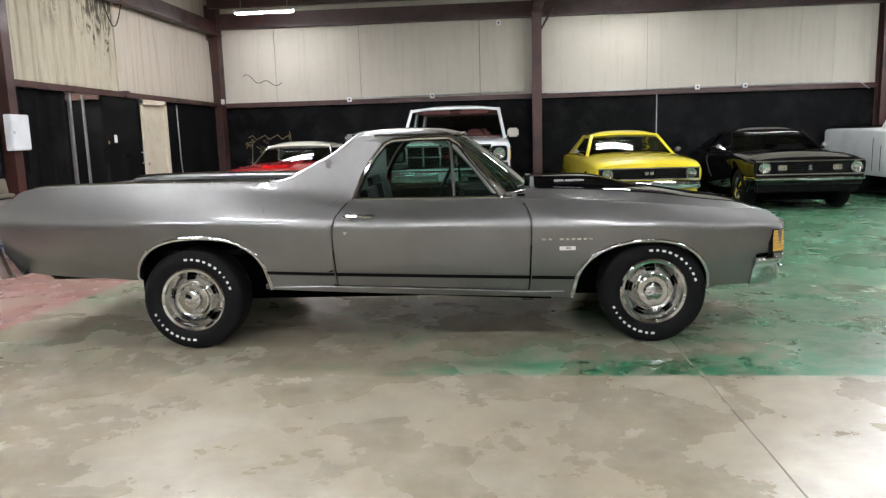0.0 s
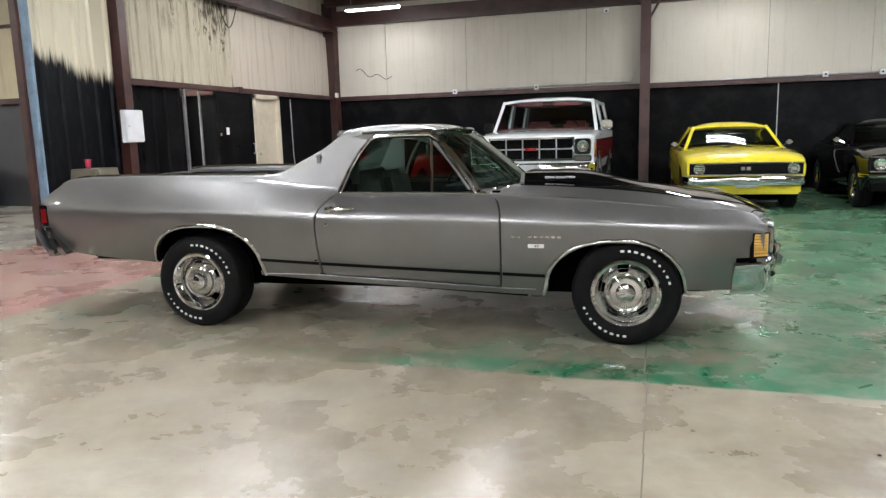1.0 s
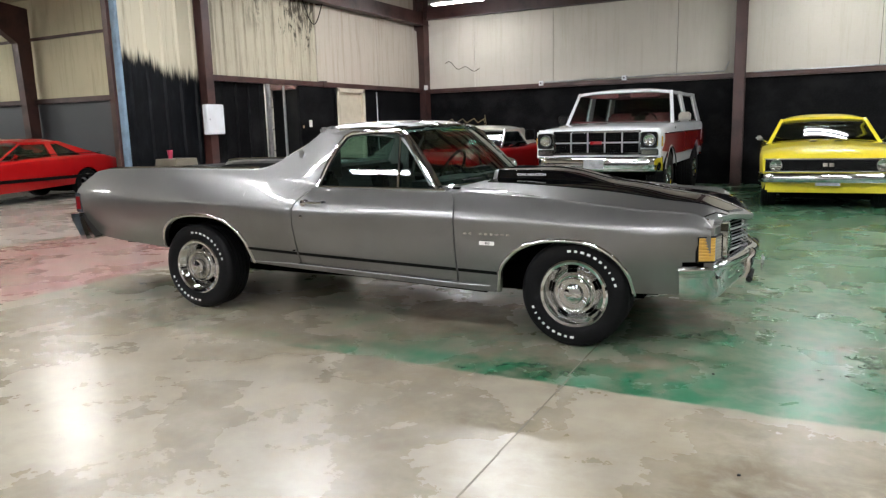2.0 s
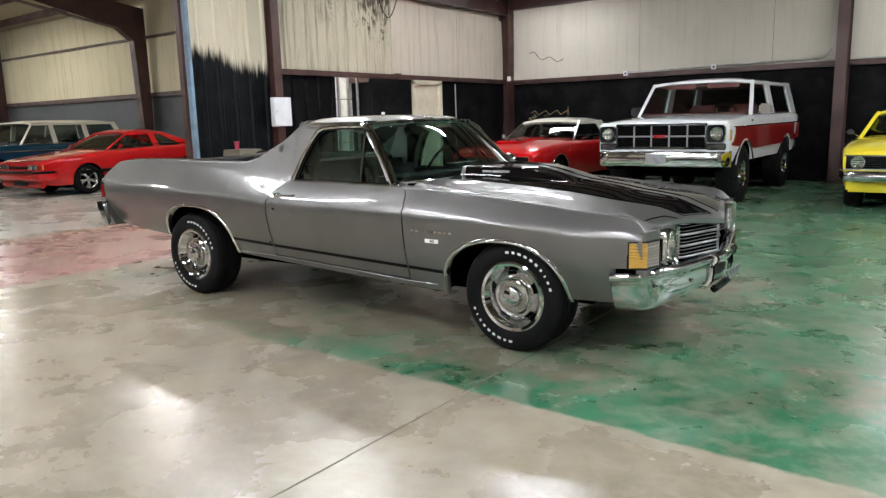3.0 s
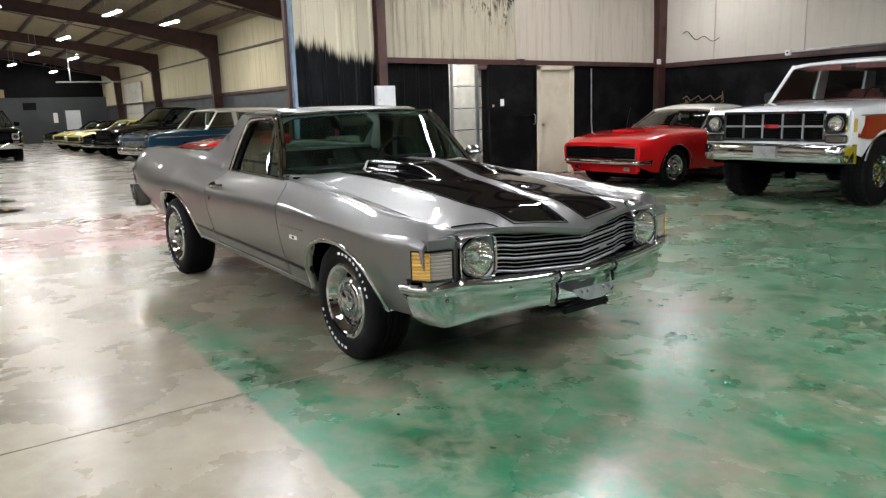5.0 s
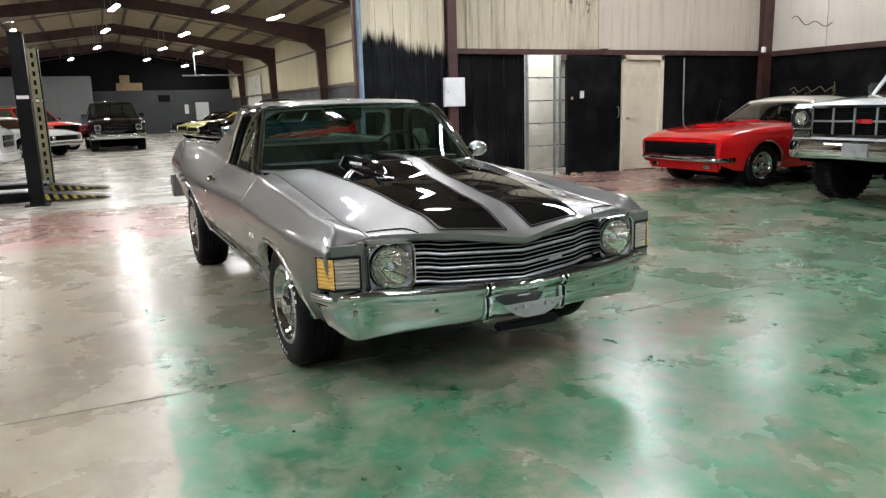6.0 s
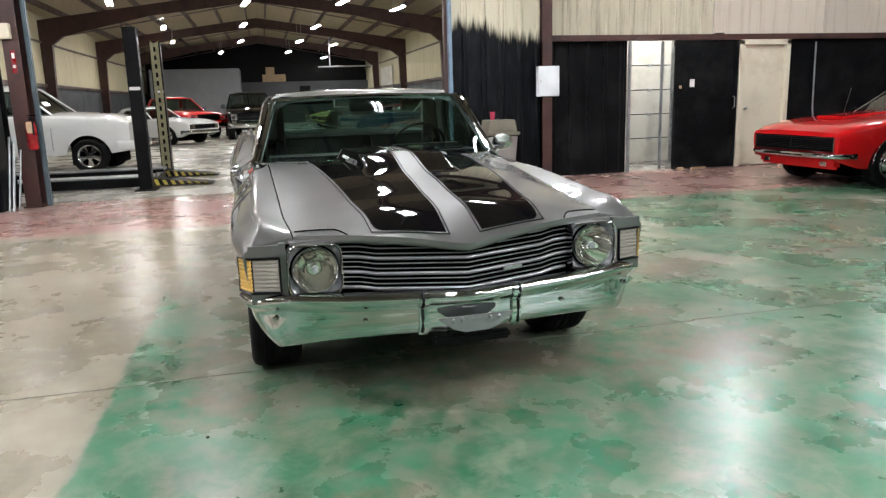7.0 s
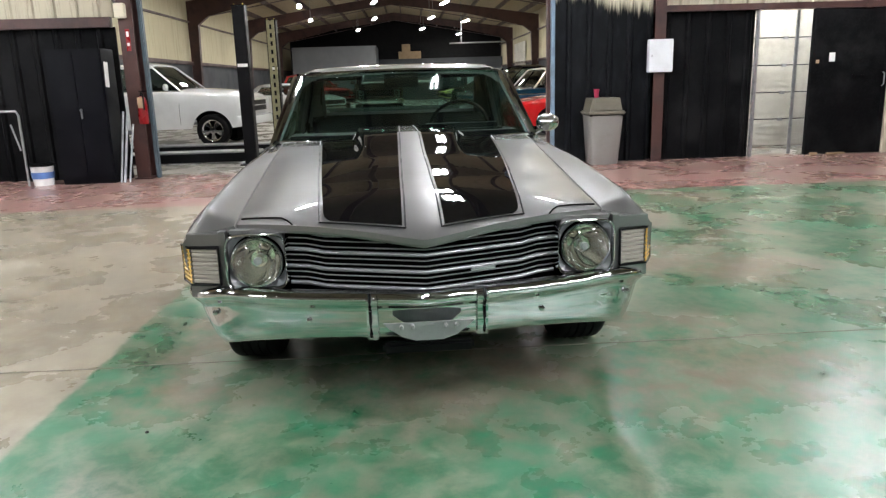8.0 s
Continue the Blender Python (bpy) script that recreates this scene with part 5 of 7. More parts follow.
both("quarter_panel", join(slab(q, (0, 0.02, 0)), slab(q2, (0, 0.02, 0), flip=True)), P_GREY)
d = side_panel(lambda z: float(door_rear(z)) + gap, lambda z: float(door_front(z)) - gap, door_bottom, belt, 30, 22)
door_pair = both("door", slab(d, (0, 0.03, 0)), P_GREY)
f = side_panel(lambda z: float(door_front(z)) + gap, lambda z: 2.06, low_fender, lambda x: h_fender(x) - 0.012, 70, 20, [u for u in [(x - 0.717) / 1.343 for x in (0.9902, 0.9905, 0.995, 1.005, 1.02, 1.045, 1.075, 1.809, 1.815, 1.8175, 1.8178)] if 0 < u < 1])
f2 = side_panel(lambda z: 2.06, lambda z: 2.195, lambda x: 0.545, lambda x: h_fender(x) - 0.012, 10, 14)
both("fender", join(slab(f, (0, 0.02, 0)), slab(f2, (0, 0.02, 0))), P_GREY)
# sill under the door
s_ = side_panel(lambda z: -1.0, lambda z: 0.97, h_low, lambda x: np.where(x < -0.53, h_low(x) + 0.03, np.where(x > 0.71, h_low(x) + 0.03, door_bottom(x) - 0.01)), 40, 5)
both("sill", slab(s_ + np.array([0, 0.004, 0]), (0, 0.06, 0)), P_GREY)
both("sill_trim", tube([(x, -float(flank(x, float(door_bottom(x)) - 0.014)) - 0.003, float(door_bottom(x)) - 0.014) for x in np.linspace(-0.95, 0.92, 24)], 0.0035, 6), SATIN, label="thin bright sill strip")
# black pinstripe band low on the flank
band = curve((-2.5, 0.60), (-0.96, 0.494), (0.72, 0.431), (2.1, 0.40))
for xa, xb in ((-0.985, -0.54), (-0.525, 0.70), (0.715, 0.985)):
    P = np.array([[(x, -float(flank(x, z)) - 0.0025, z) for z in (float(band(x)) - 0.011, float(band(x)), float(band(x)) + 0.011)] for x in np.linspace(xa, xb, 24)])
    both("stripe", slab(P, (0, 0.002, 0)), TRIM, label="dark painted stripe")

# chrome arch mouldings
for fn, xs in ((rear_arch, np.r_[np.full(4, -1.8249), np.linspace(-1.8245, -0.9755, 41), np.full(4, -0.9751)]), (front_arch, np.r_[np.full(3, 0.9902), np.linspace(0.9905, 1.8175, 41), np.full(4, 1.8178)])):
    n = len(xs)
    pts = []
    for i, x in enumerate(xs):
        pts.append((x, float(fn(np.array(x)))))
    rear = fn is rear_arch
    if rear:
        pts = [(-1.822, z) for z in (0.455, 0.50)] + pts[4:-4] + [(-0.978, 0.40), (-0.972, 0.372)]
    else:
        pts = [(0.980, 0.292), (0.987, 0.32)] + pts[3:-4] + [(1.817, z) for z in (0.36, 0.345)]
    pts = [(x, max(z, 0.29)) for x, z in pts]
    row = []
    for i, (x, z) in enumerate(pts):
        a = Vector((*pts[max(i - 1, 0)], 0))
        b = Vector((*pts[min(i + 1, len(pts) - 1)], 0))
        t = (b - a).normalized()
        nx_, nz_ = -t.y, t.x
        w = 0.021
        y = -float(flank(x, z))
        row.append([(x + nx_ * k * w, -float(flank(x + nx_ * k * w, z + nz_ * k * w)) - e, z + nz_ * k * w) for k, e in ((-0.25, -0.03), (-0.2, 0.006), (0.25, 0.011), (0.7, 0.008), (1.0, 0.0))])
    both("arch_moulding", slab(np.array(row), (0, 0.006, 0)), CHROME, label="bright chrome wheel arch moulding", angle=60)

# front wings' tops, hood, nose
SEAM = 0.704


def fender_top():
    P = []
    for x in np.r_[np.linspace(0.62, 2.05, 44), np.linspace(2.07, 2.195, 8)]:
        z = float(h_fender(x))
        w = float(flank(x, z - 0.012))
        sy = SEAM + 0.001
        zi = hood_z(x, SEAM) + 0.001
        prof = [(w, z - 0.012), (w - 0.004, z - 0.005), (w - 0.013, z), (w - 0.03, z - 0.001), (0.5 * (w - 0.03 + sy), 0.5 * (z + zi) - 0.002), (sy + 0.004, zi), (sy, zi - 0.006)]
        P.append([(x, -a, b) for a, b in prof])
    return np.array(P)


def bulge(x, y):
    """The raised dome down the hood's middle, open at its rear."""
    a = np.clip((x - 1.16) / 0.42, 0, 1)
    along = 1 - a * a * (3 - 2 * a)
    half = 0.31 - 0.05 * np.clip((x - 0.7) / 0.6, 0, 1)
    b = np.clip((half - abs(y)) / 0.042, 0, 1)
    return 0.056 * along * b * b * (3 - 2 * b)


def hood_z(x, y):
    e = abs(y) / SEAM
    edge = float(h_edge(x))
    mid = float(h_hood(x))
    fall = e ** 2.2
    peak = 0.004 * max(0, 1 - abs(y) / 0.12) ** 2
    return mid * (1 - fall) + min(edge, mid) * fall + float(bulge(x, y)) + peak * min(1, max(0, (x - 1.3) / 0.5))


def hood_tip(y):
    """How far forward the hood reaches across its width."""
    e = abs(y)
    return 2.375 - 0.135 * min(e, 0.52) / 0.52 - (0.055 * (e - 0.52) / 0.18 if e > 0.52 else 0)


both("fender_top", slab(fender_top(), (0, 0, -0.02), flip=False), P_GREY)
ys = sorted(set(np.round(np.concatenate([np.linspace(-0.701, 0.701, 47), np.linspace(-0.315, -0.215, 15), np.linspace(0.215, 0.315, 15)]), 4).tolist()))


def hood_grid(yvals, lift=0.0, x_from=None, x_to=None, n=52):
    P = []
    for k in range(n + 1):
        row = []
        for y in yvals:
            back = 0.765 - 0.10 * (abs(y) / 0.69) ** 2 if x_from is None else x_from(y)
            tip = hood_tip(y) if x_to is None else x_to(y)
            x = back + (tip - back) * (k / n)
            z = hood_z(x, y) + lift
            row.append((x, y, z))
        P.append(row)
    return np.array(P)


part("hood", slab(hood_grid(ys), (0, 0, -0.02), flip=True), P_GREY, hero, angle=40)
# scoop's open rear
part("scoop_mouth", box(0.02, 0.50, 0.04, (0.752, 0, 1.0), 0.005), DARK, hero)
# black stripes with a thin line beside them
for s in (1, -1):
    inner = lambda x: 0.052 + 0.028 * (x - 0.75) / 1.6
    outer = lambda x: 0.475 - 0.105 * (max(x, 0.75) - 0.75) / 1.6 if x > 0 else 0
    def stripe(a0, a1, lift, x0, x1, n=60, m=56, corner=0.06):
        P = []
        for k in range(n + 1):
            x = x0 + (x1 - x0) * k / n
            row = []
            for j in range(m + 1):
                u = j / m
                yi, yo = inner(x) + a0, outer(x) + a1
                y = yi + (yo - yi) * u
                e = max(0, u - 0.86) / 0.14
                xt = x - (k / n) * (0.20 * (y - 0.09)) - (k / n) ** 6 * 0.05 * (1 - math.sqrt(max(0, 1 - e * e)))
                row.append((xt, s * y, hood_z(xt, y) + lift))
            P.append(row)
        return slab(np.array(P), (0, 0, -0.003), flip=s > 0)
    part("hood_stripe", stripe(0, 0, 0.004, 0.775, 2.295), P_GLOSSBLACK, hero, "gloss black hood stripe", angle=40)
    line = []
    for yf in (lambda x: inner(x) - 0.012, lambda x: outer(x) + 0.012):
        line.append(tube([(x - ((x - 0.775) / 1.53) * 0.20 * (yf(x) - 0.09) , s * yf(x), hood_z(x - ((x - 0.775) / 1.53) * 0.20 * (yf(x) - 0.09), yf(x)) + 0.002) for x in np.linspace(0.78, 2.308, 60)], 0.0035, 5))
    line.append(tube([(2.308 - 0.20 * (y - 0.09), s * y, hood_z(2.308 - 0.20 * (y - 0.09), y) + 0.002) for y in np.linspace(inner(2.308) - 0.012, outer(2.308) + 0.012, 16)], 0.0035, 5))
    part("pinstripe", join(*line), TRIM, hero, "thin black line round the hood stripe")
    words("COWL INDUCTION", 0.023, Matrix.Translation((1.02, s * 0.286, 1.001)) @ Matrix.Rotation(radians(180 if s > 0 else 0), 4, "Z") @ Matrix.Rotation(radians(62), 4, "X"), LETTER, hero)

# cowl, with the wiper slot
P = np.array([[(x0, y, z) for x0, z in ((0.80 - 0.27 * (abs(y) / 0.78) ** 2.2, 0.962), (0.76 - 0.10 * (abs(y) / 0.69) ** 2 - 0.06, 0.955), (0.785 - 0.10 * (abs(y) / 0.69) ** 2, 0.935))] for y in np.linspace(-0.74, 0.74, 25)])
part("cowl", slab(P, (0, 0, -0.03)), P_GREY, hero)
both("wiper", join(tube([(0.72, -0.12, 0.972), (0.70, -0.35, 0.985), (0.64, -0.60, 0.985)], 0.006, 6), box(0.03, 0.03, 0.02, (0.73, -0.12, 0.97), 0.006)), TRIM)

# nose: header over the grille, lamp surrounds, corner faces
part("header_panel", slab(np.array([[(hood_tip(y) - (0.02 if k == 3 else 0) - 0.012 * k * 0.3, y, hood_z(hood_tip(y), y) - 0.004 - dz) for k, dz in enumerate((0.0, 0.012, 0.026, 0.034))] for y in np.linspace(-0.70, 0.70, 41)]), (-0.03, 0, 0), flip=True), P_GREY, hero)
for s in (1, -1):
    def nose_x(y):
        return 2.235 - 0.30 * max(0, y - 0.74) ** 1.4
    for ya, yb, za, zb in ((0.738, 0.764, 0.50, 0.745), (0.762, 0.885, 0.694, 0.738), (0.762, 0.885, 0.50, 0.542), (0.50, 0.722, 0.735, 0.748)):
        P = np.array([[(nose_x(y) - 0.004, s * y, z) for z in np.linspace(za, zb, 4)] for y in np.linspace(ya, yb, 6)])
        part("front_panel", slab(P, (-0.05, 0, 0), flip=s > 0), P_GREY, hero)
    part("lamp_recess", box(0.02, 0.23, 0.23, (2.12, s * 0.62, 0.63)), DARK, hero)
    seam_pts = [(hood_tip(y) - 0.05, s * y, hood_z(hood_tip(y) - 0.05, y) + 0.0015) for y in np.linspace(0.53, 0.69, 8)]
    seam_pts = [(hood_tip(0.485) - 0.004, s * 0.485, hood_z(hood_tip(0.485) - 0.004, 0.485)), (hood_tip(0.505) - 0.03, s * 0.505, hood_z(hood_tip(0.505) - 0.03, 0.505) + 0.001)] + seam_pts
    part("panel_gap", tube(seam_pts, 0.0035, 5), DARK, hero)
    head = headlight(hero, 2.245, s * 0.625, 0.631, 0.088, (0.112, 0.106), deep=1.0)
    mk = part("marker_lamp", prism([(2.236, 0.765), (2.205, 0.872), (2.14, 0.912), (2.12, 0.905), (2.12, 0.80), (2.18, 0.765)], (0.545, 0.690), "z"), TRIM, hero, "corner marker lamp with amber lens")
    if s < 0:
        mk.data.transform(Matrix.Diagonal((1, -1, 1, 1)))
        mk.data.flip_normals()
    def ribbed_lens(p, q, dx, dy):
        rows = []
        for k in range(8):
            z = 0.553 + 0.0165 * k
            for dz, out in ((0.0, 0.0), (0.003, 0.004), (0.0115, 0.004), (0.0145, 0.0)):
                rows.append([(p[0] + (q[0] - p[0]) * u + dx * out, p[1] + (q[1] - p[1]) * u + dy * out, z + dz) for u in np.linspace(0, 1, 4)])
        return slab(np.array(rows), (-0.004 * dx, -0.004 * dy, 0), flip=s > 0)
    part("front_lens", ribbed_lens((2.2385, s * 0.770), (2.209, s * 0.870), 1.0, s * 0.3), material("pale_lens", (0.26, 0.235, 0.205), 0.15, coat=0.5) if s > 0 else bpy.data.materials["pale_lens"], mk, "pale ribbed lens")
    part("amber_lens", ribbed_lens((2.216, s * 0.878), (2.136, s * 0.922), 0.5, s * 0.9), AMBER, mk, "amber ribbed lens")
    part("lens_frame", join(tube([(2.243, s * 0.765, 0.548), (2.243, s * 0.765, 0.688), (2.214, s * 0.882, 0.688), (2.134, s * 0.926, 0.688), (2.134, s * 0.926, 0.548), (2.214, s * 0.882, 0.548), (2.243, s * 0.765, 0.548)], 0.005, 5)), TRIM, mk)


def grille_x(y):
    return hood_tip(y) - 0.028


back_panel = np.array([[(grille_x(y) - 0.045, y, z) for z in (0.50, 0.60, 0.73)] for y in np.linspace(-0.515, 0.515, 25)])
part("grille_backing", slab(back_panel, (-0.03, 0, 0), flip=True), DARK, hero)


def sag(y):
    e = min(1, max(0, (abs(y) - 0.36) / 0.09))
    return 0.006 * abs(y) / 0.36 + 0.010 * e * e * (3 - 2 * e)


def grille_bar(z, h, depth, name, mat, label):
    rows = []
    for y in np.linspace(-0.51, 0.51, 31):
        x, zz = grille_x(y), z + sag(y)
        rows.append([(x - depth, y, zz - h * 0.5), (x - 0.004, y, zz - h * 0.5), (x, y, zz - h * 0.2), (x, y, zz + h * 0.2), (x - 0.004, y, zz + h * 0.5), (x - depth, y, zz + h * 0.5)])
    v, f_ = sheet(np.array(rows), close_v=True, flip=True)
    part(name, (v, f_ + [tuple(range(6)), tuple(reversed(range(len(v) - 6, len(v))))]), mat, hero, label, angle=50)


for k, z in enumerate((0.712, 0.648, 0.584, 0.520)):
    grille_bar(z, 0.013, 0.012, "grille_bar", SATIN, "bright horizontal grille bar")
for z in (0.691, 0.669, 0.627, 0.606, 0.563, 0.542):
    grille_bar(z, 0.0042, 0.008, "grille_slat", SATIN, "thin bright grille slat")
part("grille_badge", box(0.008, 0.10, 0.014, (grille_x(0.22) + 0.004, 0.22, 0.578), 0.002, Matrix.Rotation(0.3, 4, "Z")), M_GALV, hero, "small grey emblem bar")

# front bumper: deep chrome blade with a V, swept round the corners
B_PLAN = [(2.425, 0.0), (2.402, 0.12), (2.378, 0.25), (2.352, 0.38), (2.330, 0.50), (2.312, 0.60), (2.297, 0.68), (2.282, 0.74), (2.262, 0.80), (2.236, 0.85), (2.202, 0.89), (2.160, 0.918), (2.110, 0.934), (2.050, 0.940)]
b_x = curve(*[(y, x) for x, y in B_PLAN[:11]])
b_top = curve((0, 0.530), (0.25, 0.530), (0.42, 0.530), (0.56, 0.534), (0.68, 0.542), (0.75, 0.548), (0.82, 0.538), (0.90, 0.526), (0.95, 0.522))
b_low = curve((0, 0.364), (0.3, 0.358), (0.55, 0.348), (0.75, 0.335), (0.88, 0.322), (0.95, 0.322))


def bumper_row(x, y, nx, ny):
    e = abs(y)
    zt, zb = float(b_top(e)), float(b_low(e))
    h = zt - zb
    tuck = -0.10 if e < 0.7 else -0.055
    prof = [(tuck, zt - 0.008), (-0.045, zt), (-0.016, zt - 0.003), (-0.003, zt - 0.016), (0.0, zt - 0.030), (-0.006, zt - 0.046), (-0.020, zt - 0.058), (-0.026, zt - 0.066), (-0.024, zb + 0.42 * h), (-0.030, zb + 0.18 * h), (-0.042, zb + 0.018), (-0.052, zb), (tuck, zb + 0.012)]
    k = 0.085 * min(1, max(0, (e - 0.78) / 0.14))
    return [(x + nx * a, (y + ny * a) * (1 - k * (zt - z) / h), z) for a, z in prof]


half = []
plan = [Vector(p) for p in B_PLAN]
for i, p in enumerate(plan):
    a, b = (plan[i - 1] if i else Vector((2.402, -0.12))), plan[min(i + 1, len(plan) - 1)]
    t = (b - a).normalized()
    half.append(bumper_row(p.x, p.y, t.y, -t.x))
rows = [[(x, -y, z) for x, y, z in r] for r in reversed(half[1:])] + half
v, f_ = sheet(np.array(rows), close_v=True, flip=True)
n_ = len(rows[0])
bump_ob = part("front_bumper", (v, f_ + [tuple(range(n_)), tuple(reversed(range(len(v) - n_, len(v))))]), CHROME, hero, "chrome front bumper with two guards", angle=70)
sub = bump_ob.modifiers.new("round", "SUBSURF")
sub.levels = sub.render_levels = 1
for s in (1, -1):
    y = s * 0.205
    c = bumper_row(float(b_x(0.205)), 0.205, 1.0, 0.0)
    guard = prism([(x + 0.014, z) for x, _, z in c[1:]], (y - 0.02, y + 0.02), "y")
    part("bumper_guard", guard, CHROME, hero, "chrome bumper guard", angle=60)
    part("guard_strip", tube([(x + 0.017, y + s * 0.006, z) for x, _, z in c[2:11]], 0.006, 6), TRIM, hero, "black rubber strip")
    for yy, zz in ((0.44, 0.43), (0.80, 0.45)):
        cx = float(b_x(yy)) - 0.022
        part("bumper_bolt", lathe([(0.0, 0.012), (0.008, 0.010), (0.011, 0.0)], 12, "x"), CHROME, hero).matrix_basis = Matrix.Translation((cx - 0.002, s * yy, zz))
part("plate_bracket", join(prism([(-0.165, 0.440), (0.165, 0.440), (0.15, 0.428), (0.10, 0.398), (0.05, 0.382), (-0.05, 0.382), (-0.10, 0.398), (-0.15, 0.428)], (2.432, 2.440), "x"), box(0.008, 0.04, 0.012, (2.444, 0.0, 0.430), 0.003), *[moved(lathe([(0.0, 0.012), (0.007, 0.01), (0.009, 0)], 10, "x"), Matrix.Translation((2.440, yy, 0.427))) for yy in (-0.10, -0.06, 0.06, 0.10)]), SATIN, hero, "bright plate bracket", smooth=False)
part("lower_grille", box(0.04, 0.34, 0.04, (2.37, 0, 0.335), 0.01), TRIM, hero)
part("front_valance", slab(np.array([[(2.30 - 0.12 * abs(y), y, 0.43), (2.27 - 0.12 * abs(y), y, 0.37), (2.15, y, 0.335)] for y in np.linspace(-0.80, 0.80, 13)]), (-0.02, 0, 0)), P_GREY, hero)

# ---- cabin
ROOF_Z = 1.388
wind_foot = lambda y: 0.79 - 0.26 * (abs(y) / 0.77) ** 2.2
wind_head = lambda y: 0.285 - 0.09 * (abs(y) / 0.64) ** 2.2
P = np.zeros((21, 6, 3))
for i, u in enumerate(np.linspace(-1, 1, 21)):
    for j, t in enumerate(np.linspace(0, 1, 6)):
        yb, yt = u * 0.76, u * 0.62
        zt = 1.345 - 0.018 * u * u
        P[i, j] = (wind_foot(yb) * (1 - t) + wind_head(yt) * t + 0.02 * math.sin(math.pi * t), yb * (1 - t) + yt * t, 0.955 * (1 - t) + zt * t)
part("windshield", slab(P, (-0.006, 0, 0)), GLASS, hero, "windscreen glass with chrome surround")
trim = [tube([P[i, 5] + np.array([0.012, 0, 0.006]) for i in range(21)], 0.012, 6), tube([P[i, 0] + np.array([0.01, 0, 0.002]) for i in range(21)], 0.007, 6)]
for i in (0, 20):
    trim.append(tube([P[i, j] + np.array([0.014, 0.004 if i else -0.004, 0]) for j in range(6)], 0.016, 6))
part("windshield_trim", join(*trim), CHROME, hero, "bright windscreen surround")
for s in (1, -1):
    a = np.array([[(P[0, j][0] - 0.008, s * abs(P[0, j][1]) - s * 0.004, P[0, j][2]), (P[0, j][0] - 0.024, s * (abs(P[0, j][1]) + 0.016), P[0, j][2] + 0.004), (P[0, j][0] - 0.052, s * (abs(P[0, j][1]) + 0.017), P[0, j][2] + 0.006)] for j in range(6)])
    part("pillar", slab(a, (-0.015, -s * 0.02, 0), flip=s > 0), P_GREY, hero)

roof_rows = []
roof_y = curve((-0.475, 0.645), (-0.4, 0.655), (0.0, 0.665), (0.28, 0.625))
for x in np.linspace(-0.475, 0.29, 22):
    w = float(roof_y(x))
    crown = float(curve((-0.475, 1.365), (-0.40, 1.385), (-0.15, 1.400), (0.1, 1.392), (0.29, 1.357))(x))
    row = []
    for u in np.linspace(-1, 1, 25):
        xx = x + (0.0 if x < 0 else -0.09 * u * u * x / 0.29)
        z = crown - 0.020 * u * u - 0.052 * max(0, abs(u) - 0.80) ** 2 / 0.04
        k = max(0, abs(u) - 0.55) / 0.45
        row.append((xx, u * (w - 0.002), z + (min(z, float(h_rail(xx)) + 0.010) - z) * k * k))
    roof_rows.append(row)
part("roof", slab(np.array(roof_rows), (0, 0, -0.03), flip=True), P_GREY, hero, angle=50)

# side glass and its chrome frame
def on_side(x, z, out=0.0):
    return (x, -float(flank(x, z)) - out, z)


win = [(-0.415, 0.945), (-0.355, 1.09), (-0.285, 1.21), (-0.215, 1.292), (-0.165, 1.313), (0.0, 1.322), (0.205, 1.322), (0.27, 1.285), (0.36, 1.165), (0.46, 1.045), (0.54, 0.942)]
frame_line = [on_side(x, z, 0.010) for x, z in win]
both("window_frame", join(tube(frame_line, 0.015, 8), tube([on_side(x, float(belt(x)) + 0.004, 0.004) for x in np.linspace(-0.42, 0.60, 20)], 0.011, 8)), CHROME, label="chrome window frame")
both("window_gasket", tube([on_side(0.06 + (x - 0.06) * 0.955, 1.125 + (z - 1.125) * 0.93, 0.004) for x, z in win], 0.009, 6), TRIM, label="black rubber gasket")
both("vent_post", tube([on_side(0.235, 0.945, -0.01), on_side(0.212, 1.315, -0.01)], 0.010, 6), CHROME)
rowsg = []
front_x = curve((0.935, 0.545), (0.97, 0.52), (1.045, 0.46), (1.165, 0.36), (1.285, 0.27), (1.322, 0.205))
rear_x = curve((0.935, -0.42), (0.97, -0.405), (1.09, -0.355), (1.21, -0.285), (1.292, -0.215), (1.322, -0.15))
for z in np.linspace(0.938, 1.32, 10):
    rowsg.append([(x, -(0.752 + 0.022 * (x + 0.4) - 0.27 * (z - 0.937)) + 0.016, z) for x in np.linspace(float(rear_x(z)), float(front_x(z)), 12)])
both("side_window", slab(np.array(rowsg), (0, 0.005, 0)), GLASS, label="side window glass")
# sail panel: the flank's skin carried up beside the rear of the window
sail = []
for z in np.linspace(0.925, 1.345, 22):
    xa = float(rear_x(min(z, 1.32))) - 0.014 if z < 1.32 else 0.20
    xb = -0.545
    sail.append([on_side(xa + (xb - xa) * u, z, -0.001) for u in np.linspace(0, 1, 10)])
sail = np.array(sail)
for i in range(sail.shape[0]):
    for j in range(sail.shape[1]):
        x, y, z = sail[i, j]
        zmax = float(h_rail(x)) - 0.001 if x < -0.3 else 1.36
        if z > zmax:
            sail[i, j] = on_side(x, zmax, -0.001)
both("sail_panel", slab(sail, (0, 0.05, 0)), P_GREY)
trimmed = sail + np.array([0, 0.058, 0])
both("quarter_trim", slab(trimmed, (0, 0.01, 0)), VINYL)
part("cab_trim", join(box(0.02, 1.3, 0.5, (-0.565, 0, 0.80), 0.005), box(0.03, 1.2, 0.05, (-0.43, 0, 1.325), 0.01)), VINYL, hero, "black cab trim")
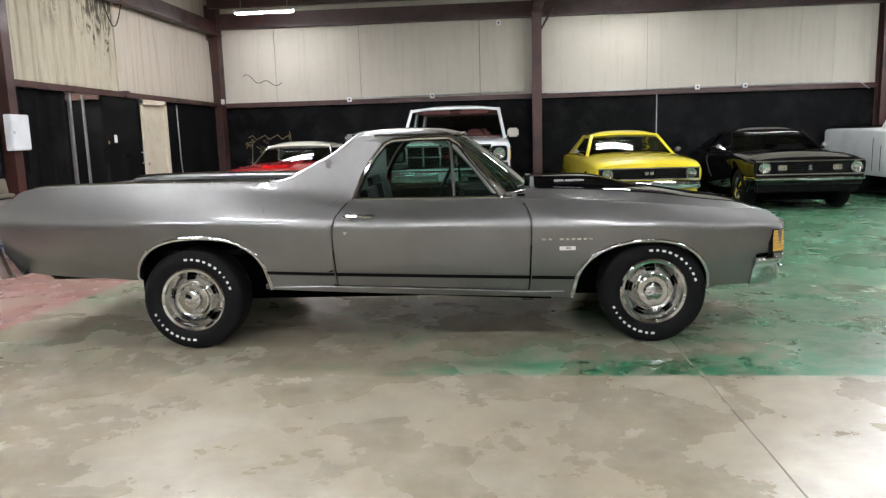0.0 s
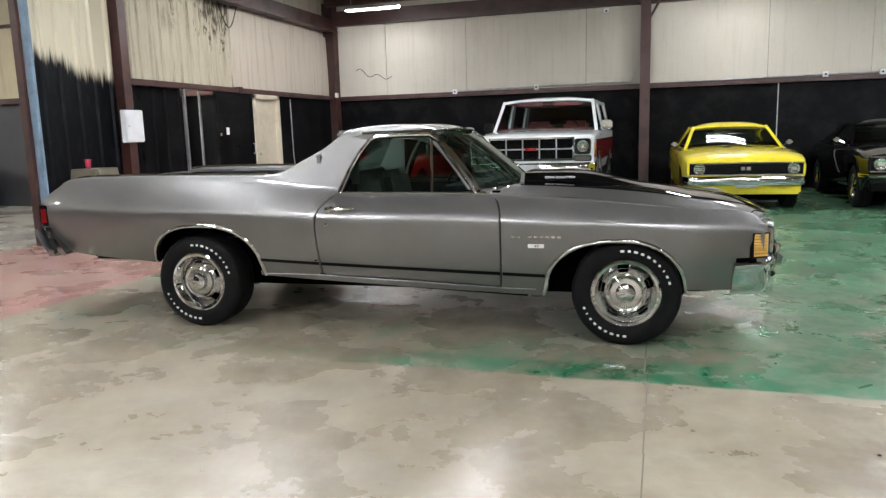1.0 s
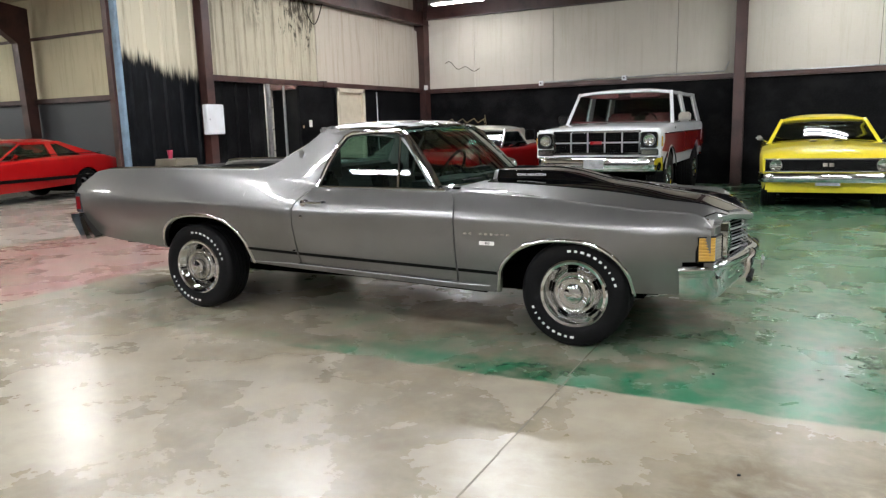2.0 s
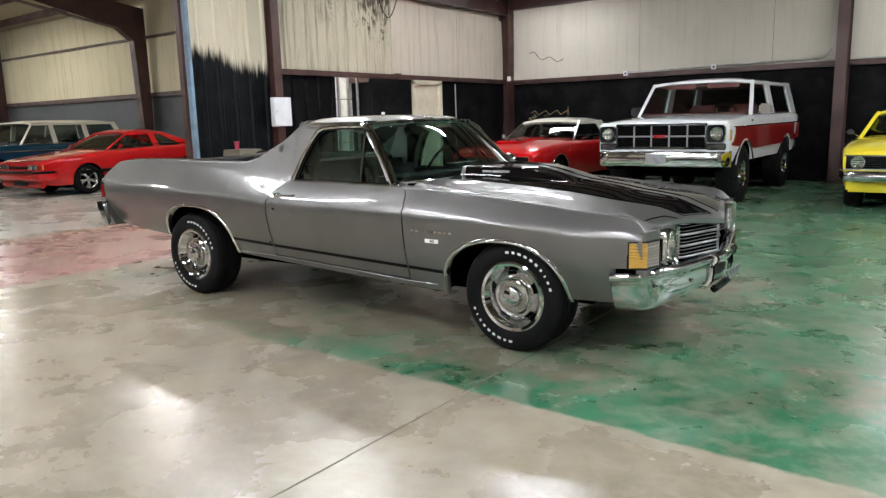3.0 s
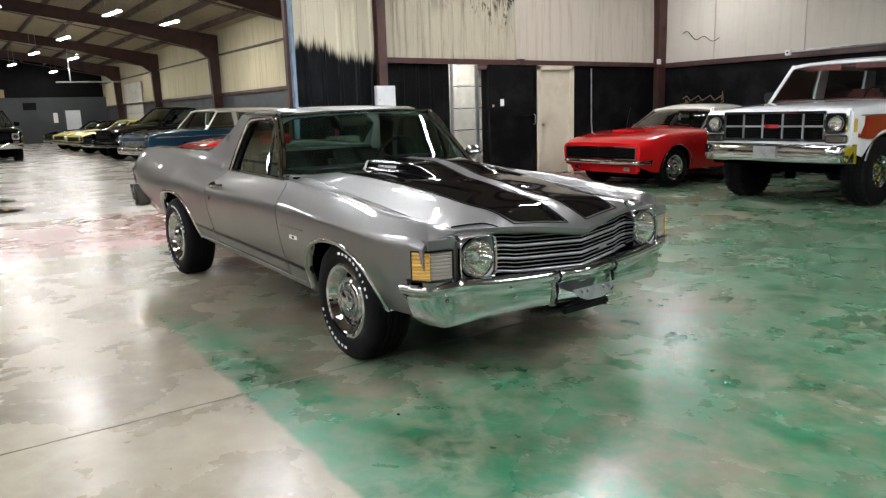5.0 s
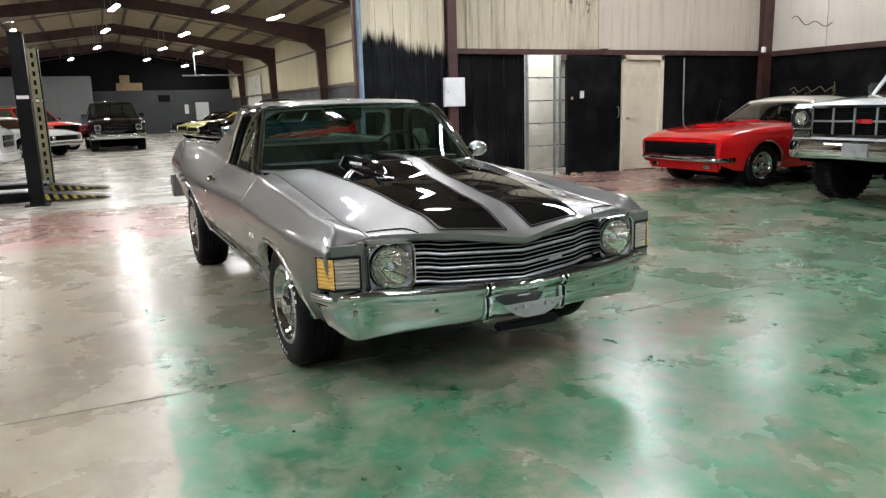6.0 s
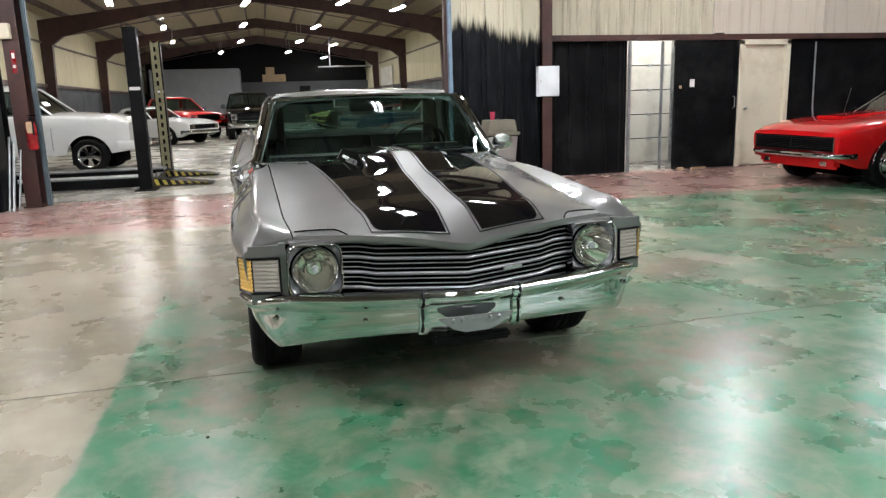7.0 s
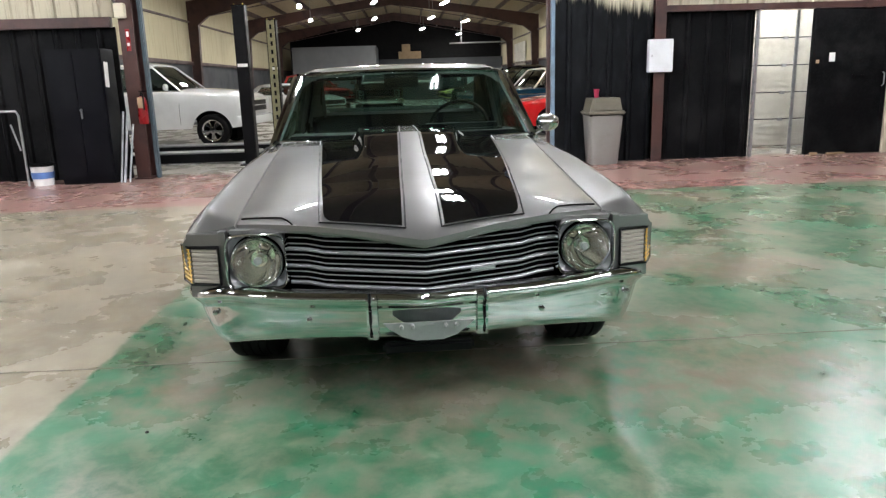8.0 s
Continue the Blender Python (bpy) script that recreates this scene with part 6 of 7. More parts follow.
# drip rail over the door glass
both("drip_rail", tube([(x, -float(flank(x, 1.335)) + 0.004, 1.342 - 0.02 * max(0, x - 0.15)) for x in np.linspace(-0.28, 0.22, 14)], 0.009, 6), CHROME)
# inner faces of the flying buttresses
for s in (1, -1):
    rows_ = []
    for x in np.linspace(-0.98, -0.36, 24):
        zt = float(h_rail(x))
        yo = float(flank(x, zt))
        rows_.append([(x, s * yo, zt), (x, s * (yo - 0.02), zt + 0.012), (x, s * (yo - 0.07), zt + 0.012), (x, s * (yo - 0.11), zt - 0.01), (x, s * (yo - 0.12), 1.05), (x, s * (yo - 0.12), 0.95)])
    part("buttress", slab(np.array(rows_), (0, 0, -0.006), flip=s < 0), P_GREY, hero)
    # bed rail
    rows_ = []
    for x in np.linspace(-2.56, -0.97, 40):
        zt = float(h_rail(x))
        yo = float(flank(x, zt))
        rows_.append([(x, s * yo, zt), (x, s * (yo - 0.012), zt + 0.010), (x, s * (yo - 0.04), zt + 0.012), (x, s * (yo - 0.085), zt + 0.010), (x, s * (yo - 0.10), zt - 0.004), (x, s * (yo - 0.105), zt - 0.02)])
    part("bed_rail", slab(np.array(rows_), (0, 0, -0.006), flip=s < 0), P_GREY, hero)
    lining = np.array([[(r[-1][0], r[-1][1], r[-1][2] + 0.004), (r[-1][0], r[-1][1] - s * 0.06, r[-1][2] - 0.015), (r[-1][0], r[-1][1] - s * 0.08, r[-1][2] - 0.06), (r[-1][0], r[-1][1] - s * 0.08, 0.60)] for r in rows_])
    part("bed_liner", slab(lining, (0, 0, -0.006), flip=s < 0), TRIM, hero, "black bed lining")
    part("bed_trim", tube([(x, s * (float(flank(x, float(h_rail(x)))) - 0.088), float(h_rail(x)) + 0.012) for x in np.linspace(-2.5, -0.98, 30)], 0.010, 6), CHROME, hero, "bright strip along the bed rail")
# rear cab wall with its window
part("cab_back", join(box(0.04, 1.34, 0.42, (-0.60, 0, 0.86), 0.01), box(0.05, 0.14, 0.2, (-0.58, 0.64, 1.10), 0.01), box(0.05, 0.14, 0.2, (-0.58, -0.64, 1.10), 0.01), box(0.06, 1.22, 0.05, (-0.455, 0, 1.335), 0.015)), P_GREY, hero)
part("rear_window", bent((-0.60, -0.58, 1.06), (-0.60, 0.58, 1.06), (-0.465, 0.54, 1.318), (-0.465, -0.54, 1.318), 0.0, thick=(0.005, 0, 0)), GLASS, hero, "rear cab window glass")
part("rear_window_trim", tube([(-0.61, -0.59, 1.055), (-0.61, 0.59, 1.055), (-0.475, 0.55, 1.322), (-0.475, -0.55, 1.322), (-0.61, -0.59, 1.055)], 0.010, 6), CHROME, hero)
# bed floor, tailgate, tail
part("bed_floor", join(box(1.92, 1.36, 0.03, (-1.58, 0, 0.60)), *[box(1.9, 0.03, 0.012, (-1.58, y, 0.62)) for y in np.linspace(-0.6, 0.6, 11)]), TRIM, hero, "black ribbed bed floor")
part("bed_wall", box(0.03, 1.4, 0.5, (-0.64, 0, 0.82)), TRIM, hero)
part("tailgate", join(box(0.07, 1.42, 0.48, (-2.60, 0, 0.78), 0.02, Matrix.Rotation(0.12, 4, "Y")), box(0.09, 1.42, 0.03, (-2.555, 0, 1.02), 0.012)), P_GREY, hero)
part("tail_panel", slab(np.array([[(-2.725 + 0.03 * (abs(y) < 0.7), y, z) for z in (0.52, 0.62, 0.75, 0.86)] for y in np.linspace(-0.86, 0.86, 15)]), (0.05, 0, 0)), P_GREY, hero)
for s in (1, -1):
    lamp = part("tail_lamp", box(0.082, 0.10, 0.158, (-2.704, s * 0.838, 0.793), 0.006), CHROME, hero, "red tail lamp in a chrome frame")
    part("red_lens", box(0.062, 0.104, 0.126, (-2.707, s * 0.840, 0.793), 0.010), TAILRED, lamp)
rows = []
for y in np.linspace(-0.905, 0.905, 41):
    e = max(0, abs(y) - 0.80) / 0.105
    x = -2.765 + 0.03 * e * e
    rows.append([(x + 0.10, y, 0.70), (x + 0.02, y, 0.705), (x, y, 0.69), (x + 0.005, y, 0.645), (x + 0.05, y, 0.59), (x + 0.12, y, 0.53), (x + 0.19, y, 0.495), (x + 0.20, y, 0.52), (x + 0.10, y, 0.66)])
v, f_ = sheet(np.array(rows), close_v=True)
part("rear_bumper", (v, f_ + [tuple(range(9)), tuple(reversed(range(len(v) - 9, len(v))))]), CHROME, hero, "chrome rear bumper", angle=60)
both("bumper_end", prism([(-2.765, 0.700), (-2.682, 0.706), (-2.668, 0.68), (-2.645, 0.60), (-2.605, 0.495), (-2.66, 0.492), (-2.72, 0.59), (-2.76, 0.65)], (-0.925, -0.86), "y"), CHROME, label="chrome bumper end")

# door furniture, emblems
for s in (-1, 1):
    dr = door_pair[0 if s < 0 else 1]
    hz = 0.845
    y0 = s * float(flank(-0.38, hz))
    part("door_handle", join(tube([(-0.44, y0 + s * 0.016, hz), (-0.43, y0 + s * 0.034, hz + 0.002), (-0.34, y0 + s * 0.042, hz + 0.004), (-0.285, y0 + s * 0.036, hz + 0.003), (-0.275, y0 + s * 0.002, hz + 0.003)], 0.013, 8, 0.8), moved(lathe([(0.0, 0.036), (0.022, 0.032), (0.027, 0.0)], 16, "y"), pose(-0.44, y0, hz - 0.003, 0, 0, 0 if s > 0 else 180))), CHROME, dr, "chrome pull handle")
    part("lock_cylinder", moved(lathe([(0.0, 0.008), (0.012, 0.007), (0.014, 0.0)], 14, "y"), pose(-0.45, s * float(flank(-0.45, 0.748)), 0.748, 0, 0, 0 if s > 0 else 180)), CHROME, dr)
    yb = s * (float(flank(0.93, 0.62)) + 0.003)
    part("badge", box(0.10, 0.006, 0.024, (0.935, yb, 0.62), 0.002), M_WHITE, hero, "small white number badge", smooth=False)
    words("400", 0.022, Matrix.Translation((0.94, yb + s * 0.0035, 0.62)) @ Matrix.Rotation(radians(180 if s > 0 else 0), 4, "Z") @ Matrix.Rotation(radians(90), 4, "X"), TRIM, hero, "number")
    letters = [box(0.020 if k % 3 else 0.024, 0.003, 0.012, (0.79 + 0.036 * k, s * (float(flank(0.79 + 0.036 * k, 0.677)) + 0.002), 0.678), 0.003) for k in range(9) if k != 2]
    for bar in letters:
        part("script_badge", bar, CHROME_SOFT, hero, smooth=False)
# chrome door mirror on the driver's side
part("door_mirror", join(([(p[0] + 0.44, p[1] * 1.15 + 0.895, p[2] * 0.9 + 1.01) for p in lathe([(0.0, 0.055), (0.025, 0.05), (0.048, 0.03), (0.06, 0.0), (0.062, -0.03), (0.056, -0.036), (0.0, -0.03)], 24, "x")[0]], lathe([(0.0, 0.055), (0.025, 0.05), (0.048, 0.03), (0.06, 0.0), (0.062, -0.03), (0.056, -0.036), (0.0, -0.03)], 24, "x")[1]), tube([(0.42, 0.79, 0.935), (0.43, 0.83, 0.955), (0.435, 0.88, 0.985)], 0.014, 8)), CHROME, hero, "chrome door mirror")

# inside
part("dashboard", join(box(0.34, 1.46, 0.16, (0.42, 0, 0.90), 0.05), box(0.16, 0.5, 0.07, (0.36, 0.36, 0.985), 0.03)), VINYL, hero)
for y in (0.36, -0.36):
    part("seat", join(box(0.55, 0.60, 0.18, (-0.10, y, 0.60), 0.06), box(0.16, 0.58, 0.46, (-0.40, y, 0.81), 0.06, Matrix.Rotation(-0.2, 4, "Y"))), VINYL, hero, "black vinyl seat")
part("steering_wheel", moved(join(lathe([(0.19 + 0.011 * math.cos(a), 0.011 * math.sin(a)) for a in np.linspace(0, 2 * math.pi, 9)], 32, "x"), box(0.02, 0.37, 0.03, (0.02, 0, 0), 0.006), tube([(0.02, 0, 0), (0.3, 0, 0)], 0.03)), pose(0.12, 0.37, 0.98, 0, 28, 0)), TRIM, hero)
part("rear_mirror", join(box(0.02, 0.22, 0.06, (0.12, 0, 1.275), 0.015), tube([(0.13, 0, 1.29), (0.2, 0, 1.34)], 0.008, 6)), TRIM, hero)
both("door_card", box(1.1, 0.03, 0.45, (0.1, -0.765, 0.68), 0.01), VINYL)
part("cabin_floor", box(1.4, 1.6, 0.06, (0.05, 0, 0.42)), DARK, hero)
part("firewall", box(0.05, 1.5, 0.5, (0.66, 0, 0.70)), DARK, hero)
part("headliner", box(0.7, 1.16, 0.02, (-0.15, 0, 1.345), 0.005), VINYL, hero)
part("underbody", join(box(3.7, 1.10, 0.18, (0.0, 0, 0.34), 0.02), box(1.75, 1.48, 0.10, (0.0, 0, 0.345), 0.02, Matrix.Rotation(0.045, 4, "Y")), box(0.50, 1.3, 0.12, (2.0, 0, 0.40), 0.02), box(0.9, 1.2, 0.16, (-2.1, 0, 0.50), 0.02), tube([(-1.2, -0.45, 0.33), (-0.5, -0.45, 0.30), (0.8, -0.3, 0.27)], 0.035), tube([(RX, -0.7, RAD), (RX, 0.7, RAD)], 0.05), box(0.3, 0.3, 0.28, (RX, 0, RAD), 0.08), box(0.5, 0.6, 0.2, (1.1, 0, 0.30), 0.04)), DARK, hero, "dark chassis and exhaust")
for x, hgt in ((FX, 0.70), (RX, 0.76)):
    for s in (1, -1):
        part("wheel_well", join(box(0.9, 0.05, 0.5, (x, s * 0.60, 0.55)), box(0.9, 0.30, 0.04, (x, s * 0.74, hgt + 0.03), 0.01), box(0.04, 0.24, 0.24, (x - 0.44, s * 0.70, 0.62)), box(0.04, 0.24, 0.24, (x + 0.44, s * 0.70, 0.62))), DARK, hero)
MARKS = [("sidewall_mark", 0.16, -1.36, 10), ("sidewall_mark", -3.08, -4.42, 9)]
for x in (FX, RX):
    for s in (1, -1):
        make_wheel(hero, x, s * (0.768 if x > 0 else 0.790), RAD, 0.245, 0.196, "rally", s, MARKS)

def drawn_out(x, z):
    """How far nose and tail reach out beyond the wheel arches, and the nose up; and how its width narrows."""
    a = min(1, max(0, (x - 1.86) / 0.30))
    b = min(1, max(0, (z - 0.38) / 0.12))
    a, b = a * a * (3 - 2 * a), b * b * (3 - 2 * b)
    t = min(1, max(0, (-1.9 - x) / 0.5))
    return Vector((0.048 * a - 0.05 * t * t * (3 - 2 * t), 0, 0.02 * a * b)), 1 - 0.018 * a


def draw_out(ob):
    at = ob.matrix_basis.translation
    if at.length > 0.01:
        d, k = drawn_out(at.x, at.z)
        ob.matrix_basis.translation = Vector((at.x, at.y * k, at.z)) + d
        return
    for w in ob.data.vertices:
        d, k = drawn_out(w.co.x, w.co.z)
        w.co = Vector((w.co.x, w.co.y * k, w.co.z)) + d
    for piece in ob.children:
        draw_out(piece)


for ob in hero.children:
    draw_out(ob)

# ---------------------------------------------------------------- parked cars
nova(faces(2.19, 14.07, -87))
muscle(faces(4.80, 14.05, -90))
suv(faces(-0.93, 13.80, -90))
convertible(faces(-4.02, 13.95, -90))
pickup(faces(7.72, 13.2, -90), P_WHITE, "white pickup truck with a black bed cover", modern=True, up=0.13)
hatchback(faces(-13.1, 9.80, -84))
wagon(faces(-16.8, 9.40, -76))
pickup(faces(-22.2, 9.6, -76), P_GLOSSBLACK, "black pickup truck in a row of cars", modern=True)
sedan(faces(-25.6, 9.6, -76), P_GLOSSBLACK, "dark coupe in a row of cars")
sedan(faces(-28.9, 9.5, -76), P_PALEYELLOW, "pale yellow coupe in a row of cars")
sedan(faces(-32.2, 9.4, -76), P_PALEYELLOW, "yellow coupe in a row of cars", P_GLOSSBLACK)
sedan(faces(-35.6, 9.4, -76), P_GLOSSBLACK, "black coupe in a row of cars")
pickup(faces(-27.2, 4.1, 4), P_GLOSSBLACK, "dark two-tone pickup truck standing in the hall", r=0.37, up=0.10)
pickup(faces(-13.0, -0.50, 86), P_WHITE, "white pickup truck behind a low vehicle lift", modern=True, up=0.10)
pickup(faces(-29.0, 0.9, 40), P_REDCAR, "red pickup truck in the far hall")
sedan(faces(-24.2, 0.7, 55), P_WHITE, "white coupe in the far hall")


# ---------------------------------------------------------------- lift
def lift_post(x, y, h=2.55, holes=False):
    post = thing("lift_post", pose(x, y, 0), "tall black steel post of a vehicle lift" if not holes else "tall lift post with a slotted pale ladder", "lift post", "lift posts")
    part("post", join(box(0.20, 0.02, h, (0, -0.09, h / 2)), box(0.02, 0.18, h, (0.10, 0, h / 2)), box(0.20, 0.02, h, (0, 0.09, h / 2)), box(0.24, 0.22, 0.02, (0, 0, h), 0.005)), M_BLACK, post, smooth=False)
    part("base_plate", box(0.38, 0.34, 0.02, (0, 0, 0.01), 0.004), M_BLACK, post)
    part("decal", box(0.006, 0.16, 0.05, (0.114, 0, 1.62)), M_WHITE, post, "small pale plate")
    for k in (-0.07, 0.07):
        part("bolt", box(0.02, 0.02, 0.03, (0.05, k, h + 0.02), 0.004), M_YELLOWSTRIPE, post)
    if holes:
        bits = [box(0.03, 0.05, h, (0.13, -0.05, h / 2)), box(0.03, 0.05, h, (0.13, 0.05, h / 2))]
        z = 0.1
        while z < h:
            bits.append(box(0.03, 0.05, 0.07, (0.13, 0, z)))
            z += 0.16
        part("ladder", join(*bits), worn("ladder_olive", (0.27, 0.25, 0.14), (0.12, 0.11, 0.07), 0.5, 9.0), post, "worn olive slotted ladder", smooth=False)
    return post


lift_post(-8.0, 2.72)
lift_post(-10.8, 2.72, holes=True)
lift_post(-8.0, -1.9)
lift_post(-10.8, -1.9)
lift = thing("vehicle_lift", pose(-9.4, 0.4, 0), "low vehicle lift with pale runways and black cross beam", "vehicle lift")
for s in (-1, 1):
    part("runway", box(0.5, 4.9, 0.06, (s * 0.80, -0.1, 0.165), 0.01), M_GALV, lift)
    part("runway_side", box(0.03, 4.9, 0.15, (s * 0.80 + 0.268, -0.1, 0.10), 0.005), M_BLACK, lift, "black runway side")
    ramp = part("ramp", prism([(2.35, 0.02), (2.35, 0.15), (3.35, 0.02)], (s * 0.80 - 0.24, s * 0.80 + 0.24), "x"), M_BLACK, lift, "black approach ramp", smooth=False)
    chev = []
    for k in range(7):
        y = 2.42 + 0.13 * k
        chev.append(prism([(y, 0.03), (y + 0.06, 0.03), (y + 0.02, 0.03 + 0.10 * (1 - k / 8)), (y - 0.04, 0.03 + 0.10 * (1 - k / 8))], (s * 0.80 + 0.242, s * 0.80 + 0.246), "x"))
    part("hazard_stripe", join(*chev), M_YELLOWSTRIPE, lift, "yellow hazard stripes", smooth=False)
for y in (2.3, -2.3):
    part("cross_beam", box(2.6, 0.16, 0.12, (0, y, 0.07), 0.01), M_BLACK, lift)

# ---------------------------------------------------------------- along the door wall
leaf = thing("sliding_door", pose(WX - 0.06, 12.06, 0), "scuffed black sliding door beside the open gap", "door", kind="structure")
part("leaf", join(box(0.05, 1.20, 2.155, (0, 0, 1.0875), 0.008), box(0.03, 0.06, 2.155, (0.03, -0.57, 1.0875), 0.006), box(0.03, 0.06, 2.155, (0.03, 0.57, 1.0875), 0.006), box(0.03, 0.5, 0.04, (0.03, 0.3, 1.18), 0.006)), M_BLACKWALL, leaf)
part("handle", tube([(0.05, 0.52, 1.02), (0.09, 0.52, 1.04), (0.09, 0.52, 1.20), (0.05, 0.52, 1.22)], 0.01, 6), M_GALV, leaf)
part("switch_plate", box(0.008, 0.09, 0.13, (0.03, -0.28, 1.46), 0.003), M_WHITE, leaf, "white switch plate")
part("switch_plate", box(0.008, 0.05, 0.05, (0.03, -0.50, 1.40), 0.003), M_CARTON, leaf)
part("weather_strip", join(box(0.05, 0.12, 0.04, (0.04, -0.45, 0.02), 0.01), box(0.04, 0.3, 0.03, (0.04, -0.1, 0.015), 0.01)), M_CARTON, leaf, "torn pale strip at the foot")

door = thing("door", pose(WX - 0.05, 13.17, 0), "cream painted hinged door in a cream frame", "door", kind="structure")
part("door_leaf", box(0.05, 0.82, 2.06, (-0.03, 0, 1.045), 0.005), M_DOORCREAM, door)
part("door_frame", join(box(0.12, 0.09, 2.16, (0, -0.455, 1.08), 0.008), box(0.12, 0.09, 2.16, (0, 0.455, 1.08), 0.008), box(0.12, 1.0, 0.09, (0, 0, 2.12), 0.008)), M_DOORCREAM, door)
part("door_handle", join(moved(lathe([(0.0, 0.06), (0.025, 0.055), (0.028, 0.04), (0.012, 0.03), (0.012, 0.0)], 16, "x"), Matrix.Translation((-0.005, -0.33, 1.0)))), M_GALV, door, "round metal knob")

roller = thing("sectional_door", pose(WX - 1.45, 11.42, 0), "pale sectional door with horizontal ribs", "garage door", kind="structure")
for k in range(5):
    z = 0.03 + 0.45 * k
    part("panel", join(box(0.04, 1.9, 0.435, (0, 0, z + 0.22), 0.006), *[box(0.012, 1.88, 0.016, (0.026, 0, z + h), 0.004) for h in (0.10, 0.20, 0.31)]), M_ROLLER, roller)
    part("hinge", join(box(0.02, 0.08, 0.05, (0.03, -0.3, z + 0.44)), box(0.02, 0.08, 0.05, (0.03, 0.35, z + 0.44))), M_GALV, roller)
part("track", tube([(0.06, 0.80, 0.0), (0.06, 0.80, 2.3)], 0.03, 8), M_GALV, roller)
structure("wall_niche", join(box(1.4, 0.08, 2.3, (WX - 0.85, 12.44, 1.15)), box(0.08, 3.6, 2.3, (WX - 1.6, 14.2, 1.15))), M_BLACK, "black side wall behind the sliding door", "wall")
edge = part("door_edge", join(box(0.05, 0.05, GIRT, (WX - 0.08, 10.63, GIRT / 2), 0.006)), M_GALV)
tagged(edge, "bright metal edge of the sliding door opening", "trim", kind="structure")
edge = part("door_edge", join(box(0.03, 0.05, GIRT, (WX - 0.30, 11.36, GIRT / 2), 0.006)), M_GALV)
tagged(edge, "bright metal edge of the sliding door opening", "trim", kind="structure")

cabinet = thing("electrical_box", pose(WX + 0.09, 9.10, 1.545), "white enamelled electrical box on a steel column", "electrical box")
part("case", box(0.10, 0.36, 0.47, (0.02, 0, 0), 0.008), M_WHITEBOX, cabinet)
part("cover", box(0.012, 0.345, 0.455, (0.075, 0, 0), 0.004), M_WHITEBOX, cabinet)
part("latch", box(0.012, 0.02, 0.03, (0.084, -0.14, 0.0), 0.003), M_GALV, cabinet)
part("mount", box(0.04, 0.12, 0.4, (-0.045, 0, 0)), M_STEEL, cabinet)

bin_ = thing("waste_bin", pose(WX + 0.13, 8.26, 0), "tall taupe plastic waste bin with swing lid", "bin")
P = []
for z, w in ((0.0, 0.19), (0.02, 0.20), (0.70, 0.245), (0.72, 0.25)):
    c = 0.04
    ring = [(w - c, -w), (w, -w + c), (w, w - c), (w - c, w), (-w + c, w), (-w, w - c), (-w, -w + c), (-w + c, -w)]
    P.append([(a, b, z) for a, b in ring])
v, f_ = sheet(np.array(P), close_v=True, flip=True)
part("bucket", (v, f_ + [tuple(range(8))]), worn("plastic_grey", (0.26, 0.255, 0.24), (0.2, 0.19, 0.18), 0.5), bin_, angle=50)
part("liner", join(box(0.51, 0.51, 0.03, (0, 0, 0.725), 0.01)), TRIM, bin_, "black bin liner edge")
part("lid", join(box(0.54, 0.54, 0.05, (0, 0, 0.76), 0.015), prism([(-0.24, 0.78), (0.24, 0.78), (0.20, 0.97), (-0.20, 0.97)], (-0.22, 0.20), "x"), box(0.01, 0.34, 0.14, (0.215, 0.0, 0.87), 0.004)), M_PLASTIC, bin_, "taupe swing lid", smooth=False)
cup = part("paper_cup", lathe([(0.0, 0.0), (0.03, 0.0), (0.042, 0.12), (0.044, 0.125), (0.038, 0.12), (0.028, 0.01), (0, 0.01)], 20, "z"), material("cup_crimson", (0.35, 0.03, 0.07), 0.4))
cup.matrix_basis = pose(WX + 0.10, 8.17, 0.972)
tagged(cup, "crimson paper cup standing on a bin lid", "cup")

locker = thing("steel_cabinet", pose(WX + 0.24, 0.83, 0), "black two-door steel cabinet against the ribbed wall", "cabinet")
part("body", box(0.46, 0.74, 1.83, (0, 0, 0.935), 0.01), M_CABINET, locker)
for s in (-1, 1):
    part("cabinet_door", box(0.02, 0.360, 1.72, (0.24, s * 0.1825, 0.95), 0.006), M_CABINET, locker)
part("handle", join(box(0.03, 0.02, 0.14, (0.262, 0.03, 0.98), 0.006), box(0.05, 0.03, 0.03, (0.27, 0.03, 1.03), 0.008)), M_GALV, locker, "chrome latch handle")
part("notice", box(0.13, 0.004, 0.34, (0.10, 0.3725, 1.50), 0.0, Matrix.Rotation(-0.08, 4, "Y")), M_WHITE, locker, "white paper notice", smooth=False)
part("plinth", box(0.44, 0.72, 0.06, (0, 0, 0.03)), M_BLACK, locker)

ext = thing("fire_extinguisher", pose(WX + 0.17, 1.58, 0.80), "red fire extinguisher hung on a steel column", "fire extinguisher")
part("cylinder", lathe([(0.0, 0.0), (0.06, 0.0), (0.068, 0.02), (0.068, 0.32), (0.05, 0.37), (0.02, 0.39), (0.0, 0.39)], 24, "z"), M_RED, ext)
part("valve", join(box(0.03, 0.03, 0.06, (0, 0, 0.42), 0.006), box(0.03, 0.12, 0.015, (0, 0.03, 0.46), 0.004)), M_BLACK, ext)
part("tag", box(0.004, 0.075, 0.15, (0.072, 0, 0.30)), M_CARTON, ext, "orange inspection tag", smooth=False)
part("hose", tube([(0.03, 0.03, 0.42), (0.08, 0.05, 0.36), (0.085, 0.05, 0.2)], 0.012, 6), M_BLACK, ext)

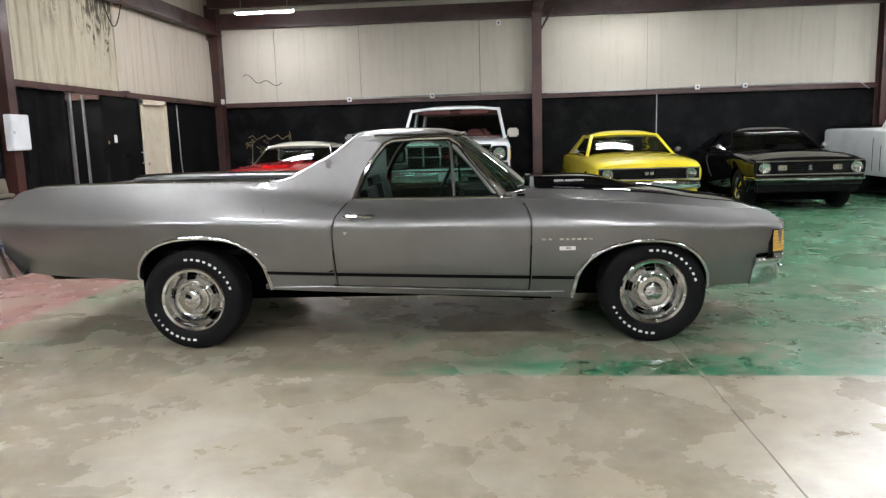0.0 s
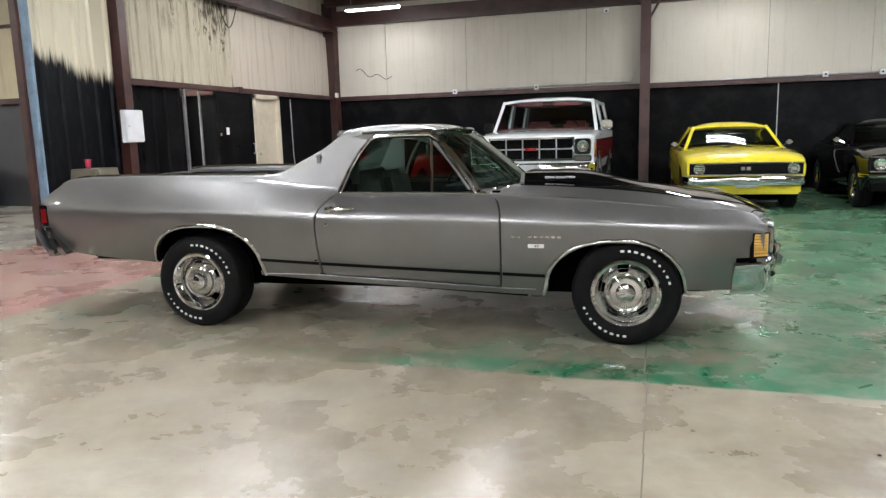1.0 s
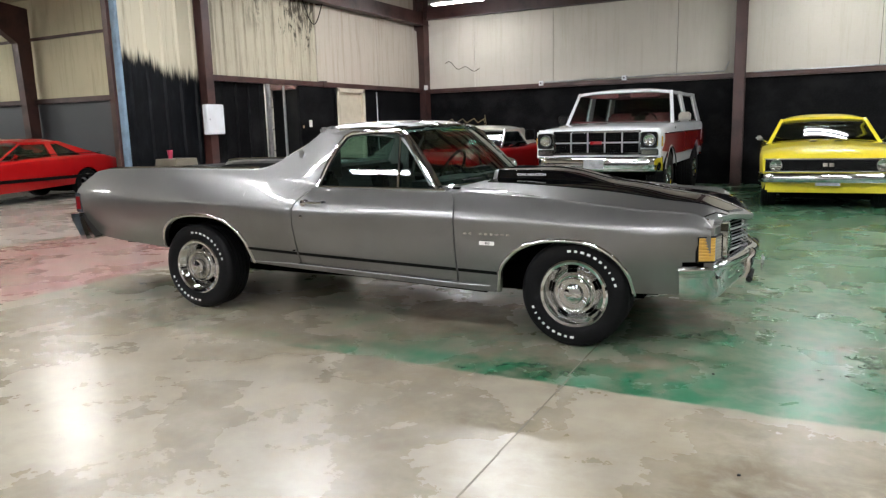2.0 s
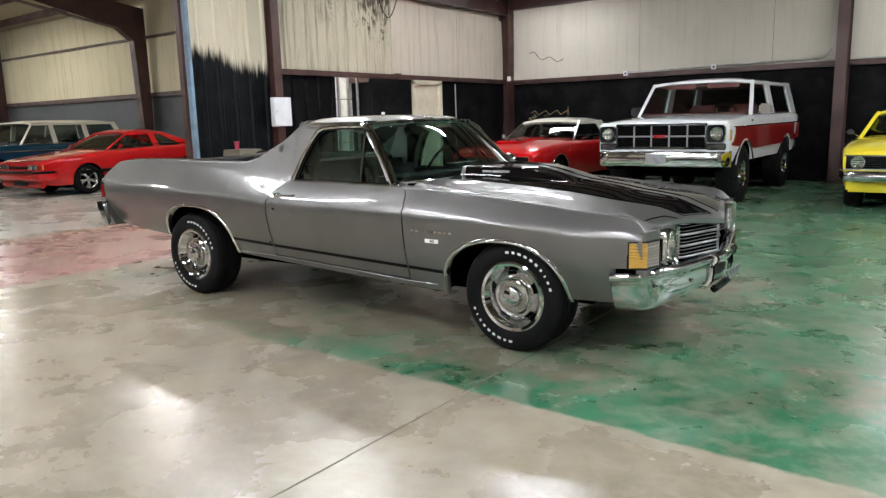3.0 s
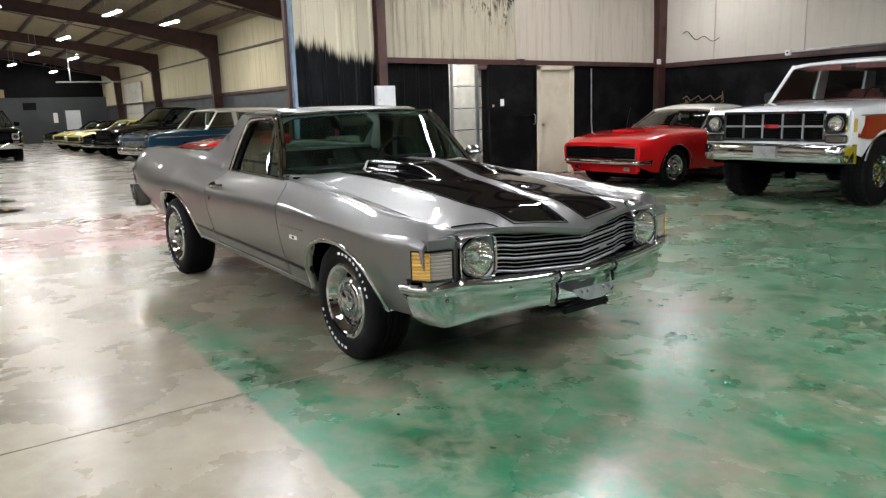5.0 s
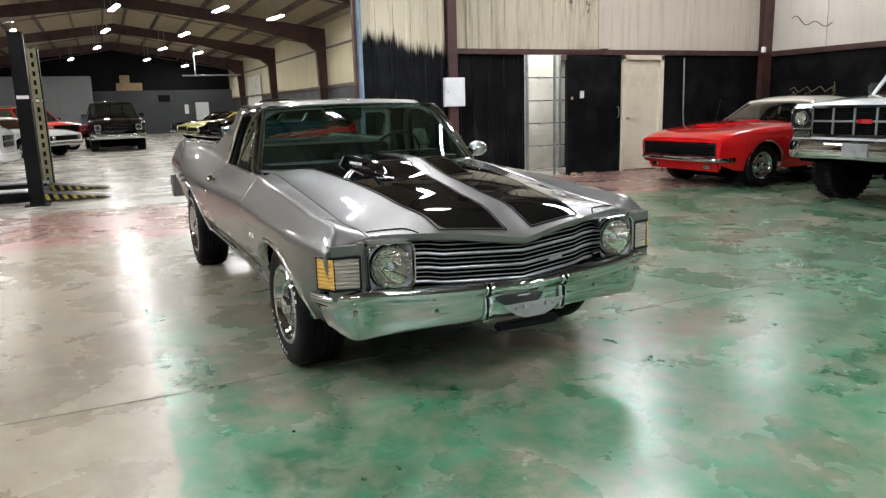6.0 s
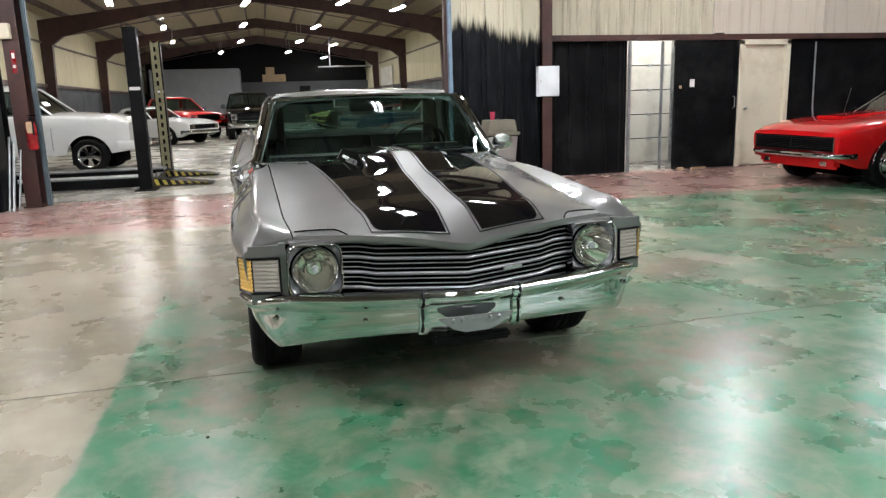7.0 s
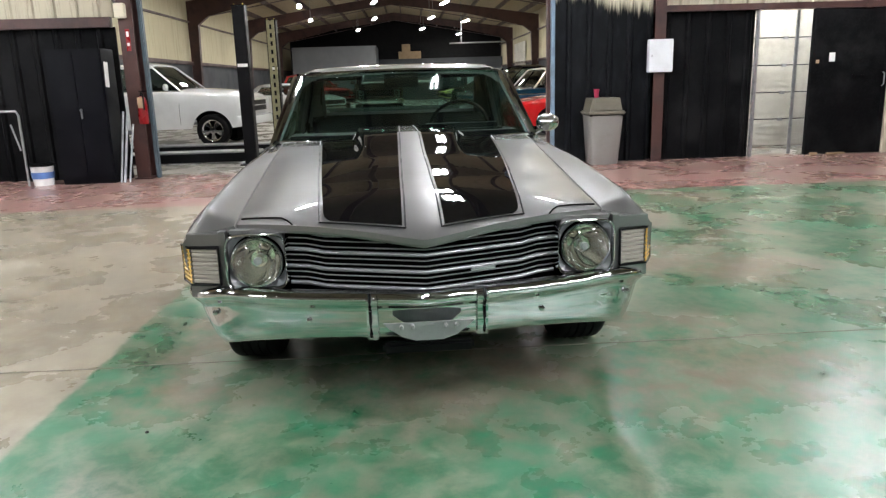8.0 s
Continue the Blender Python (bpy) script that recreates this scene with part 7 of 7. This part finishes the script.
pail = thing("pail", pose(WX + 0.42, 0.17, 0), "white plastic pail with a blue band on the floor", "pail")
part("bucket", lathe([(0.0, 0.0), (0.13, 0.0), (0.15, 0.26), (0.155, 0.27), (0.145, 0.26), (0.125, 0.02), (0, 0.02)], 28, "z"), M_WHITE, pail)
part("band", lathe([(0.1405, 0.10), (0.1445, 0.10), (0.1515, 0.19), (0.1475, 0.19)], 28, "z"), worn("band_blue", (0.08, 0.17, 0.42), (0.05, 0.1, 0.25), 0.4), pail, "blue printed band")
part("lid", lathe([(0.0, 0.275), (0.15, 0.275), (0.155, 0.30), (0.0, 0.31)], 28, "z"), M_BLACK, pail)
rail = thing("handcart", pose(WX + 0.5, -0.24, 0), "folded grey tube frame leaning on the wall", "cart")
part("tube_frame", tube([(0, 0.24, 0), (0, 0.24, 0.98), (-0.02, 0.20, 1.04), (-0.05, -0.25, 1.04), (-0.05, -0.3, 0.98), (-0.05, -0.3, 0.0)], 0.016, 8), M_GALV, rail)
part("tube_frame", tube([(0.0, 0.2, 0.5), (-0.03, 0.1, 0.86)], 0.012, 8), M_GALV, rail)
for k, (y, h, r) in enumerate(((1.26, 0.98, 0.016), (1.31, 0.92, 0.02), (1.38, 0.80, 0.014))):
    rod = part("metal_rod", tube([(WX + 0.45, y, 0.0), (WX + 0.12, y + 0.02, h)], r, 8), M_GALV)
    tagged(rod, "bare metal rod leaning beside the cabinet", "rod", "rods by the cabinet")
sw = part("alarm_box", box(0.10, 0.14, 0.20, (WX + 0.15, 1.42, 2.36), 0.01), M_DOORCREAM)
tagged(sw, "small cream box on a steel column", "alarm box")
sw = part("corner_box", box(0.06, 0.09, 0.11, (WX + 0.18, BY - 0.3, 2.27), 0.008), M_WHITE)
tagged(sw, "small white box on the corner column", "junction box")

label = thing("warning_label", pose(WX + 0.104, 1.47, 1.97), "red and white warning label stuck on a steel column", "label")
part("sheet", box(0.003, 0.06, 0.30, (0, 0, 0)), M_RED, label, smooth=False)
part("print_bar", box(0.003, 0.035, 0.07, (0.002, 0, 0.08)), M_WHITE, label, smooth=False)
part("print_bar", box(0.003, 0.035, 0.04, (0.002, 0, -0.06)), M_WHITE, label, smooth=False)

# conduits, boxes and marks on the walls
pipe = part("conduit", tube([(WX - 0.05, 14.22, 2.12), (WX - 0.05, 14.24, 1.0), (WX - 0.05, 14.30, 0.55)], 0.014, 8), M_GALV)
tagged(pipe, "grey conduit running down the black wall", "conduit")
pipe = part("conduit", tube([(-3.4, BY - 0.09, GIRT + 0.09), (0.4, BY - 0.09, GIRT + 0.12), (0.48, BY - 0.09, GIRT + 0.3)], 0.012, 8), M_GALV)
tagged(pipe, "grey conduit along the wall rail", "conduit")
pipe = part("conduit", tube([(0.95, BY - 0.09, GIRT + 0.07), (7.5, BY - 0.09, GIRT + 0.10), (7.72, BY - 0.09, GIRT - 0.05)], 0.012, 8), M_GALV)
tagged(pipe, "grey conduit along the wall rail", "conduit")
box_thing = thing("junction_box", pose(-3.5, BY - 0.10, GIRT + 0.07), "small grey junction box on the wall rail", "junction box", "junction boxes")
part("case", box(0.10, 0.06, 0.10, (0, 0, 0), 0.006), M_WHITEBOX, box_thing)
part("knockout", moved(lathe([(0.0, -0.034), (0.02, -0.032), (0.02, 0)], 12, "y"), Matrix()), M_BLACK, box_thing)
for x in (-1.62, 4.15, 5.15):
    copy_thing(box_thing, pose(x, BY - 0.10, GIRT + 0.09))
box2 = copy_thing(box_thing, pose(-0.12, BY - 0.06, 3.78))
wire = part("loose_wire", tube([(-5.95 + 0.9 * u, BY - 0.05, 2.80 + 0.065 * math.sin(13 * u) * (1 - 0.4 * u) - 0.16 * u + 0.03 * math.cos(5 * u)) for u in np.linspace(0, 1, 36)], 0.007, 6), TRIM)
tagged(wire, "loose black wire curling on the pale wall", "wire")
wire = part("loose_wire", tube([(WX + 0.0, 12.3 - 0.6 * u, 3.75 - 0.42 * math.sin(math.pi * u)) for u in np.linspace(0, 1, 16)], 0.010, 6), TRIM)
tagged(wire, "loose black cable hanging on the stained wall", "wire")
vine = []
rnd = random.Random(5)
for k in range(13):
    x, z = -6.02 + 0.085 * k, rnd.uniform(0.95, 1.35)
    line = [(x, BY + 0.026, z)]
    for i in range(9):
        x += rnd.uniform(-0.05, 0.07)
        z += rnd.uniform(-0.05, 0.08)
        line.append((x, BY + 0.028, min(z, 1.58)))
    vine.append(tube(line, rnd.uniform(0.004, 0.009), 5))
vine.append(tube([(-5.95 + 0.1 * k, BY + 0.027, 1.45 + 0.06 * math.sin(2.1 * k)) for k in range(11)], 0.010, 5))
scr = part("scraped_paint", join(*vine), worn("scrape_ochre", (0.17, 0.125, 0.055), (0.06, 0.05, 0.03), 0.7))
tagged(scr, "ochre scrape marks on the black wall", "scrape marks")

# cut lines in the floor slab
joint = part("floor_joint", join(*[box(0.007, 1.0, 0.003, (1.02 - 0.0135 * (y - 4.5) + 0.006 * math.sin(y * 2.1), y, 0.0006)) for y in np.arange(-8.5, 16, 1.0)]), worn("joint_dark", (0.12, 0.105, 0.08), (0.24, 0.21, 0.17), 0.7, 3.0), smooth=False)
tagged(joint, "saw-cut joint in the concrete floor", "joint", kind="structure")
stone = part("pebble", join(*[moved(lathe([(0, 0), (0.008, 0.0), (0.007, 0.005), (0, 0.007)], 7, "z"), Matrix.Translation((x, y, 0))) for x, y in ((1.72, 4.33), (1.95, 3.2))]), TRIM)
tagged(stone, "small dark crumbs on the floor", "debris", kind="stuff")

# far end of the hall
for k, (y, z, sx) in enumerate(((5.2, 2.9, 0.7), (6.0, 2.9, 0.9), (5.4, 3.4, 0.6))):
    crate = part("carton", box(0.6, sx, 0.5, (HX + 1.0, y, z + 0.25), 0.02), M_CARTON)
    tagged(crate, "brown carton stored on top of the partition", "carton", "cartons on the partition")
hall_door = thing("hall_door", pose(-40.3, HY1 - 0.06, 0), "cream sectional door in the hall's side wall", "garage door", kind="structure")
for k in range(6):
    part("panel", join(box(4.2, 0.04, 0.55, (0, 0, 0.29 + 0.565 * k), 0.006), *[box(4.15, 0.012, 0.02, (0, -0.026, 0.10 + 0.565 * k + h), 0.004) for h in (0.0, 0.19, 0.37)]), M_ROLLER, hall_door)
board = part("wall_board", box(0.03, 0.80, 1.20, (HX + 1.095, 2.24, 1.40), 0.006), M_CARTON)
tagged(board, "tan board on the wall at the hall's end", "board")
office = thing("office_door", pose(HX + 1.10, 10.2, 0), "pale flush door in the grey partition", "door", kind="structure")
part("door_leaf", box(0.05, 0.88, 2.04, (0, 0, 1.03), 0.006), M_WHITEBOX, office)
part("door_frame", join(box(0.07, 0.07, 2.12, (0, -0.48, 1.06), 0.006), box(0.07, 0.07, 2.12, (0, 0.48, 1.06), 0.006), box(0.07, 1.03, 0.07, (0, 0, 2.13), 0.006)), M_GREYWALL, office)
part("door_handle", box(0.06, 0.10, 0.03, (0.05, 0.36, 1.0), 0.01), M_GALV, office)
sign = part("notice_board", box(0.02, 0.26, 0.62, (HX + 1.095, 9.17, 1.60), 0.004), M_WHITE)
tagged(sign, "white notice board on the grey partition", "notice board")
screen = part("wall_monitor", box(0.08, 0.75, 0.45, (HX + 1.13, 7.75, 2.35), 0.01), M_BLACK)
tagged(screen, "black monitor hung on the grey partition", "monitor")
sign = part("notice_board", box(0.02, 0.62, 0.62, (HX + 4.69, -1.25, 1.72), 0.004), worn("board_green", (0.30, 0.38, 0.22), (0.22, 0.28, 0.16), 0.6))
tagged(sign, "pale green notice board on the grey partition", "notice board")
pipe = part("hanging_pipe", join(tube([(-35.0, 7.7, 3.2), (-35.0, 10.6, 3.22)], 0.035, 8), tube([(-35.0, 8.33, 3.2), (-35.0, 8.33, 5.32)], 0.03, 8)), M_GALV)
tagged(pipe, "pale pipe hung below the hall roof", "pipe")
